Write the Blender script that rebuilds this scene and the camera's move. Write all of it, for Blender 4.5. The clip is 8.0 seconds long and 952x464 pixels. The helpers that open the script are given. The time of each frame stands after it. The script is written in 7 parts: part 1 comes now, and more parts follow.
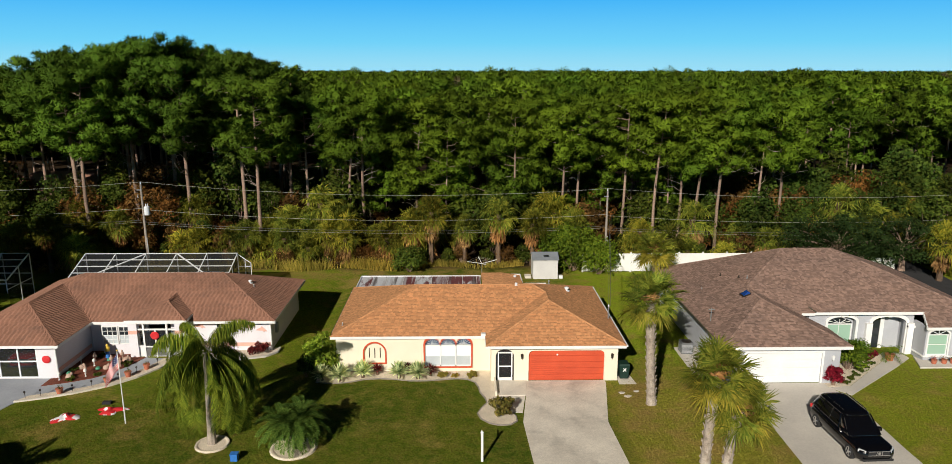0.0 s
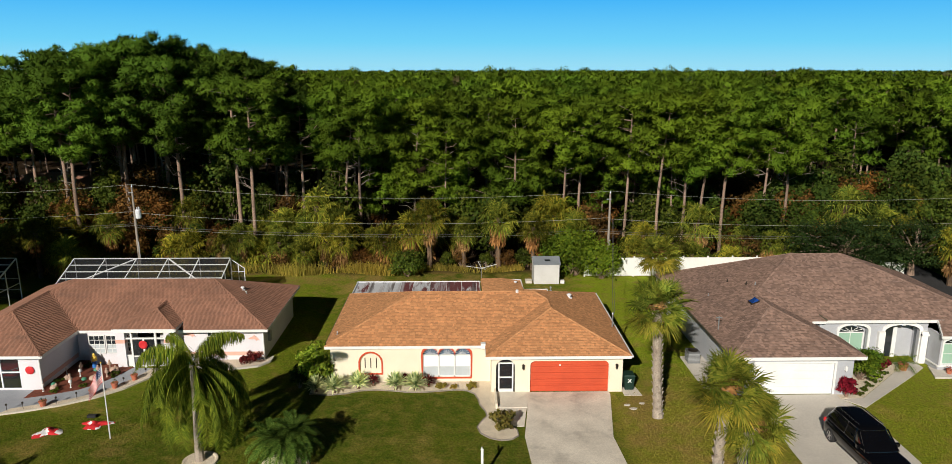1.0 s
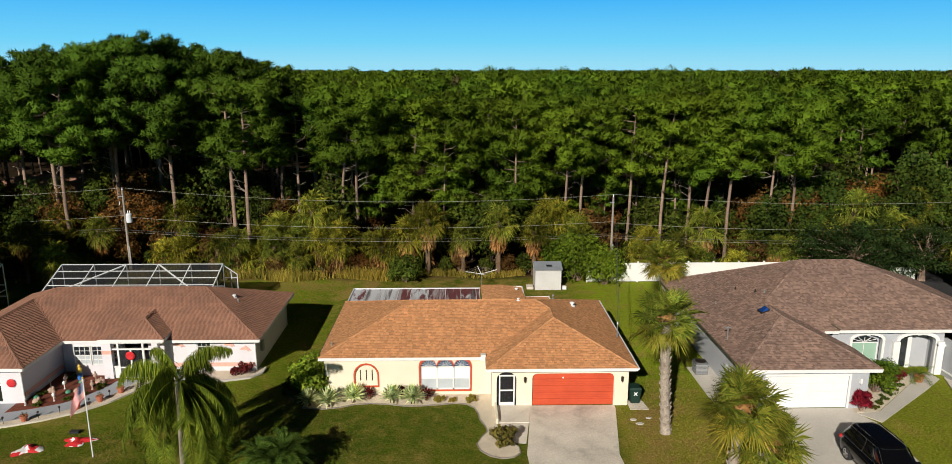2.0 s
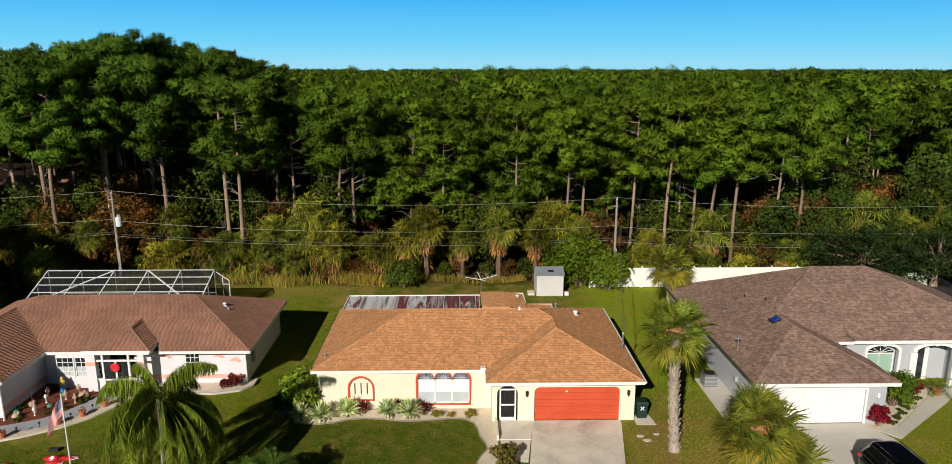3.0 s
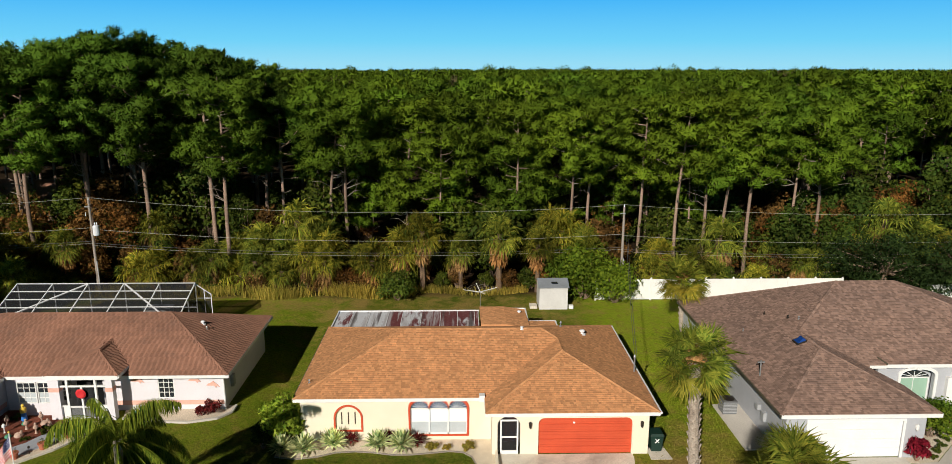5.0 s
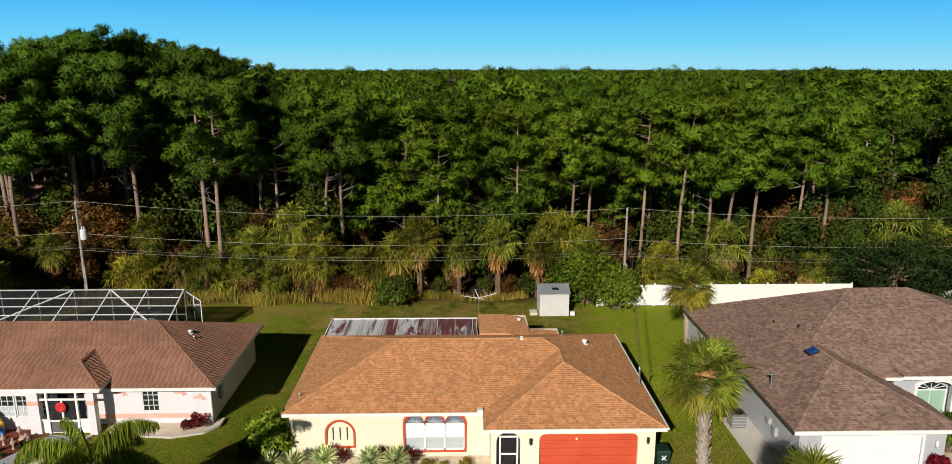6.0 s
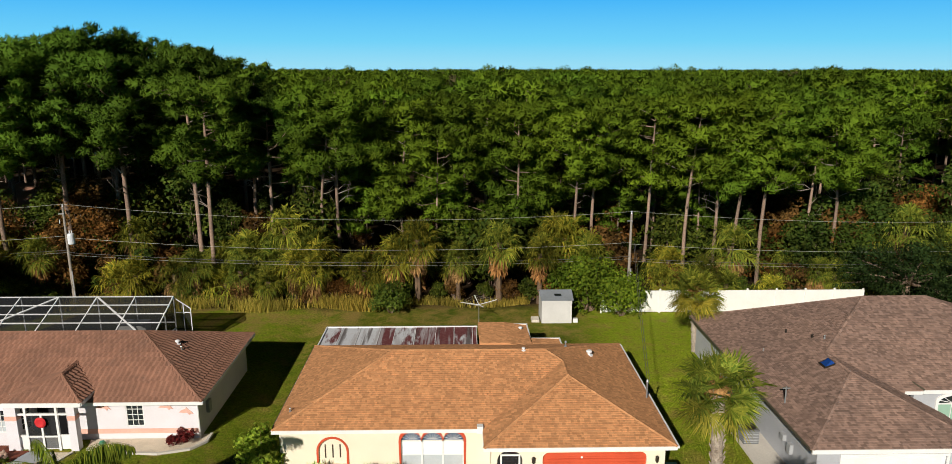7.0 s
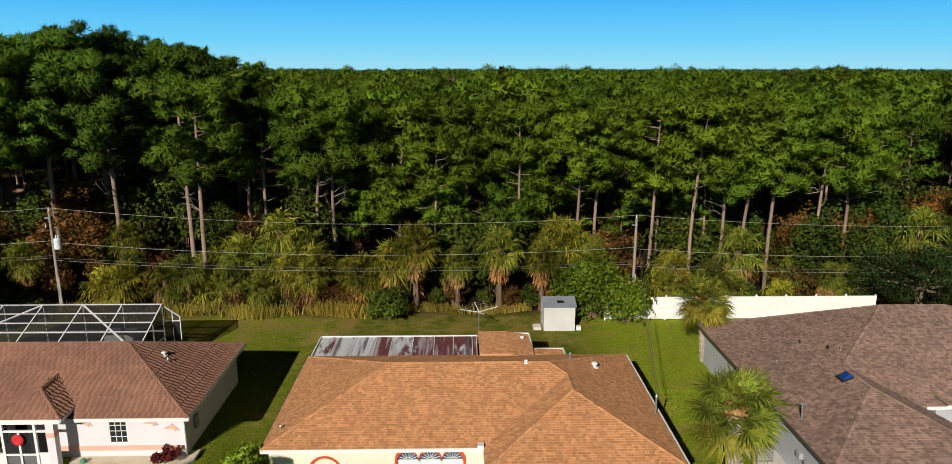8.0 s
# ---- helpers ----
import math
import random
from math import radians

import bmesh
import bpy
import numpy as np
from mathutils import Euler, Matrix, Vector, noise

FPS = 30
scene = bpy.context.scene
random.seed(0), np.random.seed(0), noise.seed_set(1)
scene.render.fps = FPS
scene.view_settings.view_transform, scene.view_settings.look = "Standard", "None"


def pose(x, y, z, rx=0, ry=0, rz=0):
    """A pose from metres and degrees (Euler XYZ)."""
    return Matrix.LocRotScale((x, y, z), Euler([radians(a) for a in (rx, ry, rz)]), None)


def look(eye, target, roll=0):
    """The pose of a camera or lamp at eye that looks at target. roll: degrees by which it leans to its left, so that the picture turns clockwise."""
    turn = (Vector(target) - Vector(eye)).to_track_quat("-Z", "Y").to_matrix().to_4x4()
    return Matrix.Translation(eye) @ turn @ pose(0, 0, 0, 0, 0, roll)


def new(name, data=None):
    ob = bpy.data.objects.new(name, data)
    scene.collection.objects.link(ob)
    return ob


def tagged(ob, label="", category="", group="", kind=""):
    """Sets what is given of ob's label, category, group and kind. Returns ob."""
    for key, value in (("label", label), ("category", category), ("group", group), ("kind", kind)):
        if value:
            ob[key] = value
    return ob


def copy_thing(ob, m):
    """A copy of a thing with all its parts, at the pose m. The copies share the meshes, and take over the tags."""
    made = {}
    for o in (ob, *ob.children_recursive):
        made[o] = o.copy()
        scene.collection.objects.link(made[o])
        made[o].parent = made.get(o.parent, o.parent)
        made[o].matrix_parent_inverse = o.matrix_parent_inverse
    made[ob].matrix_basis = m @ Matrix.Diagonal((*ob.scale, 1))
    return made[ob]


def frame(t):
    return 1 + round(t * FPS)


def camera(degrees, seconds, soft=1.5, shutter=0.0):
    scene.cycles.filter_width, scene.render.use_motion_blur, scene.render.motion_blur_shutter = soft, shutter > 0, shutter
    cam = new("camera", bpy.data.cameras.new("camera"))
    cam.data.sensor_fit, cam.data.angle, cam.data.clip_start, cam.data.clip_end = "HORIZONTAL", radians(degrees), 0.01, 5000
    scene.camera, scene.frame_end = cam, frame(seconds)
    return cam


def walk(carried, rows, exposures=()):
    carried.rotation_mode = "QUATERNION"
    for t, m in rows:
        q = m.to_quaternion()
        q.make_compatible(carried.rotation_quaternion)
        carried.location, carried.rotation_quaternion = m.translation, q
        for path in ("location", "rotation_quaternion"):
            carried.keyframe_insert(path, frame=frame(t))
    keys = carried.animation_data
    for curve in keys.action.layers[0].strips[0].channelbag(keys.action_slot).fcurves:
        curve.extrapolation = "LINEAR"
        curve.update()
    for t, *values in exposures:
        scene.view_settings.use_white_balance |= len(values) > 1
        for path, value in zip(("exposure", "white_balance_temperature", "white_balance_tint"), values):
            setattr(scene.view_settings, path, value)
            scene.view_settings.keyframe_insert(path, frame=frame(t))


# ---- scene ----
cam = camera(67.2, 8.0, soft=0.8)
PATH = [
    (0, (-4.206, -42.909, 19.862), (-4.169, -40.961, 19.41), 0.05),
    (0.5, (-4.198, -42.084, 19.857), (-4.161, -40.136, 19.404), 0.05),
    (1, (-4.193, -41.21, 19.87), (-4.154, -39.262, 19.417), 0.05),
    (1.5, (-4.19, -40.325, 19.89), (-4.150, -38.377, 19.437), 0.05),
    (3, (-4.12, -37.477, 19.929), (-4.079, -35.53, 19.473), 0.05),
    (3.5, (-4.092, -36.49, 19.931), (-4.052, -34.543, 19.475), 0.05),
    (4, (-4.075, -35.551, 19.93), (-4.034, -33.604, 19.475), 0.05),
    (4.5, (-4.028, -34.615, 19.898), (-3.987, -32.668, 19.442), 0.05),
    (6, (-3.822, -31.94, 19.761), (-3.78, -29.992, 19.306), 0.05),
    (6.5, (-3.787, -31.03, 19.735), (-3.745, -29.083, 19.28), 0.05),
    (7, (-3.769, -30.095, 19.69), (-3.727, -28.148, 19.235), 0.05),
    (7.5, (-3.765, -29.173, 19.655), (-3.722, -27.226, 19.2), 0.05),
    (8, (-3.778, -28.224, 19.645), (-3.734, -26.277, 19.189), 0.05),
]
walk(cam, [(t, look(eye, target, roll)) for t, eye, target, roll in PATH], exposures=[(0, 0.0), (8, 0.0)])

# ---- light ----
SUN_EL, SUN_X, SUN_Y = 26.5, -0.36, -0.93
world = bpy.data.worlds.new("sky")
scene.world = world
world.use_nodes = True
wn = world.node_tree
for n in list(wn.nodes):
    wn.nodes.remove(n)
sky = wn.nodes.new("ShaderNodeTexSky")
sky.sky_type = "NISHITA"
sky.sun_disc = False
sky.sun_elevation = radians(SUN_EL)
sky.sun_rotation = math.atan2(SUN_X, SUN_Y)
sky.altitude = 0
sky.air_density, sky.dust_density, sky.ozone_density = 1.0, 0.2, 4.0
# the clear blue of a dry winter sky, deeper with height, over the sky model
coord = wn.nodes.new("ShaderNodeTexCoord")
sep_w = wn.nodes.new("ShaderNodeSeparateXYZ")
ramp = wn.nodes.new("ShaderNodeValToRGB")
ramp.color_ramp.elements[0].position, ramp.color_ramp.elements[0].color = 0.0, (3.1, 7.2, 9.2, 1)
ramp.color_ramp.elements[1].position, ramp.color_ramp.elements[1].color = 1.0, (0.005, 0.020, 0.05, 1)
for at_z, col in ((0.03, (1.6, 6.4, 9.5, 1)), (0.09, (0.45, 4.45, 9.5, 1)), (0.16, (0.012, 0.085, 0.22, 1))):
    el = ramp.color_ramp.elements.new(at_z)
    el.color = col
tint = wn.nodes.new("ShaderNodeMix")
tint.data_type = "RGBA"
tint.inputs[0].default_value = 0.985
wn.links.new(coord.outputs["Generated"], sep_w.inputs[0])
wn.links.new(sep_w.outputs["Z"], ramp.inputs[0])
bg = wn.nodes.new("ShaderNodeBackground")
bg.inputs["Strength"].default_value = 0.10
wo = wn.nodes.new("ShaderNodeOutputWorld")
wn.links.new(sky.outputs[0], tint.inputs[6])
wn.links.new(ramp.outputs[0], tint.inputs[7])
wn.links.new(tint.outputs[2], bg.inputs["Color"])
wn.links.new(bg.outputs[0], wo.inputs["Surface"])
sun = new("sun", bpy.data.lights.new("sun", "SUN"))
sun.data.energy, sun.data.angle, sun.data.color = 5.3, radians(0.55), (1.0, 0.93, 0.82)
_up = math.tan(radians(SUN_EL)) * math.hypot(SUN_X, SUN_Y)
sun.matrix_world = look((SUN_X * 60, SUN_Y * 60, _up * 60), (0, 0, 0))


# ---- materials ----
def nodes_of(name):
    m = bpy.data.materials.new(name)
    m.use_nodes = True
    nt = m.node_tree
    return m, nt, nt.nodes["Principled BSDF"]


def node(nt, kind, **sets):
    n = nt.nodes.new(kind)
    for k, v in sets.items():
        n.inputs[k].default_value = v
    return n


def mix_colour(nt, fac, a, b, blend="MIX"):
    n = nt.nodes.new("ShaderNodeMix")
    n.data_type, n.blend_type = "RGBA", blend
    for sock, val in ((n.inputs[0], fac), (n.inputs[6], a), (n.inputs[7], b)):
        if isinstance(val, (int, float)):
            sock.default_value = val
        elif isinstance(val, tuple):
            sock.default_value = (*val, 1) if len(val) == 3 else val
        else:
            nt.links.new(val, sock)
    return n.outputs[2]


def span(nt, value, lo, hi, a=0.0, b=1.0):
    n = nt.nodes.new("ShaderNodeMapRange")
    nt.links.new(value, n.inputs["Value"])
    for k, v in (("From Min", lo), ("From Max", hi), ("To Min", a), ("To Max", b)):
        n.inputs[k].default_value = v
    return n.outputs["Result"]


def noise_of(nt, where, scale, detail=4.0, rough=0.55, stretch=None):
    n = node(nt, "ShaderNodeTexNoise", Scale=scale, Detail=detail, Roughness=rough)
    if stretch:
        mp = nt.nodes.new("ShaderNodeMapping")
        mp.inputs["Scale"].default_value = stretch
        nt.links.new(where, mp.inputs["Vector"])
        where = mp.outputs[0]
    nt.links.new(where, n.inputs["Vector"])
    return n.outputs["Fac"]


def surf(name, c1, c2, coarse=0.6, fine=18.0, rough=0.8, speckle=0.25, bump=0.15, metal=0.0, island=0.0, thing=0.0, stretch=None, spots=None, spot_at=(0.58, 0.68), spot_scale=1.5):
    """Two colours mixed by a coarse noise, with a fine grain, relief and changes from piece to piece."""
    m, nt, b = nodes_of(name)
    geo = nt.nodes.new("ShaderNodeNewGeometry")
    pos = geo.outputs["Position"]
    big = noise_of(nt, pos, coarse, 5.0, 0.6, stretch)
    small = noise_of(nt, pos, fine, 3.0)
    col = mix_colour(nt, span(nt, big, 0.35, 0.65), c1, c2)
    grain = span(nt, small, 0.25, 0.75, 1 - speckle, 1 + speckle)
    if island:
        g2 = span(nt, geo.outputs["Random Per Island"], 0, 1, 1 - island, 1 + island)
        mul = nt.nodes.new("ShaderNodeMath")
        mul.operation = "MULTIPLY"
        nt.links.new(grain, mul.inputs[0]), nt.links.new(g2, mul.inputs[1])
        grain = mul.outputs[0]
    if thing:
        oi = nt.nodes.new("ShaderNodeObjectInfo")
        g2 = span(nt, oi.outputs["Random"], 0, 1, 1 - thing, 1 + thing)
        mul = nt.nodes.new("ShaderNodeMath")
        mul.operation = "MULTIPLY"
        nt.links.new(grain, mul.inputs[0]), nt.links.new(g2, mul.inputs[1])
        grain = mul.outputs[0]
    vec = nt.nodes.new("ShaderNodeCombineColor")
    for i in range(3):
        nt.links.new(grain, vec.inputs[i])
    col = mix_colour(nt, 1.0, col, vec.outputs[0], "MULTIPLY")
    if spots:
        sp = noise_of(nt, pos, spot_scale, 6.0, 0.65)
        col = mix_colour(nt, span(nt, sp, *spot_at), col, spots)
    nt.links.new(col, b.inputs["Base Color"])
    b.inputs["Roughness"].default_value = rough
    b.inputs["Metallic"].default_value = metal
    b.inputs["Specular IOR Level"].default_value = 0.3
    if bump:
        bp = node(nt, "ShaderNodeBump", Strength=bump, Distance=0.03)
        nt.links.new(small, bp.inputs["Height"])
        nt.links.new(bp.outputs[0], b.inputs["Normal"])
    return m


def leafy(name, dark, light, through_light=0.3, thing=0.25, coarse=0.25, mottle=1.0):
    """Leaves: each leaf its own shade between two greens, each plant a little lighter or darker, some light let through."""
    m, nt, b = nodes_of(name)
    geo = nt.nodes.new("ShaderNodeNewGeometry")
    oi = nt.nodes.new("ShaderNodeObjectInfo")
    col = mix_colour(nt, span(nt, geo.outputs["Random Per Island"], 0, 1, 0.5 - mottle / 2, 0.5 + mottle / 2), dark, light)
    big = noise_of(nt, geo.outputs["Position"], coarse, 3.0)
    slow = noise_of(nt, geo.outputs["Position"], 0.045, 4.0, 0.6)
    warm = mix_colour(nt, 1.0, col, (1.35, 1.0, 0.75), "MULTIPLY")
    odd = nt.nodes.new("ShaderNodeMath")
    odd.operation = "MULTIPLY"
    odd.inputs[1].default_value = 7.31
    cut = nt.nodes.new("ShaderNodeMath")
    cut.operation = "FRACT"
    nt.links.new(oi.outputs["Random"], odd.inputs[0]), nt.links.new(odd.outputs[0], cut.inputs[0])
    col = mix_colour(nt, span(nt, cut.outputs[0], 0.3, 1.0, 0.0, 2.0 * thing), col, warm)
    col = mix_colour(nt, span(nt, slow, 0.45, 0.7, 0.0, 0.7), col, warm)
    g1 = span(nt, oi.outputs["Random"], 0, 1, 1 - thing, 1 + thing)
    g2 = span(nt, big, 0.32, 0.68, 0.55, 1.45)
    mul = nt.nodes.new("ShaderNodeMath")
    mul.operation = "MULTIPLY"
    nt.links.new(g1, mul.inputs[0]), nt.links.new(g2, mul.inputs[1])
    vec = nt.nodes.new("ShaderNodeCombineColor")
    for i in range(3):
        nt.links.new(mul.outputs[0], vec.inputs[i])
    col = mix_colour(nt, 1.0, col, vec.outputs[0], "MULTIPLY")
    nt.links.new(col, b.inputs["Base Color"])
    b.inputs["Roughness"].default_value = 0.75
    b.inputs["Specular IOR Level"].default_value = 0.1
    tr = nt.nodes.new("ShaderNodeBsdfTranslucent")
    nt.links.new(col, tr.inputs["Color"])
    mx = nt.nodes.new("ShaderNodeMixShader")
    mx.inputs[0].default_value = through_light
    out = nt.nodes["Material Output"]
    nt.links.new(b.outputs[0], mx.inputs[1]), nt.links.new(tr.outputs[0], mx.inputs[2])
    nt.links.new(mx.outputs[0], out.inputs["Surface"])
    return m


def arith(nt, op, a, b):
    n = nt.nodes.new("ShaderNodeMath")
    n.operation = op
    for sock, val in ((n.inputs[0], a), (n.inputs[1], b)):
        if isinstance(val, (int, float)):
            sock.default_value = val
        else:
            nt.links.new(val, sock)
    return n.outputs[0]


def lawn_colour(nt, pos):
    """Mown grass: green with straw-coloured and bare patches, lusher behind the houses, drier beside the drives."""
    sep = nt.nodes.new("ShaderNodeSeparateXYZ")
    nt.links.new(pos, sep.inputs[0])
    X, Y = sep.outputs["X"], sep.outputs["Y"]
    broad = noise_of(nt, pos, 0.13, 6.0, 0.62)
    patch = noise_of(nt, pos, 0.42, 7.0, 0.68)
    blot = noise_of(nt, pos, 1.4, 6.0, 0.66)
    worn = noise_of(nt, pos, 0.21, 7.0, 0.7)
    lawn = mix_colour(nt, span(nt, broad, 0.36, 0.64), (0.064, 0.100, 0.008), (0.122, 0.145, 0.013))
    lush = arith(nt, "MULTIPLY", span(nt, X, 4.0, 7.5), span(nt, Y, -1.0, 8.0))
    lush = arith(nt, "MAXIMUM", lush, arith(nt, "MULTIPLY", span(nt, X, -13.0, -17.0), span(nt, Y, -6.0, 6.0, 0.0, 0.55)))
    lawn = mix_colour(nt, lush, lawn, (0.235, 0.310, 0.016))
    corner = span(nt, X, 16.0, 20.0, 0.0, 0.7)
    lawn = mix_colour(nt, corner, lawn, (0.245, 0.280, 0.020))
    beside = arith(nt, "MULTIPLY", span(nt, X, 4.0, 5.0), span(nt, Y, 4.0, -2.0, 0.0, 0.8))
    beside = arith(nt, "MULTIPLY", beside, span(nt, X, 15.0, 12.0))
    lawn = mix_colour(nt, beside, lawn, (0.250, 0.235, 0.030))
    lawn = mix_colour(nt, span(nt, blot, 0.42, 0.68, 0.0, 0.7), lawn, (0.165, 0.138, 0.028))
    lawn = mix_colour(nt, span(nt, blot, 0.50, 0.30, 0.0, 0.45), lawn, (0.040, 0.072, 0.007))
    dry_side = arith(nt, "MULTIPLY", span(nt, X, 4.2, 5.2), span(nt, Y, 5.0, -1.0))
    dry_side = arith(nt, "MULTIPLY", dry_side, span(nt, X, 14.0, 11.0))
    dry_back = arith(nt, "MULTIPLY", span(nt, Y, 17.0, 23.0), span(nt, X, 12.0, 2.0))
    bias = arith(nt, "ADD", arith(nt, "MULTIPLY", dry_side, 0.08), arith(nt, "MULTIPLY", dry_back, 0.10))
    lawn = mix_colour(nt, span(nt, arith(nt, "ADD", patch, bias), 0.53, 0.72, 0.0, 0.8), lawn, (0.300, 0.215, 0.060))
    lawn = mix_colour(nt, span(nt, arith(nt, "ADD", worn, bias), 0.58, 0.72, 0.0, 0.6), lawn, (0.215, 0.145, 0.050))
    return lawn, Y, broad


def ground_stuff():
    """Lawn near the houses, leaf litter under the woods."""
    m, nt, b = nodes_of("lawn_and_litter")
    geo = nt.nodes.new("ShaderNodeNewGeometry")
    pos = geo.outputs["Position"]
    lawn, Y, broad = lawn_colour(nt, pos)
    f = noise_of(nt, pos, 7.0, 5.0, 0.75)
    mow = noise_of(nt, pos, 1.3, 5.0, 0.6)
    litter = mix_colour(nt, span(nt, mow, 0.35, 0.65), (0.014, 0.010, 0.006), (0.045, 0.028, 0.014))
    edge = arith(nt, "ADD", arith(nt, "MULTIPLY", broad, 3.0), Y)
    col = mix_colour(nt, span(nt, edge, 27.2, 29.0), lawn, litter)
    g = span(nt, f, 0.25, 0.75, 0.35, 1.65)
    vec = nt.nodes.new("ShaderNodeCombineColor")
    for i in range(3):
        nt.links.new(g, vec.inputs[i])
    col = mix_colour(nt, 1.0, col, vec.outputs[0], "MULTIPLY")
    nt.links.new(col, b.inputs["Base Color"])
    b.inputs["Roughness"].default_value = 0.95
    b.inputs["Specular IOR Level"].default_value = 0.05
    bp = node(nt, "ShaderNodeBump", Strength=0.8, Distance=0.08)
    nt.links.new(f, bp.inputs["Height"])
    nt.links.new(bp.outputs[0], b.inputs["Normal"])
    return m


def blade_stuff():
    """Blades of the lawn, in the colours of the turf below them."""
    m, nt, b = nodes_of("lawn_blades")
    geo = nt.nodes.new("ShaderNodeNewGeometry")
    lawn, _, _ = lawn_colour(nt, geo.outputs["Position"])
    vec = nt.nodes.new("ShaderNodeCombineColor")
    g = span(nt, geo.outputs["Random Per Island"], 0.0, 1.0, 0.68, 1.12)
    for i in range(3):
        nt.links.new(g, vec.inputs[i])
    nt.links.new(mix_colour(nt, 1.0, lawn, vec.outputs[0], "MULTIPLY"), b.inputs["Base Color"])
    b.inputs["Roughness"].default_value = 0.9
    b.inputs["Specular IOR Level"].default_value = 0.05
    return m


M_GROUND = ground_stuff()
M_CREAM = surf("cream_stucco", (0.77, 0.70, 0.56), (0.72, 0.65, 0.51), 0.5, 25, 0.9, 0.08, 0.25)
M_WHITE = surf("white_paint", (0.76, 0.76, 0.745), (0.69, 0.69, 0.675), 0.8, 20, 0.6, 0.05, 0.05)
M_WHITEWALL = surf("white_stucco", (0.68, 0.655, 0.69), (0.62, 0.60, 0.63), 0.6, 22, 0.9, 0.07, 0.2)
M_PINK = surf("pink_stucco_band", (0.72, 0.42, 0.34), (0.64, 0.36, 0.29), 0.9, 20, 0.9, 0.1, 0.2)
M_GREY = surf("light_grey_stucco", (0.43, 0.44, 0.47), (0.38, 0.39, 0.42), 0.6, 22, 0.9, 0.07, 0.2)
M_RED = surf("orange_red_paint", (0.56, 0.085, 0.035), (0.48, 0.07, 0.03), 0.8, 30, 0.55, 0.12, 0.05)
M_SHINGLE_TAN = surf("tan_asphalt_shingle", (0.56, 0.275, 0.124), (0.49, 0.240, 0.108), 0.35, 30, 0.95, 0.15, 0.2, island=0.24, spots=(0.45, 0.215, 0.097), spot_at=(0.5, 0.72), spot_scale=1.6)
M_SHINGLE_GREY = surf("brown_grey_asphalt_shingle", (0.29, 0.188, 0.147), (0.23, 0.152, 0.122), 0.35, 30, 0.95, 0.15, 0.2, island=0.36, spots=(0.19, 0.122, 0.096), spot_at=(0.5, 0.74), spot_scale=1.6)
M_TILE = surf("weathered_brown_roof_tile", (0.30, 0.150, 0.100), (0.23, 0.118, 0.080), 0.4, 16, 0.9, 0.22, 0.2, island=0.10, spots=(0.17, 0.095, 0.07), spot_at=(0.54, 0.76), spot_scale=0.9)
M_CONCRETE = surf("pale_weathered_concrete", (0.72, 0.66, 0.565), (0.54, 0.49, 0.42), 0.45, 14, 0.9, 0.14, 0.1, spots=(0.34, 0.31, 0.27), spot_at=(0.54, 0.76), spot_scale=0.5)
M_CONCRETE_W = surf("bright_concrete", (0.58, 0.54, 0.48), (0.50, 0.465, 0.42), 0.4, 14, 0.9, 0.1, 0.1)
M_PATH = surf("painted_grey_path", (0.36, 0.38, 0.42), (0.31, 0.33, 0.37), 0.6, 14, 0.85, 0.1, 0.1)
M_GRAVEL = surf("pale_gravel", (0.70, 0.61, 0.48), (0.58, 0.50, 0.39), 1.4, 22, 0.95, 0.4, 0.8)
M_MULCH = surf("red_brown_mulch", (0.20, 0.055, 0.03), (0.12, 0.036, 0.02), 1.6, 20, 0.95, 0.5, 0.9)
M_ALU = surf("white_aluminium", (0.75, 0.76, 0.78), (0.68, 0.69, 0.71), 1.0, 20, 0.45, 0.05, 0.0)
M_DARK = surf("unlit_entry_black", (0.012, 0.012, 0.014), (0.02, 0.02, 0.022), 1.0, 10, 0.9, 0.1, 0.0)
M_BARK = surf("pine_bark", (0.29, 0.200, 0.148), (0.165, 0.115, 0.086), 1.2, 9, 0.95, 0.4, 0.8, thing=0.25, stretch=(1, 1, 0.25))
M_DEADWOOD = surf("bleached_dead_limb", (0.33, 0.275, 0.22), (0.22, 0.18, 0.145), 1.2, 12, 0.9, 0.25, 0.3)
M_PALMTRUNK = surf("grey_palm_trunk", (0.40, 0.34, 0.28), (0.28, 0.23, 0.185), 2.0, 14, 0.95, 0.3, 0.7)
M_NEEDLE = leafy("pine_needles", (0.066, 0.140, 0.010), (0.122, 0.205, 0.015), 0.26, 0.24, 0.12, 0.5)
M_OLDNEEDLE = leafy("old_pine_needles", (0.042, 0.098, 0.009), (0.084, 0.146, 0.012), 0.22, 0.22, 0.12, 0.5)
M_BROAD = leafy("broad_leaves", (0.022, 0.048, 0.007), (0.084, 0.112, 0.014), 0.25)
M_BRIGHT = leafy("bright_bush_leaves", (0.046, 0.105, 0.010), (0.150, 0.240, 0.022), 0.35)
M_DARKLEAF = leafy("shaded_evergreen_leaves", (0.030, 0.065, 0.010), (0.075, 0.115, 0.016), 0.2, 0.3)
M_RUSTLEAF = leafy("rusty_vine_leaves", (0.065, 0.042, 0.012), (0.20, 0.105, 0.030), 0.3, 0.35)
M_FAN = leafy("fan_palm_leaves", (0.042, 0.080, 0.010), (0.230, 0.245, 0.030), 0.25, 0.45)
M_FANDEAD = leafy("dead_palm_leaves", (0.13, 0.072, 0.028), (0.36, 0.220, 0.090), 0.2, 0.3)
M_QUEEN = leafy("feather_palm_leaves", (0.030, 0.075, 0.006), (0.24, 0.28, 0.026), 0.25, 0.1)
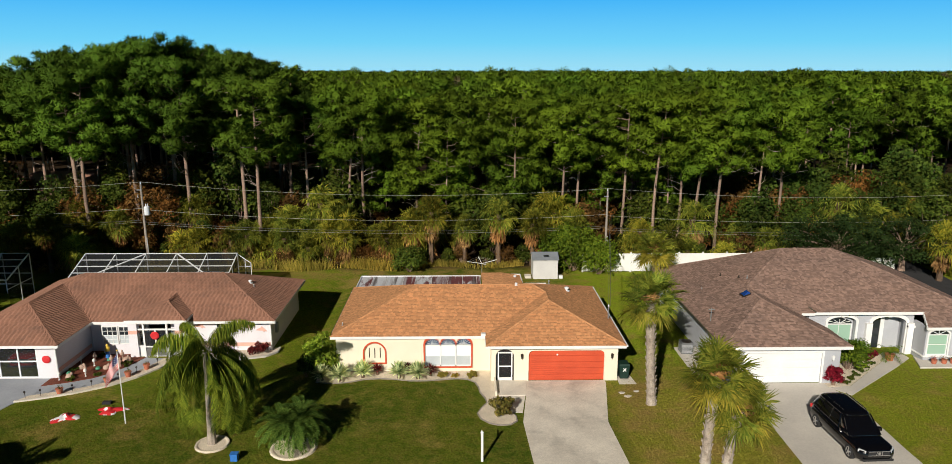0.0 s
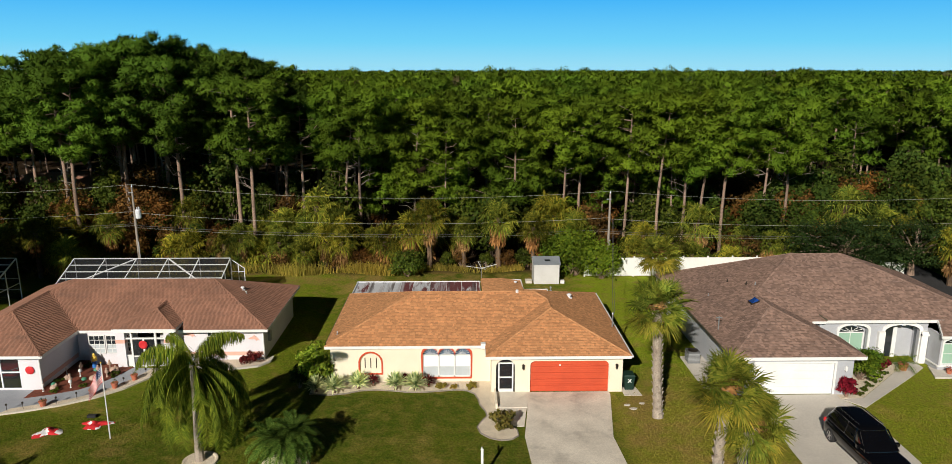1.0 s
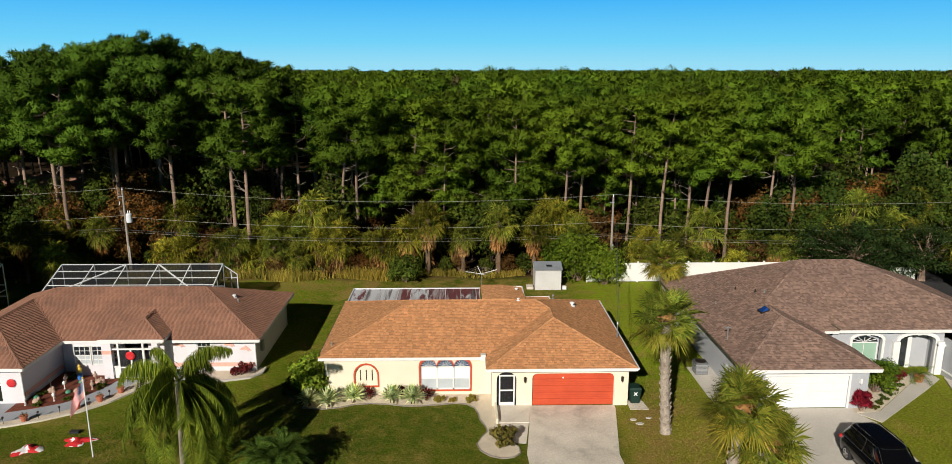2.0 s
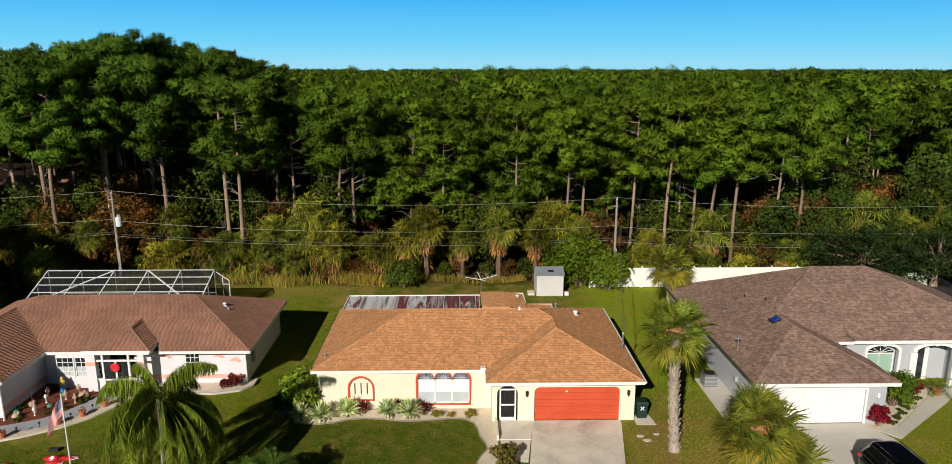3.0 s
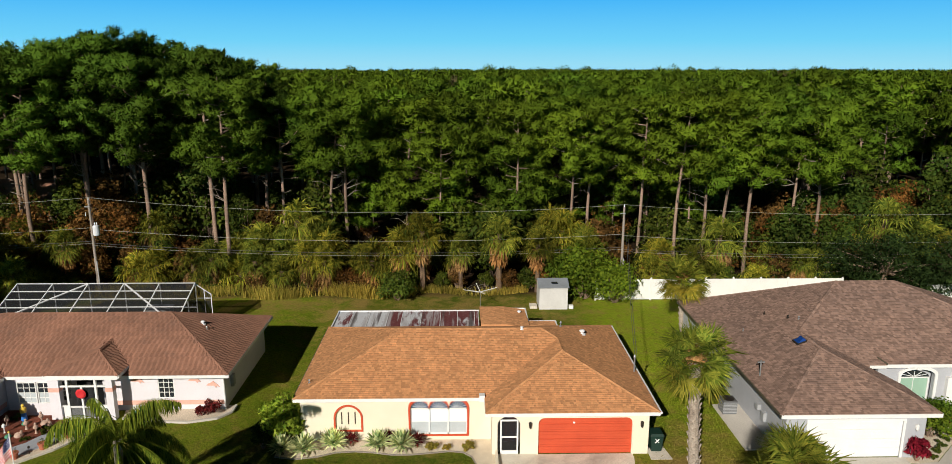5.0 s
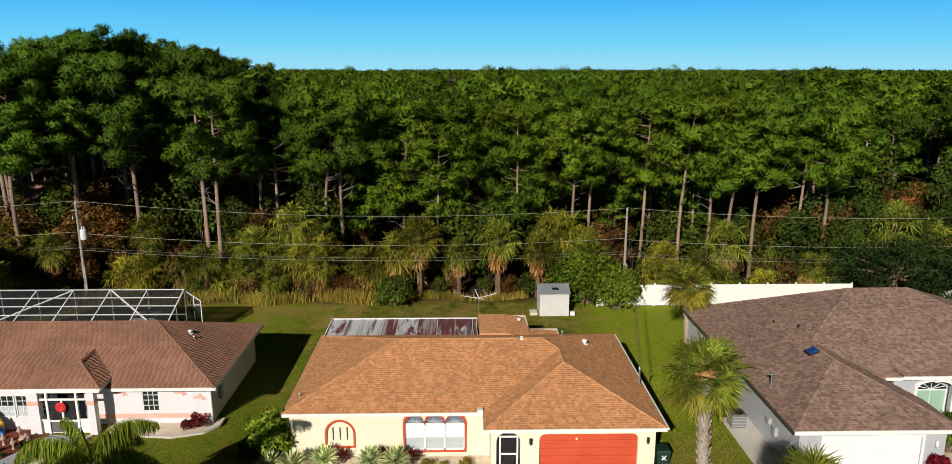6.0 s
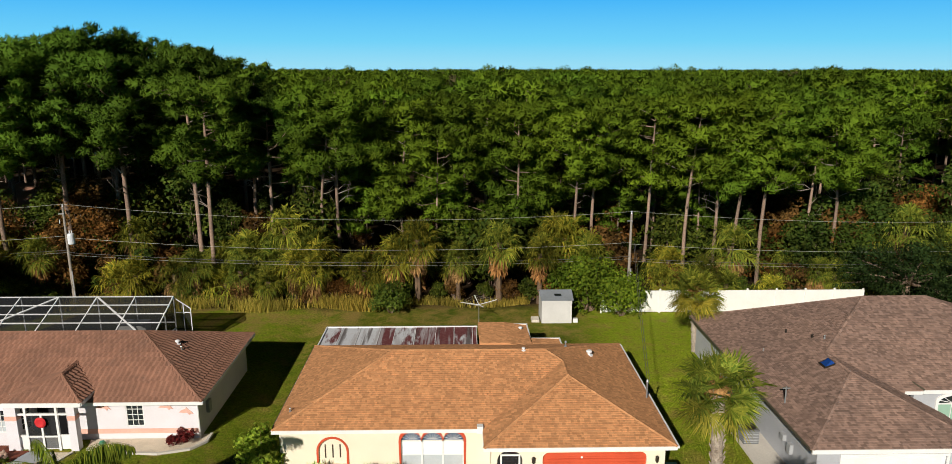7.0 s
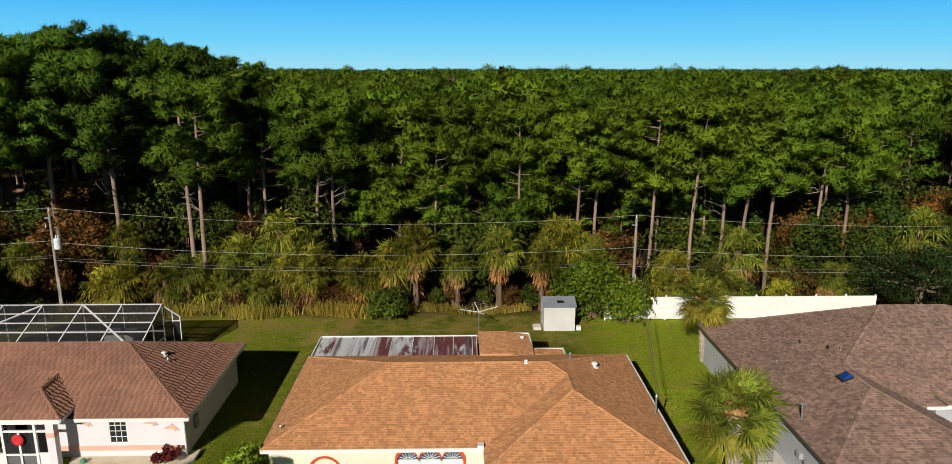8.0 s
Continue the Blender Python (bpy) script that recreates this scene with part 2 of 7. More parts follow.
M_CYCAD = leafy("dark_feather_leaves", (0.030, 0.085, 0.012), (0.170, 0.260, 0.045), 0.3, 0.1)
M_GRASS = leafy("tall_grass", (0.12, 0.125, 0.016), (0.40, 0.31, 0.065), 0.3, 0.2)
M_STRIPED = leafy("variegated_sword_leaves", (0.12, 0.23, 0.07), (0.86, 0.90, 0.52), 0.2, 0.02)
M_REDLEAF = leafy("crimson_leaves", (0.12, 0.012, 0.018), (0.38, 0.035, 0.05), 0.3, 0.2)
M_DARKRED = leafy("dark_red_brown_leaves", (0.035, 0.008, 0.010), (0.16, 0.022, 0.022), 0.2, 0.1)
M_YELLOWFAN = leafy("yellowing_palm_leaves", (0.10, 0.125, 0.016), (0.34, 0.31, 0.045), 0.3, 0.2)
M_TI = leafy("bright_crimson_leaves", (0.14, 0.010, 0.025), (0.55, 0.035, 0.09), 0.3, 0.2)
M_OAK = leafy("dark_oak_leaves", (0.012, 0.030, 0.008), (0.035, 0.062, 0.014), 0.2, 0.15)
M_TAN = surf("tan_ornament", (0.50, 0.36, 0.29), (0.36, 0.24, 0.18), 2, 20, 0.8, 0.15, 0.1)
M_WILDTRUNK = surf("shaggy_brown_palm_trunk", (0.16, 0.105, 0.065), (0.09, 0.06, 0.04), 2.0, 12, 0.95, 0.4, 0.8)
M_GARDENFAN = leafy("garden_palm_leaves", (0.058, 0.112, 0.012), (0.250, 0.290, 0.045), 0.3, 0.25)


# ---- building tools ----
class Shape:
    """Collects faces for one mesh."""

    def __init__(self):
        self.v, self.f, self.m = [], [], []

    def face(self, pts, mi=0):
        i = len(self.v)
        self.v += [tuple(p) for p in pts]
        self.f.append(tuple(range(i, i + len(pts))))
        self.m.append(mi)

    def solid(self, ring_a, ring_b, mi=0):
        """Two outlines of equal length, joined by sides and capped."""
        i, n = len(self.v), len(ring_a)
        self.v += [tuple(p) for p in ring_a] + [tuple(p) for p in ring_b]
        self.f += [tuple(range(i + n - 1, i - 1, -1)), tuple(range(i + n, i + 2 * n))]
        self.f += [(i + k, i + (k + 1) % n, i + n + (k + 1) % n, i + n + k) for k in range(n)]
        self.m += [mi] * (n + 2)

    def box(self, x0, y0, z0, x1, y1, z1, mi=0):
        q = [(x0, y0), (x1, y0), (x1, y1), (x0, y1)]
        self.solid([(x, y, z0) for x, y in q], [(x, y, z1) for x, y in q], mi)
        return self

    def slab(self, outline, z0, z1, mi=0):
        self.solid([(x, y, z0) for x, y in outline], [(x, y, z1) for x, y in outline], mi)
        return self

    def beam(self, p, q, w, h, mi=0):
        """A bar from p to q, w wide and h high."""
        p, q = Vector(p), Vector(q)
        d = (q - p).normalized()
        side = d.cross(Vector((0, 0, 1)))
        side = Vector((1, 0, 0)) if side.length < 1e-4 else side.normalized()
        up = side.cross(d).normalized()
        c = [(-w / 2, -h / 2), (w / 2, -h / 2), (w / 2, h / 2), (-w / 2, h / 2)]
        self.solid([p + side * a + up * b for a, b in c], [q + side * a + up * b for a, b in c], mi)
        return self

    def tube(self, pts, radii, n=8, mi=0):
        pts = [Vector(p) for p in pts]
        i0 = len(self.v)
        for k, p in enumerate(pts):
            d = (pts[min(k + 1, len(pts) - 1)] - pts[max(k - 1, 0)]).normalized()
            a = d.cross(Vector((0.31, 0.95, 0.05))).normalized()
            b = d.cross(a)
            r = radii[k] if isinstance(radii, (list, tuple)) else radii
            self.v += [tuple(p + r * (math.cos(t) * a + math.sin(t) * b)) for t in (2 * math.pi * j / n for j in range(n))]
        for k in range(len(pts) - 1):
            for j in range(n):
                a, b = i0 + k * n + j, i0 + k * n + (j + 1) % n
                self.f.append((a, b, b + n, a + n))
                self.m.append(mi)
        self.f += [tuple(range(i0 + n - 1, i0 - 1, -1)), tuple(range(len(self.v) - n, len(self.v)))]
        self.m += [mi, mi]
        return self

    def lathe(self, profile, x=0, y=0, n=16, mi=0):
        """Turned about the upright through x, y: profile of (radius, z)."""
        i0 = len(self.v)
        for r, z in profile:
            self.v += [(x + r * math.cos(2 * math.pi * j / n), y + r * math.sin(2 * math.pi * j / n), z) for j in range(n)]
        for k in range(len(profile) - 1):
            for j in range(n):
                a, b = i0 + k * n + j, i0 + k * n + (j + 1) % n
                self.f.append((a, b, b + n, a + n))
                self.m.append(mi)
        self.f += [tuple(range(i0 + n - 1, i0 - 1, -1)), tuple(range(len(self.v) - n, len(self.v)))]
        self.m += [mi, mi]
        return self

    def done(self, name, mats, parent=None, label="", smooth=False):
        me = bpy.data.meshes.new(name)
        me.from_pydata(self.v, [], self.f)
        mats = mats if isinstance(mats, (list, tuple)) else [mats]
        for m in mats:
            me.materials.append(m)
        if len(mats) > 1:
            me.polygons.foreach_set("material_index", self.m)
        if smooth:
            me.polygons.foreach_set("use_smooth", [True] * len(me.polygons))
        me.update()
        return attach(new(name, me), parent, label)


def attach(ob, parent=None, label=""):
    if parent:
        ob.parent = parent
        place, up = Matrix.Identity(4), parent
        while up:
            place = up.matrix_basis @ place if up.parent is None else up.matrix_parent_inverse @ up.matrix_basis @ place
            up = up.parent
        ob.matrix_parent_inverse = place.inverted()
    if label:
        ob["label"] = label
    return ob


def thing(name, x=0, y=0, z=0, label="", category="", group="", kind=""):
    ob = new(name)
    ob.empty_display_size = 0.3
    ob.matrix_basis = Matrix.Translation((x, y, z))
    return tagged(ob, label, category, group, kind)


def triangles(name, pts, mat, parent=None, label="", mats_index=None):
    """One mesh of loose triangles from an array (n, 3, 3), or (n, 4, 3) with the way that each leaf is lit from."""
    pts = np.asarray(pts, dtype=np.float32)
    lit = None
    if pts.shape[1] == 4:
        lit, pts = np.repeat(pts[:, 3], 3, axis=0), pts[:, :3]
    pts = pts.reshape(-1, 3)
    n = len(pts) // 3
    me = bpy.data.meshes.new(name)
    me.vertices.add(3 * n)
    me.vertices.foreach_set("co", pts.ravel())
    me.loops.add(3 * n)
    me.loops.foreach_set("vertex_index", np.arange(3 * n, dtype=np.int32))
    me.polygons.add(n)
    me.polygons.foreach_set("loop_start", np.arange(0, 3 * n, 3, dtype=np.int32))
    me.polygons.foreach_set("loop_total", np.full(n, 3, dtype=np.int32))
    for m in mat if isinstance(mat, (list, tuple)) else [mat]:
        me.materials.append(m)
    if mats_index is not None:
        me.polygons.foreach_set("material_index", np.asarray(mats_index, dtype=np.int32))
    me.update(calc_edges=True)
    me.validate()
    if lit is not None:
        me.polygons.foreach_set("use_smooth", np.ones(n, dtype=bool))
        me.normals_split_custom_set_from_vertices(lit)
    return attach(new(name, me), parent, label)


def arc(cx, cz, rx, rz, a0, a1, n):
    return [(cx + rx * math.cos(radians(a0 + (a1 - a0) * k / n)), cz + rz * math.sin(radians(a0 + (a1 - a0) * k / n))) for k in range(n + 1)]


def opening(u0, u1, z0, z1, rise=0.0, round_corner=0.0):
    """The outline of an opening in a wall: flat-topped, arched by rise, or with rounded upper corners."""
    if rise:
        return [(u0, z0), (u1, z0)] + arc((u0 + u1) / 2, z1 - rise, (u1 - u0) / 2, rise, 0, 180, 14)
    if round_corner:
        r = round_corner
        return [(u0, z0), (u1, z0)] + arc(u1 - r, z1 - r, r, r, 0, 90, 6) + arc(u0 + r, z1 - r, r, r, 90, 180, 6)
    return [(u0, z0), (u1, z0), (u1, z1), (u0, z1)]


def wall(name, p, q, z0, z1, thick, mat, parent, holes=(), label=""):
    """A wall from p to q (plan), its outer face on that line and its body to the left of it, with openings cut through. holes: outlines in (u, z)."""
    p, q = Vector((*p, 0)), Vector((*q, 0))
    d = (q - p).normalized()
    inward = Vector((-d.y, d.x, 0)) * thick
    s, length = Shape(), (q - p).length
    at = lambda u, z: p + d * u + Vector((0, 0, z))
    us = sorted({0.0, length, *(min(a for a, _ in h) for h in holes), *(max(a for a, _ in h) for h in holes)})
    for u0, u1 in zip(us, us[1:]):
        over = [h for h in holes if min(a for a, _ in h) < u1 - 1e-6 and max(a for a, _ in h) > u0 + 1e-6]
        low = z0
        for h in sorted(over, key=lambda o: min(b for _, b in o)):
            hz0, hz1 = min(b for _, b in h), max(b for _, b in h)
            if hz0 > low + 1e-4:
                r = [(u0, low), (u1, low), (u1, hz0), (u0, hz0)]
                s.solid([at(*c) for c in r], [at(*c) + inward for c in r])
            low = hz1
        if z1 > low + 1e-4:
            r = [(u0, low), (u1, low), (u1, z1), (u0, z1)]
            s.solid([at(*c) for c in r], [at(*c) + inward for c in r])
    for h in holes:
        h1 = max(b for _, b in h)
        top = h[2:]
        if len(top) > 2:
            # the parts between a curved head and its square
            for k in range(len(top) - 1):
                (a, b), (c, e) = top[k], top[k + 1]
                r = [(a, b), (a, h1), (c, h1), (c, e)]
                if abs(a - c) > 1e-5:
                    s.solid([at(*w) for w in r], [at(*w) + inward for w in r])
    return s.done(name, mat, parent, label)


def casing(s, hole, p, q, width, depth, mi=0, closed=True):
    """A raised band round an opening, on the wall's outer face."""
    p, q = Vector((*p, 0)), Vector((*q, 0))
    d = (q - p).normalized()
    out = Vector((d.y, -d.x, 0)) * depth
    cu, cz = sum(a for a, _ in hole) / len(hole), sum(b for _, b in hole) / len(hole)
    hu = max(a for a, _ in hole) - cu
    hz = (max(b for _, b in hole) - min(b for _, b in hole)) / 2
    mz = (max(b for _, b in hole) + min(b for _, b in hole)) / 2
    big = [(cu + (a - cu) * (hu + width) / hu, mz + (b - mz) * (hz + width) / hz) for a, b in hole]
    at = lambda u, z: p + d * u + Vector((0, 0, z))
    n = len(hole)
    for k in range(0 if closed else 1, n):
        a, b, c, e = hole[k], hole[(k + 1) % n], big[(k + 1) % n], big[k]
        r = [at(*a), at(*b), at(*c), at(*e)]
        s.solid([w + out for w in r], r, mi)


def roof_plane(s, pts, course, tab, lift, rng, ridge=0.0, mi=0):
    """Lays courses of overlapping shingles or tiles on a sloping convex face whose first edge is the eave."""
    P = [Vector(p) for p in pts]
    u = (P[1] - P[0]).normalized()
    n = None
    for k in range(2, len(P)):
        c = u.cross(P[k] - P[0])
        if c.length > 0.05:
            n = c.normalized()
            break
    v = n.cross(u)
    flat = [((p - P[0]).dot(u), (p - P[0]).dot(v)) for p in P]
    top = max(b for _, b in flat)

    def reach(h):
        xs = []
        for (a, b), (c, e) in zip(flat, flat[1:] + flat[:1]):
            if min(b, e) - 1e-6 <= h <= max(b, e) + 1e-6:
                xs += [a, c] if abs(b - e) < 1e-6 else [a + (c - a) * (h - b) / (e - b)]
        return (min(xs), max(xs)) if xs else (0, 0)

    at = lambda a, b, w: P[0] + u * a + v * b + n * w
    k, v0 = 0, 0.0
    while v0 < top - 0.01:
        v1 = min(v0 + course, top - 1e-4)
        l0, r0 = reach(v0 + 1e-4)
        l1, r1 = reach(v1)
        x = min(l0, l1) - rng.random() * tab
        while x < max(r0, r1):
            x1 = x + tab * (1 if ridge else rng.choice((0.6, 0.8, 1.0, 1.3)))
            cl = lambda a, lo, hi: max(lo, min(hi, a))
            b0, b1, t0, t1 = cl(x, l0, r0), cl(x1, l0, r0), cl(x, l1, r1), cl(x1, l1, r1)
            x = x1
            if b1 - b0 < 0.01 and t1 - t0 < 0.01:
                continue
            li = lift * (0.7 + 0.6 * rng.random())
            i = len(s.v)
            if ridge:
                bm_, tm_ = (b0 + b1) / 2, (t0 + t1) / 2
                s.v += [tuple(w) for w in (at(b0, v0, li * 0.4), at(bm_, v0, li + ridge), at(b1, v0, li * 0.4), at(t1, v1, 0), at(tm_, v1, ridge), at(t0, v1, 0), at(b0, v0, -0.01), at(b1, v0, -0.01))]
                s.f += [(i, i + 1, i + 4, i + 5), (i + 1, i + 2, i + 3, i + 4), (i + 6, i + 7, i + 2, i + 1, i)]
                s.m += [mi] * 3
            else:
                s.v += [tuple(w) for w in (at(b0, v0, li), at(b1, v0, li), at(t1, v1, 0.002), at(t0, v1, 0.002), at(b0, v0, -0.004), at(b1, v0, -0.004))]
                s.f += [(i, i + 1, i + 2, i + 3), (i + 4, i + 5, i + 1, i)]
                s.m += [mi] * 2
        v0 += course
        k += 1


def roof(parent, planes, mat, course, tab, lift, seed, ridge=0.0, label="", hips=(), cap=0.2, name="roof"):
    """A roof: a deck, its shingles or tiles, and a row of caps on each hip and ridge."""
    rng = random.Random(seed)
    deck = Shape()
    for pl in planes:
        top = [Vector(p) - Vector((0, 0, 0.012)) for p in pl]
        deck.solid([p - Vector((0, 0, 0.14)) for p in top], top)
    body = deck.done(name, mat, parent, label)
    s = Shape()
    for pl in planes:
        roof_plane(s, pl, course, tab, lift, rng, ridge)
    s.done("shingles" if not ridge else "tiles", mat, body)["kind"] = "stuff"
    c = Shape()
    for a, b in hips:
        a, b = Vector(a), Vector(b)
        d = b - a
        steps = max(1, int(d.length / 0.3))
        side = d.cross(Vector((0, 0, 1))).normalized() * cap / 2
        for k in range(steps):
            p, q = a + d * (k / steps), a + d * ((k + 1.12) / steps)
            lo, hi = Vector((0, 0, 0.03)), Vector((0, 0, 0.016))
            crown = Vector((0, 0, 0.018))
            drop = Vector((0, 0, cap * 0.16))
            i = len(c.v)
            c.v += [tuple(w) for w in (p - side + lo - drop, p + lo + crown, p + side + lo - drop, q + side + hi - drop, q + hi + crown, q - side + hi - drop)]
            c.f += [(i, i + 1, i + 4, i + 5), (i + 1, i + 2, i + 3, i + 4), (i, i + 2, i + 1)]
            c.m += [0] * 3
    if hips:
        c.done("ridge_capping", mat, body)["kind"] = "stuff"
    return body


# ---- ground ----
def lie(x, y):
    """The height of the ground: flat, with a shallow drainage swale between two of the lots."""
    y = max(-30.0, min(60.0, y))
    return -0.42 * math.exp(-((x + 15.3) / 1.5) ** 2) / (1 + math.exp(-(y - 1.5) * 0.8)) / (1 + math.exp((y - 24) * 0.8))


def ground():
    xs = [-1600, -900, -500, -150, -60] + [-30 + 0.6 * k for k in range(46)] + [0, 20, 60, 150, 500, 900, 1600]
    ys = [-700, -200, -60, -20] + [-6 + k for k in range(36)] + [40, 80, 200, 600, 1200]
    s = Shape()
    s.v = [(x, y, lie(x, y)) for y in ys for x in xs]
    n = len(xs)
    s.f = [(j * n + i, j * n + i + 1, (j + 1) * n + i + 1, (j + 1) * n + i) for j in range(len(ys) - 1) for i in range(n - 1)]
    s.m = [0] * len(s.f)
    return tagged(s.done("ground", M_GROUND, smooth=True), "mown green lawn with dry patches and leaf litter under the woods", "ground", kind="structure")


ground()


# ---- the cream house ----
M_BRONZEG = surf("dull_brown_gutter", (0.10, 0.085, 0.06), (0.08, 0.07, 0.05), 1.0, 12, 0.6, 0.1, 0.0)


def central_house():
    h = thing("house", -3.4, 6, 0, "cream stucco bungalow with a tan shingle roof and orange-red trim", "house")
    E, S = 2.55, 0.35
    x0, x1, y0, y1, gy, gx0 = -12.92, 6.18, 1.45, 12.15, -0.36, -2.75
    half, gh = (y1 - y0) / 2, (x1 - gx0) / 2
    ym, zr, gx, zg = (y0 + y1) / 2, E + S * half, (gx0 + x1) / 2, E + S * gh
    A, B, C = (x0, y0, E), (gx0, y0, E), (gx, y0 + gh, zg)
    D, F, G = (x1 - half, ym, zr), (x0 + half, ym, zr), (gx, gy + gh, zg)
    FR, FL, BR, BL = (x1, gy, E), (gx0, gy, E), (x1, y1, E), (x0, y1, E)
    MR = (x1, y0 + gh, E)
    planes = [(A, B, C, D, F), (FL, FR, G), (B, FL, G, C), (FR, MR, C, G), (MR, BR, D, C), (BL, A, F), (BR, BL, F, D)]
    roof(h, planes, M_SHINGLE_TAN, 0.15, 0.165, 0.022, 11, label="tan asphalt shingle hip roof", hips=[(A, F), (F, D), (BL, F), (BR, D), (D, C), (C, G), (FR, G), (FL, G)])
    # trim boards and gutters under the eaves
    for p, q in ((A, (gx0 - 0.2, y0, E)), (FL, FR), (FR, BR), (BR, BL), (BL, A), (FL, B)):
        Shape().beam(Vector(p) - Vector((0, 0, 0.1)), Vector(q) - Vector((0, 0, 0.1)), 0.05, 0.18).done("fascia", M_WHITE, h)
    Shape().box(gx0 - 0.28, y0 - 0.12, E - 0.2, gx0 + 0.02, y0 + 0.2, E + 0.16).done("fascia_end", M_WHITE, h)
    Shape().beam((x1 + 0.07, gy, E - 0.06), (x1 + 0.07, y1, E - 0.06), 0.1, 0.1).done("gutter", M_WHITE, h)
    Shape().beam((x0 - 0.04, y0, E - 0.07), (x0 - 0.04, y1, E - 0.07), 0.06, 0.1).done("gutter", M_BRONZEG, h)
    Shape().box(gx0, gy, E - 0.2, x1, 0.2, E - 0.15).done("soffit", M_WHITE, h)
    # walls
    garage = opening(2.4, 7.28, 0.0, 2.1, round_corner=0.32)
    entry = opening(0.28, 1.46, 0.0, 2.2, rise=0.5)
    wall("wall_front", (-2.4, 0), (5.75, 0), 0, E - 0.15, 0.2, M_CREAM, h, [garage, entry])
    wall("wall_return", (-2.4, 1.6), (-2.4, 0.2), 0, E - 0.12, 0.2, M_CREAM, h)
    w1 = opening(1.86, 3.22, 0.66, 2.03, rise=0.66)
    w2 = opening(5.87, 8.92, 0.36, 1.86)
    heads = [opening(5.87 + k * 1.0167, 5.87 + (k + 1) * 1.0167, 1.861, 2.32, rise=0.45) for k in range(3)]
    wall("wall_front", (-12.6, 1.6), (-2.4, 1.6), 0, E - 0.12, 0.2, M_CREAM, h, [w1, w2] + heads)
    wall("wall_side", (5.75, 0.2), (5.75, 11.7), 0, E - 0.12, 0.2, M_CREAM, h)
    wall("wall_side", (-12.6, 11.7), (-12.6, 1.8), 0, E - 0.12, 0.2, M_CREAM, h)
    wall("wall_back", (5.55, 11.7), (-12.4, 11.7), 0, E - 0.12, 0.2, M_CREAM, h)
    s = Shape()
    casing(s, garage, (-2.4, 0), (5.75, 0), 0.06, 0.03, closed=False)
    s.done("garage_trim", M_CREAM, h)
    return h


def left_house():
    h = thing("house", -27, 8, 0, "white stucco house with a brown tile roof and pink band", "house")
    E, S = 2.46, 0.42
    x0, x1, y0, y1, wx, wy = -37.7, -17.4, 4.8, 14.7, -30.1, 0.45
    half, wh = (y1 - y0) / 2, (wx - x0) / 2
    ym, zr, wm, zw = (y0 + y1) / 2, E + S * half, (wx + x0) / 2, E + S * wh
    V, A, D, F = (wx, y0, E), (x1, y0, E), (x1 - half, ym, zr), (x0 + half, ym, zr)
    W, G = (wm, y0 + wh, zw), (wm, wy + wh, zw)
    FL, FR, BR, BL, ML = (x0, wy, E), (wx, wy, E), (x1, y1, E), (x0, y1, E), (x0, y0 + wh, E)
    planes = [(V, A, D, F, W), (FR, V, W, G), (FL, FR, G), (ML, FL, G, W), (BL, ML, W, F), (A, BR, D), (BR, BL, F, D)]
    # small porch roof standing above the main eave
    pz, pa, pb = 2.78, (-25.1, 5.86, 3.62), (-25.16, 7.58, 3.63)
    pl, pr, pl2, pr2 = (-27.5, 4.15, pz), (-23.32, 4.12, pz), (-27.5, 5.57, pz), (-23.32, 5.6, pz)
    planes += [(pl, pr, pa), (pl2, pl, pa, pb), (pr, pr2, pb, pa)]
    roof(h, planes, M_TILE, 0.36, 0.30, 0.012, 12, ridge=0.036, label="weathered brown flat-tile hip roof", cap=0.24, hips=[(A, D), (D, F), (BR, D), (F, W), (W, G), (FR, G), (FL, G), (pr, pa), (pl, pa), (pa, pb)])
    for p, q in ((V, A), (FR, V), (FL, FR), (BL, FL), (A, BR), (BR, BL), (pl, pr), (pr, pr2), (pl2, pl)):
        Shape().beam(Vector(p) - Vector((0, 0, 0.1)), Vector(q) - Vector((0, 0, 0.1)), 0.08, 0.18).done("fascia", M_WHITE, h)
    wall("wall_front", (-30.5, 5.4), (-17.9, 5.4), 0, E - 0.1, 0.2, M_WHITEWALL, h, [opening(8.78, 9.72, 0.75, 2.1), opening(4.0, 5.6, 0, 2.15)])
    wall("wall_side", (-17.9, 5.6), (-17.9, 14.2), 0, E - 0.1, 0.2, M_WHITEWALL, h)
    wall("wall_back", (-18.1, 14.2), (-37.3, 14.2), 0, E - 0.1, 0.2, M_WHITEWALL, h)
    wall("wall_side", (-37.3, 14.0), (-37.3, 1.0), 0, E - 0.1, 0.2, M_WHITEWALL, h)
    wall("wall_front", (-37.3, 0.9), (-30.6, 0.9), 0, E - 0.1, 0.2, M_WHITEWALL, h, [opening(0.6, 5.5, 0.05, 2.2)])
    wall("wall_wing", (-30.6, 1.1), (-30.6, 5.6), 0, E - 0.1, 0.2, M_WHITEWALL, h)
    Shape().box(-20.6 - 4.0, 5.375, 0.35, -17.88, 5.4, 0.62).done("pink_band", M_PINK, h)
    Shape().box(-30.6, 1.1, 0.35, -30.575, 5.4, 0.62).done("pink_band", M_PINK, h)
    return h


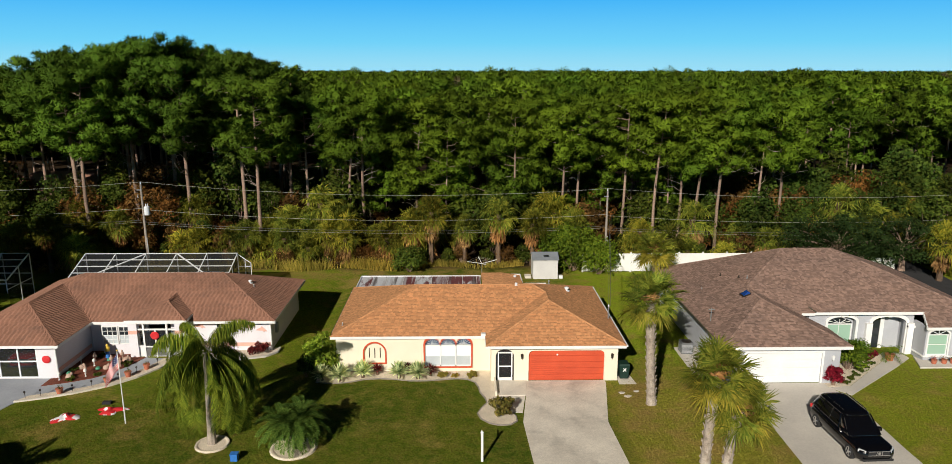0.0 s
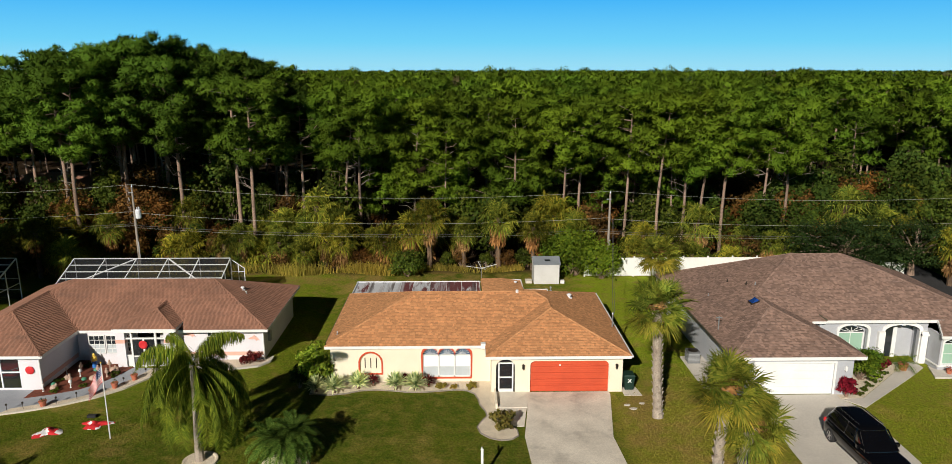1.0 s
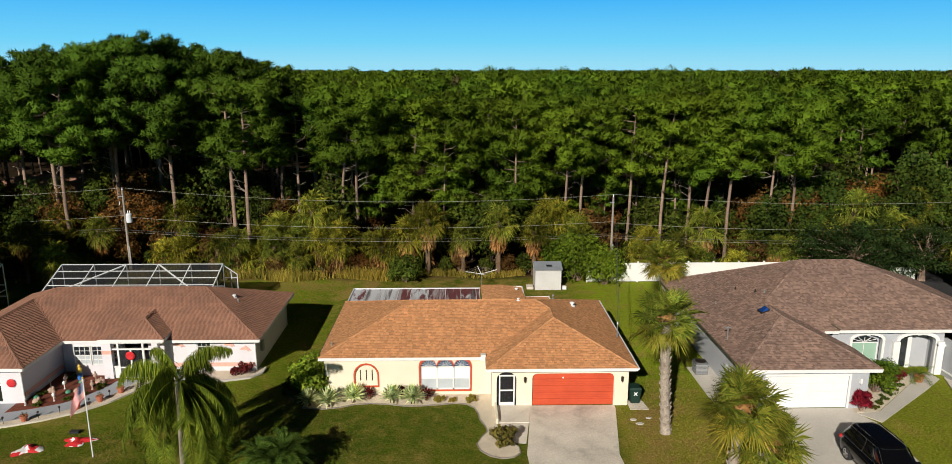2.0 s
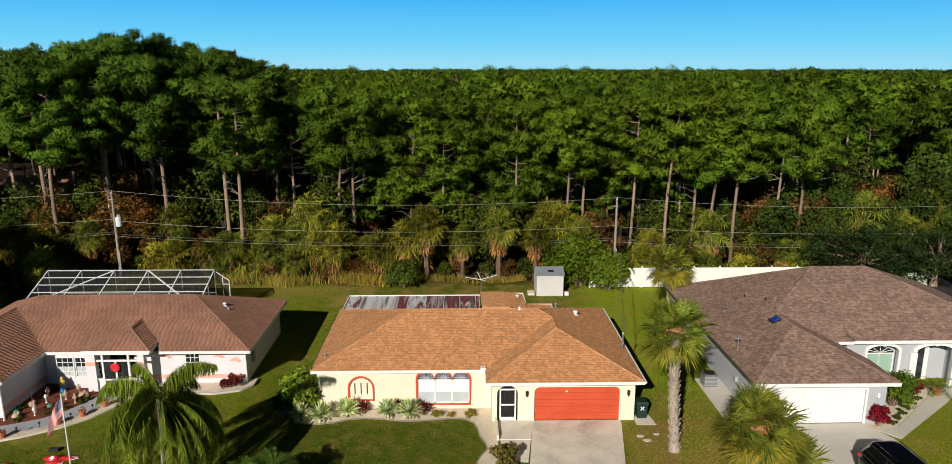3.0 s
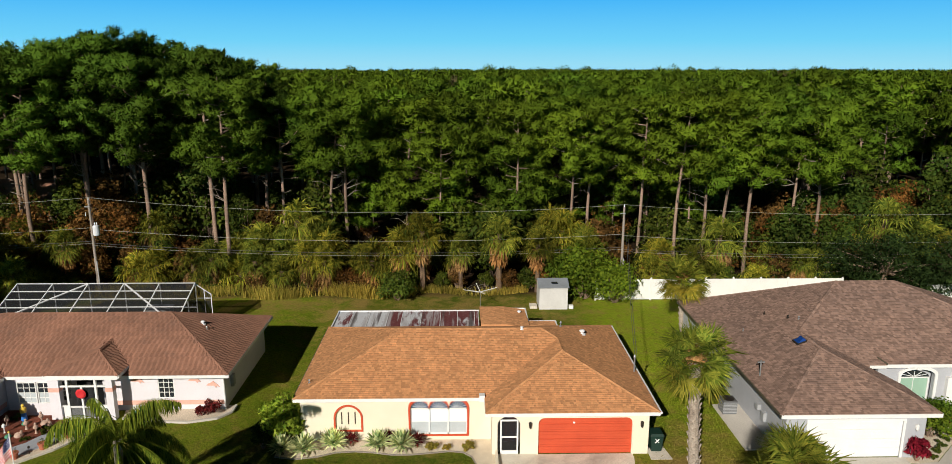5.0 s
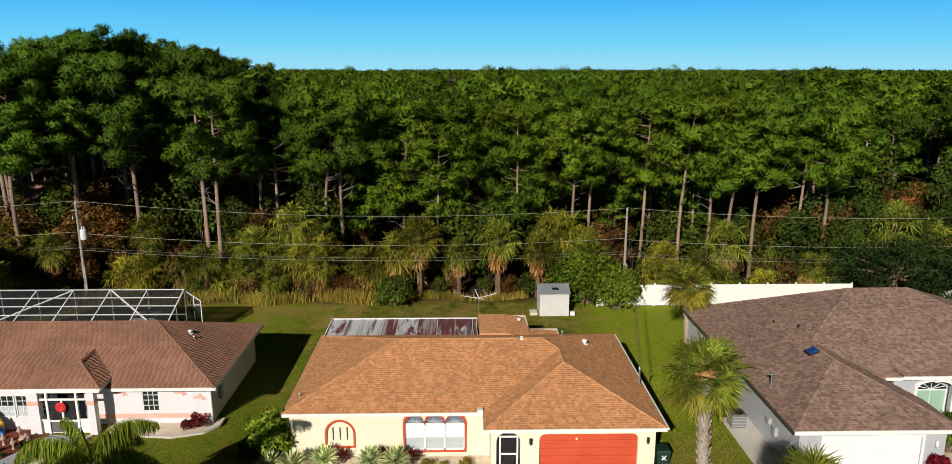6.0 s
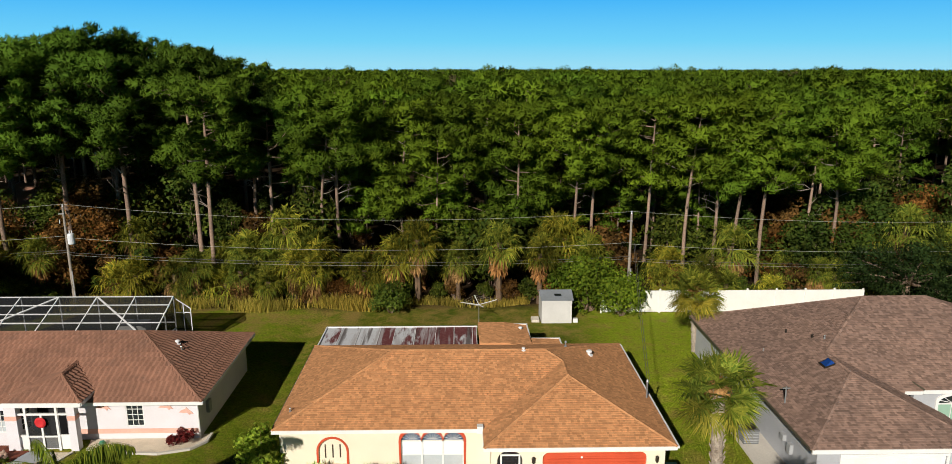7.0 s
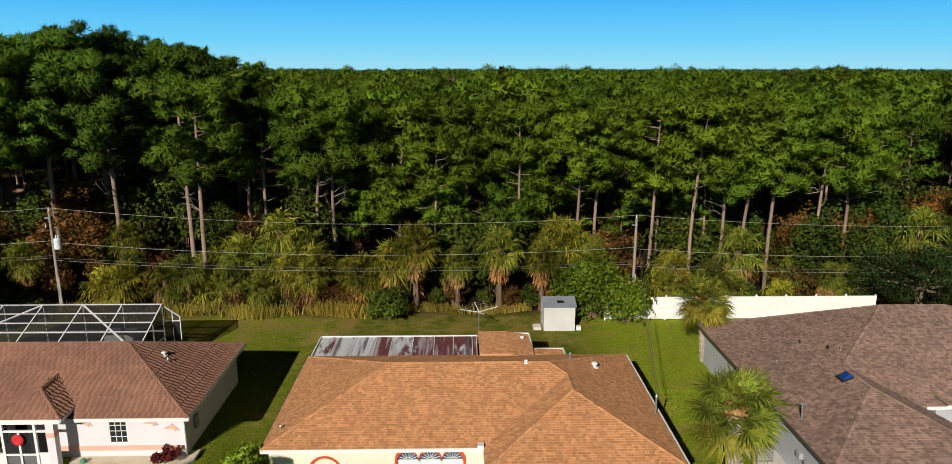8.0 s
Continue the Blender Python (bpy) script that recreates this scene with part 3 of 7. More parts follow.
def right_house():
    h = thing("house", 20, 6, 0, "grey stucco house with a brown-grey shingle roof and white trim", "house")
    E = 2.6
    zr, zg = 5.9, 4.2
    W0, W1, W2 = (12.2, -0.9, E), (12.2, 6.6, E), (12.2, 17, E)
    GF, GA, GB = (20.45, -0.9, E), (16.4, 4.0, zg), (16.4, 6.6, zg)
    RL, RR = (20.8, 11.2, zr), (24.7, 11.2, zr)
    V = (20.45, 2.35, E)
    ey, ez = 3.9, 3.18
    EL, EX = (18.95, ey, ez), (31.9, ey, ez)
    B0, B1, B2 = (27.3, 2.35, E), (33.4, 2.35, E), (27.9, ey, ez)
    E1, NE = (33.4, 2.35, E), (33.4, 17, E)
    planes = [(W1, W0, GA, GB), (W2, W1, GB, RL), (W0, GF, GA), (GF, V, GB, GA), (EL, EX, RR, RL, GB), (B0, B1, EX, B2), (E1, NE, RR), (NE, W2, RL, RR)]
    roof(h, planes, M_SHINGLE_GREY, 0.155, 0.175, 0.022, 13, label="brown-grey asphalt shingle hip roof", hips=[(W0, GA), (GF, GA), (GA, GB), (GB, RL), (RL, RR), (W2, RL), (E1, RR), (NE, RR)])
    Shape().beam(Vector(W2) - Vector((0, 0, 0.07)), Vector(W0) - Vector((0, 0, 0.07)), 0.08, 0.12).done("gutter", M_BRONZEG, h)
    for p, q in ((W0, GF), (GF, V), ((20.3, ey, ez), (28.3, ey, ez)), (B2, B0), (B0, B1), (B1, NE), (NE, W2)):
        Shape().beam(Vector(p) - Vector((0, 0, 0.1)), Vector(q) - Vector((0, 0, 0.1)), 0.09, 0.2).done("fascia", M_WHITE, h)
    Shape().box(19.35, ey - 0.03, ez - 0.24, 20.3, ey + 0.06, ez - 0.06).done("eave_return", M_WHITE, h)
    Shape().beam((20.02, ey + 0.52, ez + 0.21), (20.33, ey - 0.06, ez + 0.03), 0.05, 0.10).done("rake_board", M_BRONZEG, h)
    wall("wall_front", (12.6, -0.65), (19.85, -0.65), 0, E - 0.1, 0.2, M_GREY, h, [opening(1.2, 6.08, 0, 2.1)])
    wall("wall_side", (12.6, 16.6), (12.6, -0.45), 0, E - 0.1, 0.2, M_GREY, h)
    wall("wall_back", (33, 16.6), (12.8, 16.6), 0, E - 0.1, 0.2, M_GREY, h)
    wall("wall_side", (33, 2.7), (33, 16.4), 0, E - 0.1, 0.2, M_GREY, h)
    wall("wall_return", (19.85, -0.45), (19.85, 4.2), 0, E - 0.1, 0.2, M_GREY, h)
    wall("wall_entry", (20.05, 4.2), (27.5, 4.2), 0, ez - 0.1, 0.25, M_GREY, h, [opening(1.35, 3.35, 0.3, 2.75, rise=0.4), opening(4.5, 6.9, 0, 2.75, rise=0.45)])
    wall("wall_front", (27.5, 2.7), (32.8, 2.7), 0, E - 0.1, 0.2, M_GREY, h, [opening(0.2, 1.6, 0.45, 2.3, rise=0.35)])
    wall("wall_return", (27.5, 4.2), (27.5, 2.9), 0, E - 0.1, 0.2, M_GREY, h)
    return h


cream_house = central_house()
white_house = left_house()
grey_house = right_house()


# ---- drives and paths ----
def paving(name, outline, height, mat, label, category):
    return tagged(Shape().slab(outline, -0.05, height).done(name, mat), label, category, kind="structure")


paving("driveway", [(-0.15, -0.0), (-0.38, -2.5), (-0.78, -5.5), (-0.6, -9.9), (-1.2, -16), (5.2, -16), (4.3, -10.2), (4.08, -5.6), (4.95, -0.45), (4.95, 0.0)], 0.03, M_CONCRETE, "pale stained concrete driveway before the garage", "driveway")
paving("driveway", [(13.4, -0.66), (13.3, -5), (13.0, -16), (19.4, -16), (19.3, -9), (19.5, -2.4), (18.95, -1.3), (18.95, -0.66)], 0.03, M_CONCRETE_W, "bright concrete driveway under the parked car", "driveway")
paving("driveway", [(-37.6, 0.85), (-37.6, -16), (-31.9, -16), (-31.7, -4), (-31.0, -1.6), (-30.95, 0.85)], 0.03, M_PATH, "blue-grey painted driveway", "driveway")


# ---- trees ----
rngn = np.random.default_rng(7)


def tufts(centre, radius, n, size, flat=0.75, shell=0.55, rng=rngn, slim=0.2, jitter=0.45, soft=0.8):
    """A clump of small leaf blades, spread over a flattened ball and facing roughly outward."""
    d = rng.normal(size=(n, 3))
    d /= np.linalg.norm(d, axis=1)[:, None]
    r = radius * (shell + (1 - shell) * rng.random(n))[:, None]
    p = d * r * np.array([1, 1, flat]) + np.asarray(centre)
    nrm = d + jitter * rng.normal(size=(n, 3)) + np.array([0, 0, 0.25])
    nrm /= np.linalg.norm(nrm, axis=1)[:, None]
    a = np.cross(nrm, rng.normal(size=(n, 3)))
    a /= np.linalg.norm(a, axis=1)[:, None]
    b = np.cross(nrm, a)
    s = size * (0.7 + 0.6 * rng.random(n))[:, None]
    lit = soft * (d * np.array([1, 1, 1 / flat]) + np.array([0, 0, 0.25])) + (1 - soft) * nrm
    lit /= np.linalg.norm(lit, axis=1)[:, None]
    return np.stack([p - a * s * 0.5 - b * s * slim * 0.5, p + a * s * 0.5 - b * s * slim * 0.2, p + b * s * slim * 0.9, lit], axis=1)


def puff(centre, radius, n, size, flat=0.66, rng=rngn, slim=0.12):
    """A pine's cushion of needles: fine sprays all over it, and coarser ones within that keep the light from passing."""
    out = []
    for share, deep, shell, length, wide, push in ((1.0, 0.62, 0.36, 1.0, slim, 0.55), (0.10, 0.2, 0.4, 1.5, 0.3, 0.2)):
        m = max(3, int(n * share))
        d = rng.normal(size=(m, 3)) + np.array([0, 0, 0.3])
        d /= np.linalg.norm(d, axis=1)[:, None]
        a = push * d + 0.62 * rng.normal(size=(m, 3)) + np.array([0, 0, 0.2])
        a /= np.linalg.norm(a, axis=1)[:, None]
        b = np.cross(a, d + 0.4 * rng.normal(size=(m, 3)))
        b /= np.linalg.norm(b, axis=1)[:, None] + 1e-6
        p = d * np.array([1, 1, flat]) * (radius * (deep + shell * rng.random(m)))[:, None] + np.asarray(centre)
        s = size * length * (0.7 + 0.6 * rng.random(m))[:, None]
        lit = d * np.array([1, 1, 1 / flat]) + 0.06 * rng.normal(size=(m, 3)) + np.array([0, 0, 0.15])
        lit /= np.linalg.norm(lit, axis=1)[:, None]
        out.append(np.stack([p - b * s * wide - a * s * 0.4, p + b * s * wide - a * s * 0.4, p + a * s * 0.6, lit], axis=1))
    return np.concatenate(out)


def domed(tri, heart, squash=(1, 1, 1), share=0.55):
    """Leans the way each leaf faces towards the swell of the whole crown."""
    d = (tri[:, 0] - np.asarray(heart)) * np.asarray(squash)
    d /= np.linalg.norm(d, axis=1)[:, None] + 1e-6
    lit = tri[:, 3] * (1 - share) + d * share
    tri[:, 3] = lit / (np.linalg.norm(lit, axis=1)[:, None] + 1e-6)
    return tri


def pine(height, base, spread, limbs, blades, size, seed, label="tall slash pine with a clumped green crown", lean=0.03, dead=0, fullness=1.0, stout=0.0115):
    rng = np.random.default_rng(seed)
    t = thing("pine_tree", label=label, category="tree", group="pines of the wood")
    bend = rng.normal(size=2) * lean * height
    sway = rng.normal(size=2) * 0.012 * height
    spine = lambda k: Vector((bend[0] * k * k + sway[0] * math.sin(5 * k), bend[1] * k * k + sway[1] * math.sin(4 * k), height * k))
    trunk = Shape()
    ks = [0, 0.03, 0.15, 0.3, 0.45, 0.6, 0.75, 0.88, 0.97]
    r0 = stout * height
    trunk.tube([spine(k) for k in ks], [r0 * 1.4, r0, r0 * 0.93, r0 * 0.85, r0 * 0.78, r0 * 0.66, r0 * 0.48, r0 * 0.28, r0 * 0.1], 7)
    crown, pale = [], Shape()
    for i in range(limbs):
        k = base + (0.95 - base) * ((i + rng.random()) / limbs) ** 0.85
        az = i * 2.4 + rng.normal() * 0.6
        rel = (k - base) / (1 - base)
        reach = spread * (0.30 + 0.70 * math.sin(math.pi * min(1, 0.22 + 0.66 * rel))) * (0.55 + 0.5 * rng.random())
        rise = reach * (0.12 + 0.42 * rel + 0.12 * rng.normal())
        a = spine(k)
        e = a + Vector((math.cos(az) * reach, math.sin(az) * reach, rise))
        e.z = min(e.z, height - 0.5 - 0.10 * reach * reach)
        mid = a.lerp(e, 0.5) + Vector((rng.normal() * 0.12 * reach, rng.normal() * 0.12 * reach, -0.10 * reach))
        (pale if rng.random() < 0.45 else trunk).tube([a, mid, e], [r0 * 0.34, r0 * 0.24, r0 * 0.08], 4)
        ways = (1.0,) if reach < 1.7 else (0.62, 1.0)
        for w in ways:
            c = (a.lerp(mid, 2 * w) if w <= 0.5 else mid.lerp(e, 2 * w - 1)) + Vector(rng.normal(size=3) * 0.2) + Vector((0, 0, 0.25))
            rad = (0.85 + 0.55 * rng.random()) * (0.7 + 0.3 * spread / 3.5) * fullness
            crown.append(puff(c, rad, int(blades * rad * rad), size, 0.62, rng))
            for _ in range(2):
                o = Vector(np.clip(rng.normal(size=3), -1.1, 1.1) * np.array([1, 1, 0.5])) * rad
                crown.append(puff(c + o, rad * 0.6, int(blades * 0.40 * rad * rad), size * 0.85, 0.65, rng))
                if rng.random() < 0.5:
                    trunk.tube([e, c + o], [r0 * 0.1, r0 * 0.04], 3)
    for _ in range(4):
        o = Vector((rng.normal() * 0.8, rng.normal() * 0.8, -0.6 * rng.random()))
        crown.append(puff(spine(0.95) + o, 1.05, blades, size, 0.65, rng))
    stubs = pale
    for i in range(3 + dead // 2):
        k = base * (0.72 + 0.33 * rng.random())
        az, ln = rng.random() * 6.28, (0.6 + 1.3 * rng.random()) * (1.7 if dead else 1)
        a = spine(k)
        b = a + Vector((math.cos(az) * ln, math.sin(az) * ln, 0.35 * ln))
        stubs.tube([a, a.lerp(b, 0.5) + Vector((0, 0, 0.14 * ln * rng.normal())), b], [r0 * 0.24, r0 * 0.16, r0 * 0.05], 4)
        if dead:
            stubs.tube([a.lerp(b, 0.55) + Vector((0, 0, 0.05 * ln)), b + Vector((0.3, 0.2, 0.7 * ln))], [r0 * 0.12, r0 * 0.04], 3)
    trunk.v, base_i = trunk.v + stubs.v, len(trunk.v)
    trunk.f += [tuple(i + base_i for i in f) for f in stubs.f]
    trunk.m += [1] * len(stubs.f)
    trunk.done("trunk", [M_BARK, M_DEADWOOD], t, smooth=True)
    heart = spine(base + 0.35 * (1 - base))
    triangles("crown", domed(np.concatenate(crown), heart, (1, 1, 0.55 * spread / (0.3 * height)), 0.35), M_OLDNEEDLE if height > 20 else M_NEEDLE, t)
    return t


protos = {
    "tall": [pine(21, 0.52, 4.6, 19, 160, 0.48, s, dead=d) for s, d in ((1, 0), (2, 6), (3, 0), (4, 5))],
    "mid": [pine(17, 0.53, 3.6, 17, 150, 0.46, s, dead=d, stout=0.0105) for s, d in ((11, 0), (12, 5), (13, 0), (14, 4), (15, 2))],
    "low": [pine(15, 0.28, 3.3, 19, 140, 0.46, s, label="young slash pine with a deep green crown", stout=0.009) for s in (21, 22, 23)],
    "tall_far": [pine(21, 0.42, 4.4, 14, 62, 0.70, s) for s in (31, 32, 33)],
    "mid_far": [pine(17, 0.50, 3.9, 12, 62, 0.70, s) for s in (41, 42, 43, 44)],
}
used_protos = set()


def settle(o, x, y, scale=1.0, turn=0.0, tilt=0.0, z=0.0):
    """Stands the first of a kind at a place, or a copy of it once it has been used."""
    m = pose(x, y, z, tilt, 0, turn) @ Matrix.Diagonal((scale, scale, scale, 1))
    if o.name not in used_protos:
        used_protos.add(o.name)
        o.matrix_basis = m
        return o
    k = o.scale
    return copy_thing(o, m @ Matrix.Diagonal((1 / k[0], 1 / k[1], 1 / k[2], 1)))


rt = random.Random(5)
spots = []


def plant(kind, x, y, scale=1.0, pick=None):
    o = protos[kind][pick] if pick is not None else rt.choice(protos[kind])
    spots.append((x, y))
    return settle(o, x, y, scale, rt.random() * 360)


# pines at the edge of the wood
for x, y, kind, sc, pk in ((-33.2, 33, "tall", 1.0, 1), (-25.6, 31.5, "tall", 0.92, 3), (-43, 31, "tall", 0.97, 0), (-45, 33, "tall", 1.0, 2), (-40, 36, "tall", 1.08, 0), (-29, 38, "tall", 1.0, 2), (-21.5, 36, "tall", 0.80, 0),
                           (-15, 35.4, "mid", 1.05, 1), (-16.2, 35.8, "mid", 1.0, 3), (16.2, 31.5, "mid", 1.03, 0), (19.0, 32.5, "mid", 0.98, 1), (20.3, 31.5, "mid", 1.0, 2), (22.8, 31.2, "mid", 1.04, 4), (29, 32, "mid", 1.0, 3),
                           (28, 33.5, "mid", 0.95, 1), (9, 37, "mid", 1.0, 0), (6.5, 35, "mid", 0.95, 2), (13.5, 35, "mid", 1.0, 4), (-3, 38, "low", 1.1, 0), (2, 36, "low", 1.1, 1), (-9, 37, "low", 1.08, 2), (-6, 34.5, "low", 0.9, 1), (4.5, 38, "low", 1.1, 2)):
    plant(kind, x, y, sc, pk)
# unseen pines left of the view, added to shade the ground behind the lot
for x, y, kind, sc, pk in ((-48, 5, "low", 0.95, 0), (-52.5, 9, "low", 1.0, 1), (-47.5, 11.5, "low", 0.85, 2), (-54, 2, "low", 1.0, 2)):
    plant(kind, x, y, sc, pk)
count, oaks = 0, []
while count < 172:
    y = 34 + 58 * rt.random() ** 1.2
    x = -4 + (0.70 * (y + 43) + 6) * (2 * rt.random() - 1)
    gap = 4.2 if y < 45 else 4.6
    if any((x - a) ** 2 + (y - b) ** 2 < gap * gap for a, b in spots):
        continue
    if x > 25 and y < 47 and rt.random() < 0.75:
        spots.append((x, y))
        oaks.append((x, y))
        count += 1
        continue
    tall = x < -19 - 0.25 * (y - 30) and y < 60
    front = y < 44 and -14 < x < 12
    near = y < 45
    if tall:
        # the old pines rise to a dome and fall off to both sides
        sc = rt.uniform(0.86, 0.94) + 0.18 * math.exp(-((x + 41) / 9) ** 2)
        plant("tall" if near else "tall_far", x, y, sc)
    elif near:
        plant("low" if front or rt.random() < 0.6 else "mid", x, y, rt.uniform(0.80, 1.08))
    else:
        plant("mid_far", x, y, rt.uniform(0.74, 1.12))
    count += 1

# the wood further off: crowns only, joined, and ending where the line of trees closes the view
far, bare = [], []
rf = np.random.default_rng(9)
for near, deep, n, blades, size, rad in ((88, 180, 360, 420, 0.88, 4.0), (180, 420, 850, 150, 1.3, 5.0), (420, 900, 1200, 64, 2.0, 6.4), (880, 1150, 800, 46, 2.2, 7.5)):
    for i in range(n):
        y = near + (deep - near) * rf.random() ** 1.15
        x = -4 + (0.72 * (y + 43) + 10) * (2 * rf.random() - 1)
        top = 14.6 + 1.7 * rf.normal() + 1.3 * math.sin(x * 0.013 + y * 0.007) + 1.2 * math.sin(x * 0.041 - y * 0.02)
        top = min(top, 19.4 - 0.0052 * (y + 36) + 0.4 * rf.random())
        fine = 1.0
        if 180 < y < 800 and rf.random() < 0.05:
            top, fine = 19.9 - 0.005 * (y + 36) + 2.4 * rf.random() ** 1.5, 0.55
        r = rad * (0.65 + 0.6 * rf.random())
        k = 7
        crown = []
        for j in range(k):
            az = j * 1.05 + rf.random()
            out = r * 0.55 * (0 if j == 0 else 1)
            c = np.array([x + out * math.cos(az), y + out * math.sin(az), top - r * 0.42 - (0 if j == 0 else r * 0.45 * (0.3 + rf.random()))])
            crown.append(puff(c, r * 0.52, int(blades / k * (r / rad) ** 2 / fine ** 2) + 4, size * fine, 0.75, rf, 0.17))
        (bare if y > 110 and rf.random() < 0.045 else far).append(domed(np.concatenate(crown), (x, y, top - r * 0.9), (1, 1, 1.2), 0.6))
tagged(triangles("far_woods", np.concatenate(far), M_NEEDLE), "dense green pine wood reaching the horizon", "woods", kind="stuff")
tagged(triangles("winter_crowns", np.concatenate(bare), leafy("dull_winter_leaves", (0.060, 0.070, 0.026), (0.130, 0.105, 0.050), 0.15, 0.1, 0.1)), "dull brown winter crowns scattered through the far wood", "woods", kind="stuff")
# added sheet below those crowns; its dark green stands for the shade between them
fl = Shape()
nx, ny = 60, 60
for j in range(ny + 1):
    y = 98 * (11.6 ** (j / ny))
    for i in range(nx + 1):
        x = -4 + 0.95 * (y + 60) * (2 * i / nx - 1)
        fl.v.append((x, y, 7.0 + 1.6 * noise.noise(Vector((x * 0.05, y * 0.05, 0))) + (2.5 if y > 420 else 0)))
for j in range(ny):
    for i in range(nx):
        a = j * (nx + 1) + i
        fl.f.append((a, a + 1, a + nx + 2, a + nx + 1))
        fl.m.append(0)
M_CANOPY = surf("dark_gap_green", (0.014, 0.034, 0.006), (0.034, 0.058, 0.010), 0.05, 0.5, 0.95, 0.5, 0.6)
tagged(fl.done("far_canopy", M_CANOPY), "dark green sheet added under the far crowns to fill their gaps", "woods", kind="stuff")


# ---- palms and shrubs ----
def stiff_fan(elev, rng, stalk=1.1, blade=0.95, rays=31, wide=0.030, hang=0.30):
    """A stiff fan leaf: narrow pointed rays about a folded rib, only their ends drooping. Returns triangles."""
    e = radians(elev)
    d = np.array([math.cos(e), 0, math.sin(e)])
    up = np.array([-math.sin(e), 0, math.cos(e)])
    side = np.array([0, 1.0, 0])
    hub = d * stalk + np.array([0, 0, -0.10 * stalk * math.cos(e)])
    w = side * 0.02
    out = [[-w, w, hub + w], [-w, hub + w, hub - w], [up * 0.02, up * 0.02 + hub, hub - up * 0.03]]
    for k in range(rays):
        a = radians(-122 + 244 * k / (rays - 1)) + rng.normal() * 0.05
        ln = blade * (0.72 + 0.28 * math.cos(a * 0.6)) * (0.88 + 0.24 * rng.random())
        v = d * math.cos(a) + side * math.sin(a) + up * 0.30 * abs(math.sin(a))
        across = -d * math.sin(a) + side * math.cos(a)
        mid = hub + v * ln * 0.55 + np.array([0, 0, -0.05])
        tip = hub + v * ln + np.array([0, 0, -0.4 * hang - hang * rng.random()])
        q = across * wide
        fold = up * 0.025
        out += [[hub, mid - q, mid + q + fold], [mid - q, tip, mid + q + fold]]
    return np.array(out)


def fan_frond(elev, rng, stalk=1.1, blade=0.95, rays=21, droop=0.65):
    """A fan leaf that points along x: stalk, then pleated rays that bend over and hang at their tips. Returns triangles."""
    e = radians(elev)
    d = np.array([math.cos(e), 0, math.sin(e)])
    up = np.array([-math.sin(e), 0, math.cos(e)])
    side = np.array([0, 1.0, 0])
    hub = d * stalk + np.array([0, 0, -0.12 * stalk * math.cos(e)])
    w = side * 0.022
    out = [[-w, w, hub + w], [-w, hub + w, hub - w], [up * 0.02, up * 0.02 + hub, hub - up * 0.03]]
    for k in range(rays):
        a = radians(-112 + 224 * k / (rays - 1)) + rng.normal() * 0.05
        ln = blade * (0.70 + 0.30 * math.cos(a * 0.6)) * (0.88 + 0.24 * rng.random())
        v = d * math.cos(a) + side * math.sin(a) + up * 0.22 * abs(math.sin(a))
        across = -d * math.sin(a) + side * math.cos(a)
        mid = hub + v * ln * 0.58
        v2 = v * 0.9 + np.array([0, 0, -0.6 * droop * (0.7 + 0.6 * rng.random())])
        v2 /= np.linalg.norm(v2)
        far_ = mid + v2 * ln * 0.24
        v3 = v2 * 0.5 + np.array([0, 0, -1.3 * droop])
        v3 /= np.linalg.norm(v3)
        tip = far_ + v3 * ln * 0.26
        q = across * 0.9 * ln / rays
        fold = up * 0.03
        out += [[hub, mid - q, mid + q + fold], [mid - q, far_ - q * 0.5, mid + q + fold], [far_ - q * 0.5, tip, mid + q + fold]]
    return np.array(out)


def turned(tri, az, at=(0, 0, 0), scale=1.0):
    c, s = math.cos(az), math.sin(az)
    r = np.array([[c, s, 0], [-s, c, 0], [0, 0, 1]])
    return tri @ r * scale + np.asarray(at)


def palm_fronds(rng, n, lo, hi, stalk, blade, at, rays=21, droop=0.65):
    return np.concatenate([turned(fan_frond(lo + (hi - lo) * (k / n) + rng.normal() * 7, rng, stalk * (0.85 + 0.3 * rng.random()), blade * (0.85 + 0.3 * rng.random()), rays, droop), k * 2.4 + rng.normal() * 0.25, at) for k in range(n)])


def wild_palm(height, seed, live=24, dry=12, shaggy=1.0):
    rng = np.random.default_rng(seed)
    t = thing("cabbage_palm", label="wild cabbage palm with a shaggy skirt of dead fronds", category="palm", group="palms at the edge of the wood")
    Shape().tube([(0, 0, 0), (0.05, 0.03, height * 0.5), (0, 0, height)], [0.24, 0.2, 0.2], 7).done("trunk", M_WILDTRUNK, t)
    live_fans = [turned(stiff_fan(-46 + 132 * (k / live) + rng.normal() * 8, rng, 0.95 * (0.8 + 0.4 * rng.random()), 1.0 * (0.85 + 0.3 * rng.random()), 17, 0.042, 0.5), k * 2.4 + rng.normal() * 0.25, (0, 0, height)) for k in range(live)]
    triangles("crown", np.concatenate(live_fans), M_FAN, t)
    dead = [palm_fronds(rng, dry, -86, -55, 0.75 * shaggy, 0.85, (0, 0, height - 0.15), 9, 0.9)]
    if height > 2:
        dead.append(palm_fronds(rng, dry // 2, -87, -68, 0.6 * shaggy, 0.8, (0, 0, height - 1.1), 9, 0.9))
    triangles("dead_frond_skirt", np.concatenate(dead), M_FANDEAD, t)
    return t


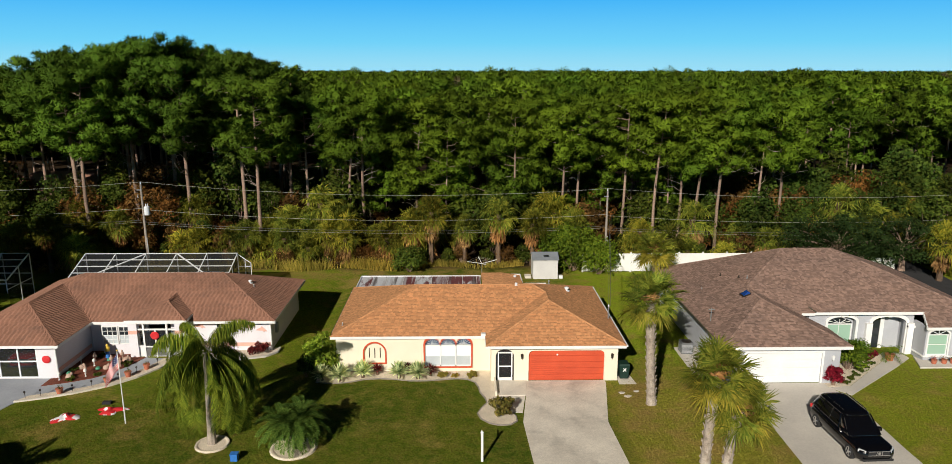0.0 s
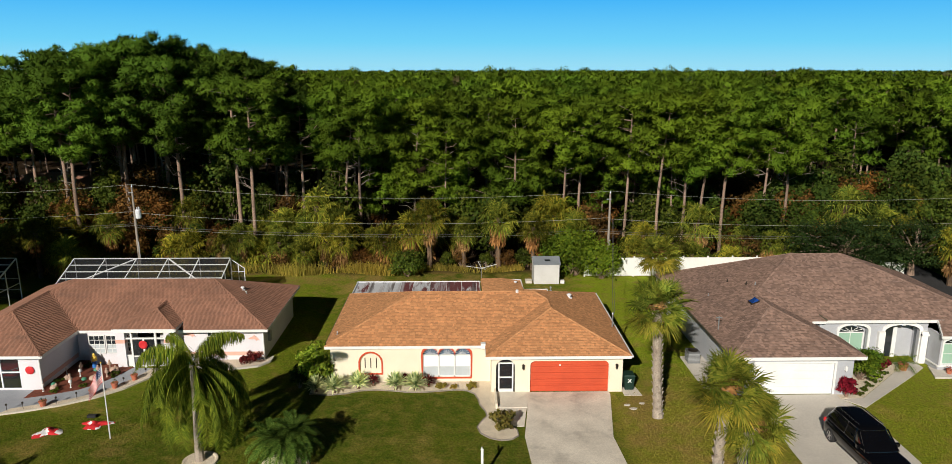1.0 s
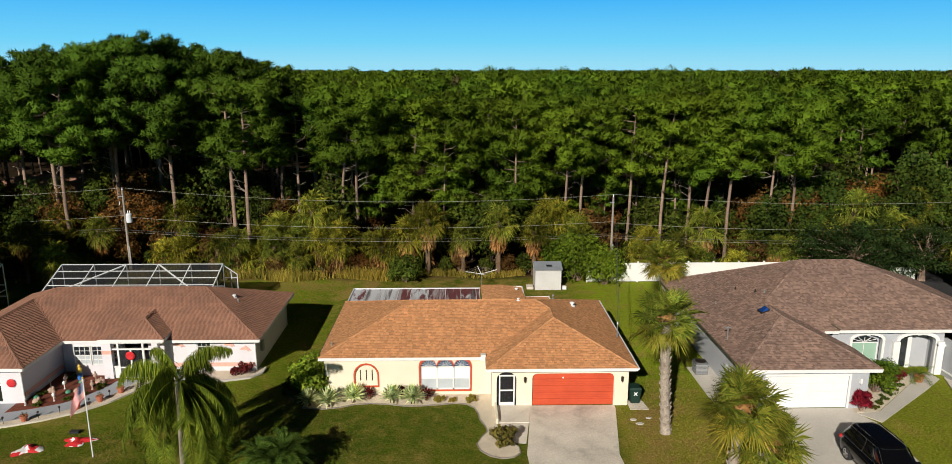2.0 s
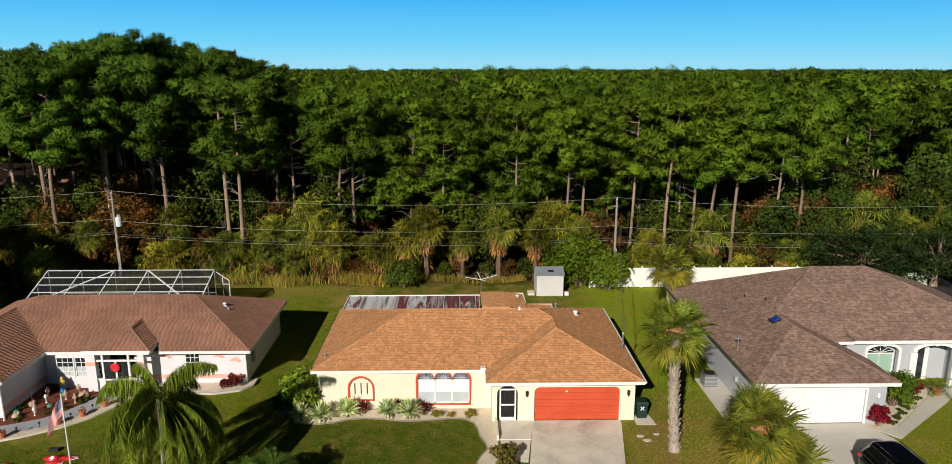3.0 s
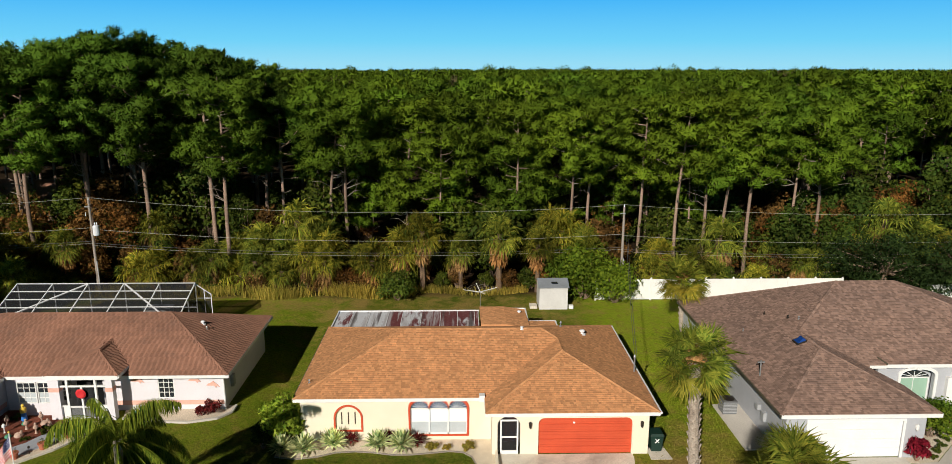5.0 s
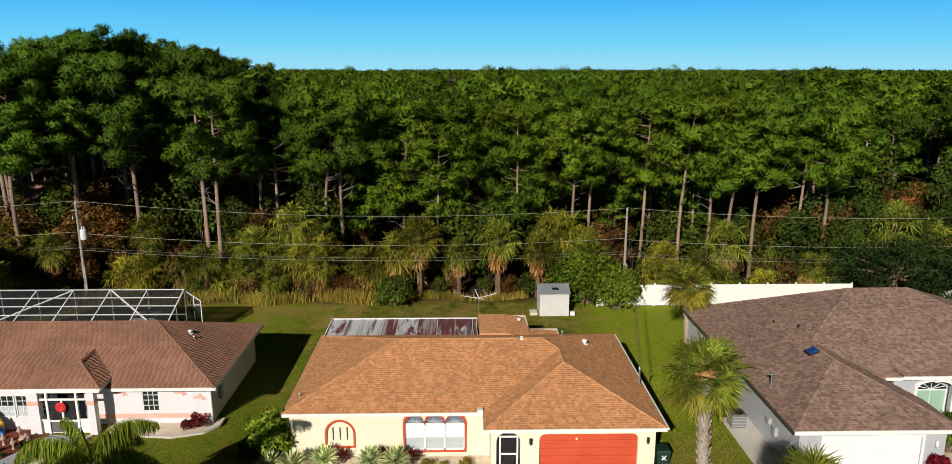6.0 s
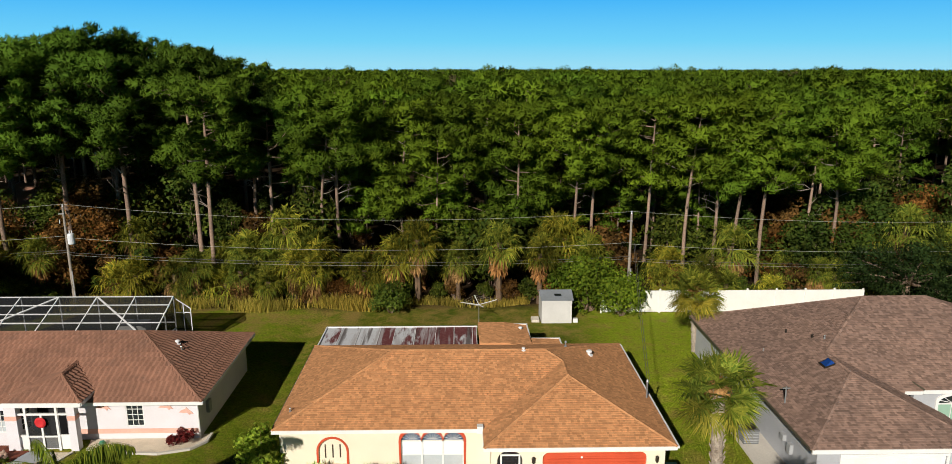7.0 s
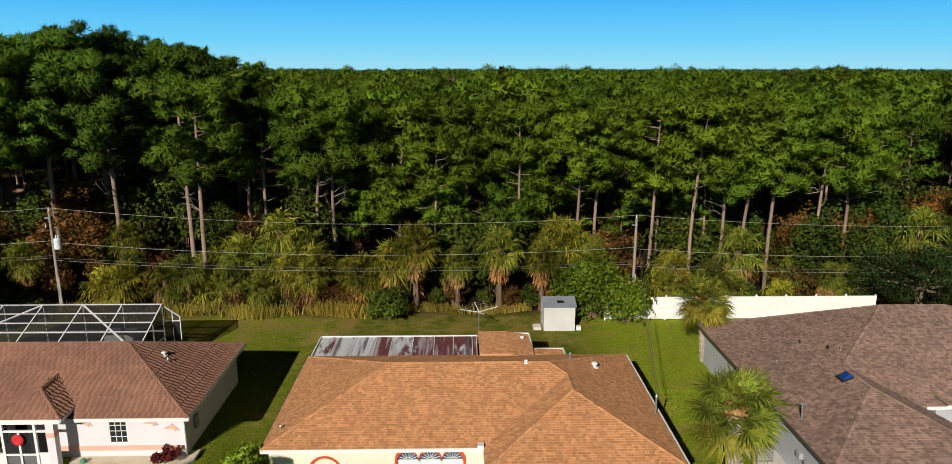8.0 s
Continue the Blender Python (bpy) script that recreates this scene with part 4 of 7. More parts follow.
def shrub(width, height, seed, mat, name="shrub", label="", category="shrub", clumps=16, blades=70, size=0.2, group="", slim=0.6):
    rng = np.random.default_rng(seed)
    t = thing(name, label=label, category=category, group=group)
    s = Shape()
    out = []
    for i in range(clumps):
        az, r = i * 2.4, width * 0.5 * math.sqrt((i + 0.5) / clumps) * 0.85
        z = height * (0.25 + 0.6 * rng.random() * (1 - 0.5 * (r / (width * 0.5)) ** 2))
        c = (math.cos(az) * r, math.sin(az) * r, z)
        out.append(tufts(c, min(width, height) * 0.26 * (0.8 + 0.5 * rng.random()), blades, size, 0.85, 0.5, rng, slim, 0.6, 0.45))
        if i % 2 == 0:
            s.tube([(c[0] * 0.15, c[1] * 0.15, 0), (c[0] * 0.6, c[1] * 0.6, z * 0.6), c], [0.04, 0.03, 0.012], 4)
    s.done("woody_stem", M_BARK, t)
    triangles("foliage", np.concatenate(out), mat, t)
    return t


wild = [wild_palm(2.2, 51, 40, 16), wild_palm(3.2, 52, 40, 20), wild_palm(1.2, 53, 34, 6), wild_palm(2.7, 54, 30, 30, 1.35), wild_palm(4.4, 55, 38, 22)]
bushes = [shrub(3.2, 2.6, 61, M_BROAD, label="dense wild shrub at the edge of the wood", group="shrubs of the wood", clumps=20, blades=75, size=0.24),
          shrub(2.6, 3.4, 62, M_BROAD, label="tall wild shrub at the edge of the wood", group="shrubs of the wood", clumps=20, blades=75, size=0.24),
          shrub(2.8, 3.0, 63, M_RUSTLEAF, label="tangle of rusty brown vines and dry leaves", group="shrubs of the wood", clumps=18, blades=75, size=0.22),
          shrub(4.6, 6.5, 64, M_BROAD, label="leafy young oak in the wood", category="tree", group="shrubs of the wood", clumps=30, blades=85, size=0.30),
          shrub(3.6, 5.2, 65, M_RUSTLEAF, label="vine-hung tree with brown winter leaves", category="tree", group="shrubs of the wood", clumps=24, blades=80, size=0.26)]
x = -43.0
while x < 52:
    y = 27.7 + rt.uniform(-0.4, 1.4)
    if abs(x + 35.7) > 1.8 and abs(x - 10.2) > 1.2:
        settle(rt.choice(wild), x, y, rt.uniform(0.9, 1.3), rt.random() * 360)
    x += rt.choice((1.6, 2.0, 2.6, 3.4, 4.2))
for i in range(32):
    settle(rt.choice(wild), rt.uniform(-55, 45), rt.uniform(30, 33.5), rt.uniform(1.0, 1.45), rt.random() * 360)
for i in range(88):
    y = 29.9 + 19 * rt.random() ** 1.6
    x = -4 + (0.68 * (y + 43)) * (2 * rt.random() - 1)
    big = y > 31
    kind = rt.choice((3, 4, 1, 0, 2, 2)) if big else rt.choice((0, 0, 1, 2, 2))
    settle(bushes[kind], x, y, rt.uniform(0.75, 1.25), rt.random() * 360)
# tall grass left unmown along the edge of the wood
def tall_grass():
    rng = np.random.default_rng(71)
    n = 17000
    x = rng.uniform(-46, 2, n)
    y = 26.0 + 1.5 * rng.random(n) + 0.5 * np.sin(x * 0.7) + np.where(x > -8, 0.7, 0)
    keep = rng.random(n) < 0.55 + 0.45 * np.sin(x * 0.9 + 1)
    x, y = x[keep], y[keep]
    n = len(x)
    h = rng.uniform(0.35, 1.25, n) * np.where(x > -8, 0.55, 1.0)
    lean = rng.normal(size=(n, 2)) * 0.25
    az = rng.uniform(0, 6.28, n)
    w = 0.035
    a = np.stack([x - w * np.cos(az), y - w * np.sin(az), 0 * x], 1)
    b = np.stack([x + w * np.cos(az), y + w * np.sin(az), 0 * x], 1)
    c = np.stack([x + lean[:, 0] * h, y + lean[:, 1] * h, h], 1)
    tagged(triangles("tall_grass", np.stack([a, b, c], 1), M_GRASS), "tall yellow-green grass along the edge of the wood", "grass", kind="stuff")


tall_grass()
for x, y, k, sc in ((-40.2, 22.5, 1, 1.0), (-41.8, 24.5, 0, 1.1), (-39.4, 24.8, 2, 1.2), (-44.5, 25.5, 4, 1.0), (-47.5, 24.8, 1, 1.1), (-50.5, 25.0, 0, 1.2), (41, 21.5, 1, 1.2), (45, 24, 4, 1.2), (38.5, 30, 1, 1.3), (43, 33, 4, 1.3)):
    settle(wild[k], x, y, sc, 40 * k)
for x, y, k, sc in ((-43, 26.3, 3, 0.7), (-46, 27, 0, 1.1), (-49, 22, 1, 1.1), (-38.2, 26.2, 0, 0.9)):
    settle(bushes[k], x, y, sc, 70 * k)
for x, y, k, sc in ((30.5, 34, 4, 1.5), (33.5, 35.5, 4, 1.4), (26, 34, 4, 1.2), (36.5, 33, 2, 1.8), (-19, 30, 2, 1.1), (-28.5, 29.6, 2, 1.2), (-37.5, 29.5, 4, 0.9), (-11, 30, 4, 0.9), (14.5, 30, 2, 1.0), (25, 29.5, 2, 1.1)):
    settle(bushes[k], x, y, sc, 50 * k + x)
for i in range(34):
    settle(bushes[rt.choice((0, 1, 1, 3))], rt.uniform(-52, 42), rt.uniform(30.5, 36), rt.uniform(0.7, 1.0), rt.random() * 360)
# low tangle at the feet of the palms
for i in range(46):
    x = -43 + 2.05 * i + rt.uniform(-0.7, 0.7)
    if abs(x + 35.7) > 1.0 and not 5 < x < 13:
        settle(bushes[rt.choice((0, 2, 2, 1))], x, 28.2 + rt.uniform(-0.3, 1.2), rt.uniform(0.5, 0.85), rt.random() * 360)
# young oaks and vine-hung stems that close the wood between the trunks
under = [shrub(4.4, 9.0, 66, M_BROAD, label="slender oak growing between the pines", category="tree", group="shrubs of the wood", clumps=34, blades=62, size=0.34),
         shrub(3.4, 8.0, 67, M_RUSTLEAF, label="dead tree hung with rusty brown vines", category="tree", group="shrubs of the wood", clumps=26, blades=75, size=0.26),
         shrub(3.8, 10.5, 68, M_DARKLEAF, label="dark evergreen tree in the shade of the pines", category="tree", group="shrubs of the wood", clumps=34, blades=62, size=0.36)]
for i in range(78):
    y = 32 + 17 * rt.random()
    x = -4 + 0.68 * (y + 43) * (2 * rt.random() - 1)
    if abs(x - 10.2) > 1.5:
        settle(under[rt.choice((0, 0, 1, 1, 2))], x, y, rt.uniform(0.7, 1.15) * (1.15 if x < -18 else 0.9), rt.random() * 360)

for x, y in oaks:
    settle(under[rt.choice((0, 1, 1, 2, 2))], x, y, rt.uniform(1.0, 1.35), rt.random() * 360)
for x, y, k, sc in ((27, 31, 2, 0.8), (30.5, 30, 2, 0.75), (34, 31.5, 2, 0.9), (37.5, 30.5, 2, 0.85), (41, 31, 2, 0.9), (45, 30, 2, 0.85), (32, 33.5, 1, 0.9), (39, 34, 1, 1.0),
                    (-47, 29.4, 2, 0.75), (-50, 27, 2, 0.7), (-54, 28, 2, 0.8), (-45, 27.5, 2, 0.5), (-43.5, 29.8, 1, 0.6), (-40.5, 29.2, 2, 0.5), (-34, 30.2, 1, 0.6), (-31, 29.8, 2, 0.5), (-51, 30, 1, 0.7)):
    settle(under[k], x, y, sc, 37 * x)


# ---- more materials ----
def plain(name, col, rough=0.5, metal=0.0, coat=0.0):
    return_m, nt, b = nodes_of(name)
    geo = nt.nodes.new("ShaderNodeNewGeometry")
    f = noise_of(nt, geo.outputs["Position"], 6.0, 4.0)
    c = mix_colour(nt, span(nt, f, 0.3, 0.7), tuple(0.9 * v for v in col), tuple(min(1, 1.08 * v) for v in col))
    nt.links.new(c, b.inputs["Base Color"])
    b.inputs["Roughness"].default_value, b.inputs["Metallic"].default_value = rough, metal
    b.inputs["Coat Weight"].default_value = coat
    return return_m


def glassy(name, tint, rough=0.04):
    """Dark window glass: a coated dark pane that mirrors the sky."""
    m, nt, b = nodes_of(name)
    b.inputs["Base Color"].default_value = (*tint, 1)
    b.inputs["Roughness"].default_value = rough
    b.inputs["Specular IOR Level"].default_value = 0.8
    return m


def screening(name, col, gaps):
    """Fine insect screen: part of the light goes straight through."""
    m, nt, b = nodes_of(name)
    b.inputs["Base Color"].default_value = (*col, 1)
    b.inputs["Roughness"].default_value = 0.9
    b.inputs["Alpha"].default_value = 1 - gaps
    return m


M_GLASS = glassy("dark_window_glass", (0.02, 0.025, 0.03))
M_GREENGLASS = glassy("green_lit_blind_behind_glass", (0.30, 0.46, 0.36), 0.15)
M_BLUEGLASS = glassy("blue_glass", (0.03, 0.07, 0.14))
M_BLIND = surf("white_blind", (0.80, 0.82, 0.84), (0.74, 0.76, 0.79), 1.0, 12, 0.7, 0.05, 0.0)
# darker copy of the white blind, its shade put into the grey
M_BLIND_GREY = surf("grey_shaded_blind", (0.48, 0.52, 0.54), (0.43, 0.47, 0.49), 1.0, 12, 0.6, 0.05, 0.0)
M_SCREEN = screening("dark_insect_screen", (0.02, 0.022, 0.025), 0.62)
M_CAGESCREEN = screening("dense_pool_screen", (0.010, 0.012, 0.016), 0.42)
M_REDDOOR = plain("dark_red_door", (0.19, 0.035, 0.026), 0.45)
M_BRONZE = plain("dark_bronze", (0.05, 0.04, 0.032), 0.45, 0.6)
M_BIN = plain("dark_green_plastic", (0.008, 0.030, 0.022), 0.45)
M_STEEL = plain("galvanised_steel", (0.42, 0.44, 0.46), 0.4, 0.7)
M_GREYPLASTIC = plain("grey_plastic", (0.33, 0.34, 0.35), 0.6)
M_POLE = surf("weathered_wooden_pole", (0.30, 0.26, 0.22), (0.22, 0.19, 0.16), 1.5, 16, 0.9, 0.25, 0.3, stretch=(1, 1, 0.1))
M_CABLE = plain("pale_bare_cable", (0.42, 0.42, 0.36), 0.5, 0.2)
M_CABLE_DARK = plain("dark_cable", (0.10, 0.10, 0.10), 0.6)
M_PORCELAIN = plain("light_grey_transformer_paint", (0.62, 0.65, 0.68), 0.4)
M_SHEDWALL = surf("pale_shed_panel", (0.58, 0.575, 0.565), (0.52, 0.515, 0.505), 0.8, 14, 0.7, 0.06, 0.05)
M_SHEDROOF = surf("grey_shed_roof", (0.22, 0.24, 0.27), (0.18, 0.20, 0.22), 0.8, 14, 0.6, 0.1, 0.05)
M_CARPAINT = plain("black_car_paint", (0.003, 0.003, 0.004), 0.12, 0.0, 0.3)
M_REDPAINT = plain("red_car_paint", (0.45, 0.012, 0.014), 0.2, 0.0, 1.0)
M_CARGLASS = glassy("tinted_car_glass", (0.003, 0.003, 0.004), 0.03)
M_TYRE = plain("black_rubber", (0.016, 0.016, 0.017), 0.85)
M_CHROME = plain("bright_chrome", (0.72, 0.73, 0.75), 0.15, 1.0)
M_LIGHTLENS = plain("clear_headlight_lens", (0.75, 0.77, 0.80), 0.1, 0.3, 1.0)
M_CLOTHRED = plain("red_cloth", (0.55, 0.015, 0.02), 0.75)
M_CLOTHWHITE = plain("white_cloth", (0.78, 0.76, 0.76), 0.75)
M_CLOTHBLUE = plain("navy_cloth", (0.02, 0.03, 0.13), 0.75)
M_TERRACOTTA = plain("terracotta", (0.42, 0.13, 0.07), 0.8)
M_YELLOW = plain("yellow_paint", (0.70, 0.48, 0.06), 0.6)
M_BLUE = plain("blue_paint", (0.03, 0.16, 0.48), 0.5)
M_SLOT = plain("dark_slot", (0.05, 0.03, 0.02), 0.9)
M_SKYLIGHT = glassy("deep_blue_skylight_dome", (0.012, 0.05, 0.22), 0.12)
M_FIXGREEN = plain("green_ornament", (0.05, 0.22, 0.13), 0.6)


def rust_panel():
    m, nt, b = nodes_of("rust_stained_metal_sheet")
    geo = nt.nodes.new("ShaderNodeNewGeometry")
    pos = geo.outputs["Position"]
    a = noise_of(nt, pos, 0.8, 5.0, 0.65, (1.3, 0.3, 1))
    f = noise_of(nt, pos, 5.0, 5.0, 0.7)
    sep = nt.nodes.new("ShaderNodeSeparateXYZ")
    nt.links.new(pos, sep.inputs[0])
    tilt = nt.nodes.new("ShaderNodeMath")
    tilt.operation = "MULTIPLY_ADD"
    tilt.inputs[1].default_value = 0.02
    nt.links.new(sep.outputs["X"], tilt.inputs[0]), nt.links.new(a, tilt.inputs[2])
    a = tilt.outputs[0]
    oi = nt.nodes.new("ShaderNodeObjectInfo")
    a = arith(nt, "ADD", a, span(nt, oi.outputs["Random"], 0, 1, -0.12, 0.14))
    col = mix_colour(nt, span(nt, a, 0.30, 0.38), (0.62, 0.64, 0.69), (0.125, 0.026, 0.030))
    line = noise_of(nt, pos, 3.0, 4.0, 0.6, (1.0, 0.06, 1))
    col = mix_colour(nt, span(nt, line, 0.52, 0.62, 0, 0.8), col, (0.40, 0.38, 0.40))
    line2 = noise_of(nt, pos, 2.2, 4.0, 0.6, (1.0, 0.05, 2))
    col = mix_colour(nt, span(nt, line2, 0.58, 0.66, 0, 0.8), col, (0.05, 0.03, 0.03))
    col = mix_colour(nt, span(nt, f, 0.5, 0.75, 0, 0.35), col, (0.36, 0.27, 0.27))
    nt.links.new(col, b.inputs["Base Color"])
    nt.links.new(span(nt, a, 0.29, 0.40, 0.35, 0.75), b.inputs["Roughness"])
    b.inputs["Specular IOR Level"].default_value = 0.6
    return m


M_RUST = rust_panel()


# ---- parts shared by the houses ----
def pane_window(house, x0, x1, z0, z1, y, cols, rows, glass, frame_w=0.05, blind=None, name="window", mat=None):
    """A window that faces the street: frame, glass or blind, and glazing bars."""
    mat = mat or M_WHITE
    s = Shape()
    for a, b, c, d in ((x0, x1, z0, z0 + frame_w), (x0, x1, z1 - frame_w, z1), (x0, x0 + frame_w, z0 + frame_w, z1 - frame_w), (x1 - frame_w, x1, z0 + frame_w, z1 - frame_w)):
        s.box(a, y - 0.03, c, b, y + 0.05, d)
    win = s.done(name, mat, house)
    iw, ih = (x1 - x0 - 2 * frame_w) / cols, (z1 - z0 - 2 * frame_w) / rows
    for i in range(cols):
        for j in range(rows):
            a, c = x0 + frame_w + i * iw, z0 + frame_w + j * ih
            Shape().box(a, y + 0.015, c, a + iw, y + 0.025, c + ih).done("pane", glass if not (blind and j < rows / 2) else blind, win)
    for i in range(1, cols):
        a = x0 + frame_w + i * iw
        Shape().box(a - 0.014, y - 0.012, z0 + frame_w, a + 0.014, y + 0.014, z1 - frame_w).done("glazing_bar", mat, win)
    for j in range(1, rows):
        c = z0 + frame_w + j * ih
        Shape().box(x0 + frame_w, y - 0.014, c - 0.014, x1 - frame_w, y + 0.012, c + 0.014).done("glazing_bar", mat, win)
    return win


def wall_lantern(house, x, y, z, mat=None, label="dark bronze wall lantern"):
    s = Shape()
    s.lathe([(0.02, z + 0.2), (0.09, z + 0.13), (0.085, z + 0.11), (0.07, z - 0.1), (0.03, z - 0.16), (0.01, z - 0.2)], x, y - 0.13, 8)
    s.box(x - 0.05, y - 0.03, z - 0.12, x + 0.05, y, z + 0.12)
    s.box(x - 0.012, y - 0.13, z + 0.13, x + 0.012, y - 0.02, z + 0.155)
    return s.done("wall_lantern", mat or M_BRONZE, house, label)


def sectional_door(house, x0, x1, z1, y, mat, sections, ribs, name="garage_door", label=""):
    door = Shape().box(x0, y + 0.03, 0.02, x1, y + 0.06, z1).done(name, mat, house, label)
    h = z1 / sections
    for k in range(sections):
        s = Shape()
        s.box(x0, y, k * h + 0.025, x1, y + 0.03, (k + 1) * h - 0.004)
        for r in range(ribs):
            z = k * h + h * (r + 0.5) / ribs
            s.box(x0 + 0.01, y - 0.014, z - h * 0.28 / ribs, x1 - 0.01, y - 0.001, z + h * 0.28 / ribs)
        s.done("panel", mat, door)
    return door


def roof_vent(house, x, y, z, r=0.13, h=0.28, mat=None):
    s = Shape()
    s.lathe([(r * 1.5, z - 0.08), (r * 1.5, z + 0.02), (r * 0.6, z + 0.03), (r * 0.6, z + h * 0.6), (r * 1.15, z + h * 0.62), (r * 1.2, z + h * 0.8), (r * 0.7, z + h), (0.01, z + h * 1.03)], x, y, 10)
    return s.done("roof_vent", mat or M_ALU, house)


def cream_details():
    h = cream_house
    door = sectional_door(h, -0.02, 4.9, 2.12, 0.10, M_RED, 5, 3, label="orange-red ribbed garage door")
    Shape().lathe([(0.001, 0), (0.055, 0), (0.055, 0.02), (0.001, 0.025)], 0, 0, 10).done("emblem", M_WHITE, door)
    em = bpy.data.objects["emblem"]
    em.matrix_basis = pose(1.85, 0.085, 1.78, 90, 0, 0)
    for x in (-0.44, 5.35):
        wall_lantern(h, x, 0, 1.74)
    # entry: alcove, dark red door and white screen door
    s = Shape()
    s.box(-2.2, 1.3, 0, -0.85, 1.4, 2.4)
    s.box(-2.3, 0.2, 0, -2.2, 1.3, 2.4)
    s.box(-0.85, 0.2, 0, -0.75, 1.3, 2.4)
    s.box(-2.3, 0.2, 2.4, -0.75, 1.4, 2.42)
    s.done("entry_alcove", M_CREAM, h)
    d = Shape().box(-1.95, 1.24, 0.02, -1.05, 1.3, 2.05).done("front_door", M_REDDOOR, h, "dark red front door")
    for x in (-1.83, -1.42):
        for z0, z1 in ((0.2, 0.85), (1.0, 1.9)):
            Shape().box(x, 1.215, z0, x + 0.3, 1.239, z1).done("door_panel", M_REDDOOR, d)
    f = Shape()
    for a, b, c, e in ((-1.98, -1.90, 0.02, 1.98), (-1.12, -1.04, 0.02, 1.98), (-1.90, -1.12, 1.90, 1.98), (-1.90, -1.12, 0.02, 0.24), (-1.90, -1.12, 0.96, 1.05)):
        f.box(a, 0.04, c, b, 0.09, e)
    sd = f.done("screen_door", M_WHITE, h, "white aluminium screen door in an arched entry")
    Shape().box(-1.90, 0.06, 0.24, -1.12, 0.065, 0.96).done("screen", M_SCREEN, sd)
    Shape().box(-1.90, 0.06, 1.05, -1.12, 0.065, 1.90).done("screen", M_SCREEN, sd)
    Shape().box(-2.12, 0.11, 0.02, -0.94, 0.115, 2.2).done("screen", M_SCREEN, sd)
    # arched niche with three slots
    w1 = opening(1.86, 3.22, 0.66, 2.03, rise=0.66)
    s = Shape()
    casing(s, w1, (-12.6, 1.6), (-2.4, 1.6), 0.10, 0.05)
    nic = s.done("arched_niche", M_RED, h, "blind arched niche with orange-red surround and three slots")
    Shape().box(-10.9, 1.66, 0.55, -9.2, 1.78, 2.12).done("niche_back", M_CREAM, nic)
    for x in (-10.42, -10.06, -9.70):
        Shape().box(x - 0.03, 1.64, 0.98, x + 0.03, 1.67, 1.68).done("slot", M_SLOT, nic)
    # triple window with fan lights
    s = Shape()
    x0, u = -6.73, 1.0167
    outline = [(5.87, 0.36), (8.92, 0.36), (8.92, 1.861)]
    for k in (2, 1, 0):
        outline += arc(5.87 + (k + 0.5) * u, 1.861, u / 2, 0.459, 0, 180, 10)[1:]
    cu = 5.87 + 1.525
    big = []
    for a, b in outline:
        if b <= 0.37:
            big.append((cu + (a - cu) * 1.055, b - 0.10))
        elif b <= 1.87 and (a < 5.9 or a > 8.9):
            big.append((cu + (a - cu) * 1.075, b))
        else:
            big.append((cu + (a - cu) * 1.075, b + 0.13 * (0.35 + 0.65 * (b - 1.86) / 0.46)))
    at = lambda p, y: (-12.6 + p[0], y, p[1])
    n = len(outline)
    for k in range(n):
        ring = [outline[k], outline[(k + 1) % n], big[(k + 1) % n], big[k]]
        s.solid([at(p, 1.54) for p in ring], [at(p, 1.6) for p in ring])
    tri_win = s.done("triple_window", M_RED, h, "triple arched window with orange-red surround and white blinds")
    fr = Shape()
    for k in range(4):
        fr.box(x0 + k * u - 0.045, 1.62, 0.36, x0 + k * u + 0.045, 1.7, 1.87)
    fr.box(x0, 1.62, 0.36, x0 + 3 * u, 1.7, 0.44)
    fr.box(x0, 1.62, 1.80, x0 + 3 * u, 1.7, 1.87)
    fr.done("window_frame", M_WHITE, tri_win)
    for k in range(3):
        a, b = x0 + k * u + 0.045, x0 + (k + 1) * u - 0.045
        Shape().box(a, 1.67, 1.10, b, 1.68, 1.80).done("blind", M_BLIND, tri_win, "white closed blind")
        Shape().box(a, 1.665, 0.44, b, 1.675, 1.06).done("pane", M_BLIND_GREY, tri_win)
        Shape().box(a, 1.64, 1.06, b, 1.69, 1.10).done("sash_bar", M_WHITE, tri_win)
        fan = Shape()
        fan.solid([(p[0], 1.68, p[1]) for p in arc((a + b) / 2, 1.87, 0.5, 0.45, 0, 180, 10)], [(p[0], 1.7, p[1]) for p in arc((a + b) / 2, 1.87, 0.5, 0.45, 0, 180, 10)])
        fan.done("fan_light", M_BLUEGLASS, tri_win)
        rays = Shape()
        for ang in (20, 45, 68, 90, 112, 135, 160):
            c, e = math.cos(radians(ang)), math.sin(radians(ang))
            rays.beam(((a + b) / 2 + 0.08 * c, 1.665, 1.87 + 0.07 * e), ((a + b) / 2 + 0.47 * c, 1.665, 1.87 + 0.42 * e), 0.022, 0.022)
        rays.done("fan_bar", M_WHITE, tri_win)
    # things on the roof
    roof_vent(h, 3.55, 8.2, 3.47, 0.15, 0.3)
    roof_vent(h, 2.25, 8.6, 3.88, 0.06, 0.3, M_STEEL)
    roof_vent(h, -0.35, 6.75, 4.4, 0.09, 0.16)
    roof_vent(h, -12.35, 3.0, 2.77, 0.05, 0.2, M_STEEL)
    mast = Shape().tube([(5.95, 4.4, 2.2), (5.95, 4.4, 3.55)], 0.045, 8).done("service_mast", M_STEEL, h, "steel electric service mast through the eave")
    Shape().lathe([(0.07, 3.5), (0.08, 3.56), (0.05, 3.66), (0.01, 3.7)], 5.95, 4.4, 8).done("weather_cap", M_STEEL, mast)
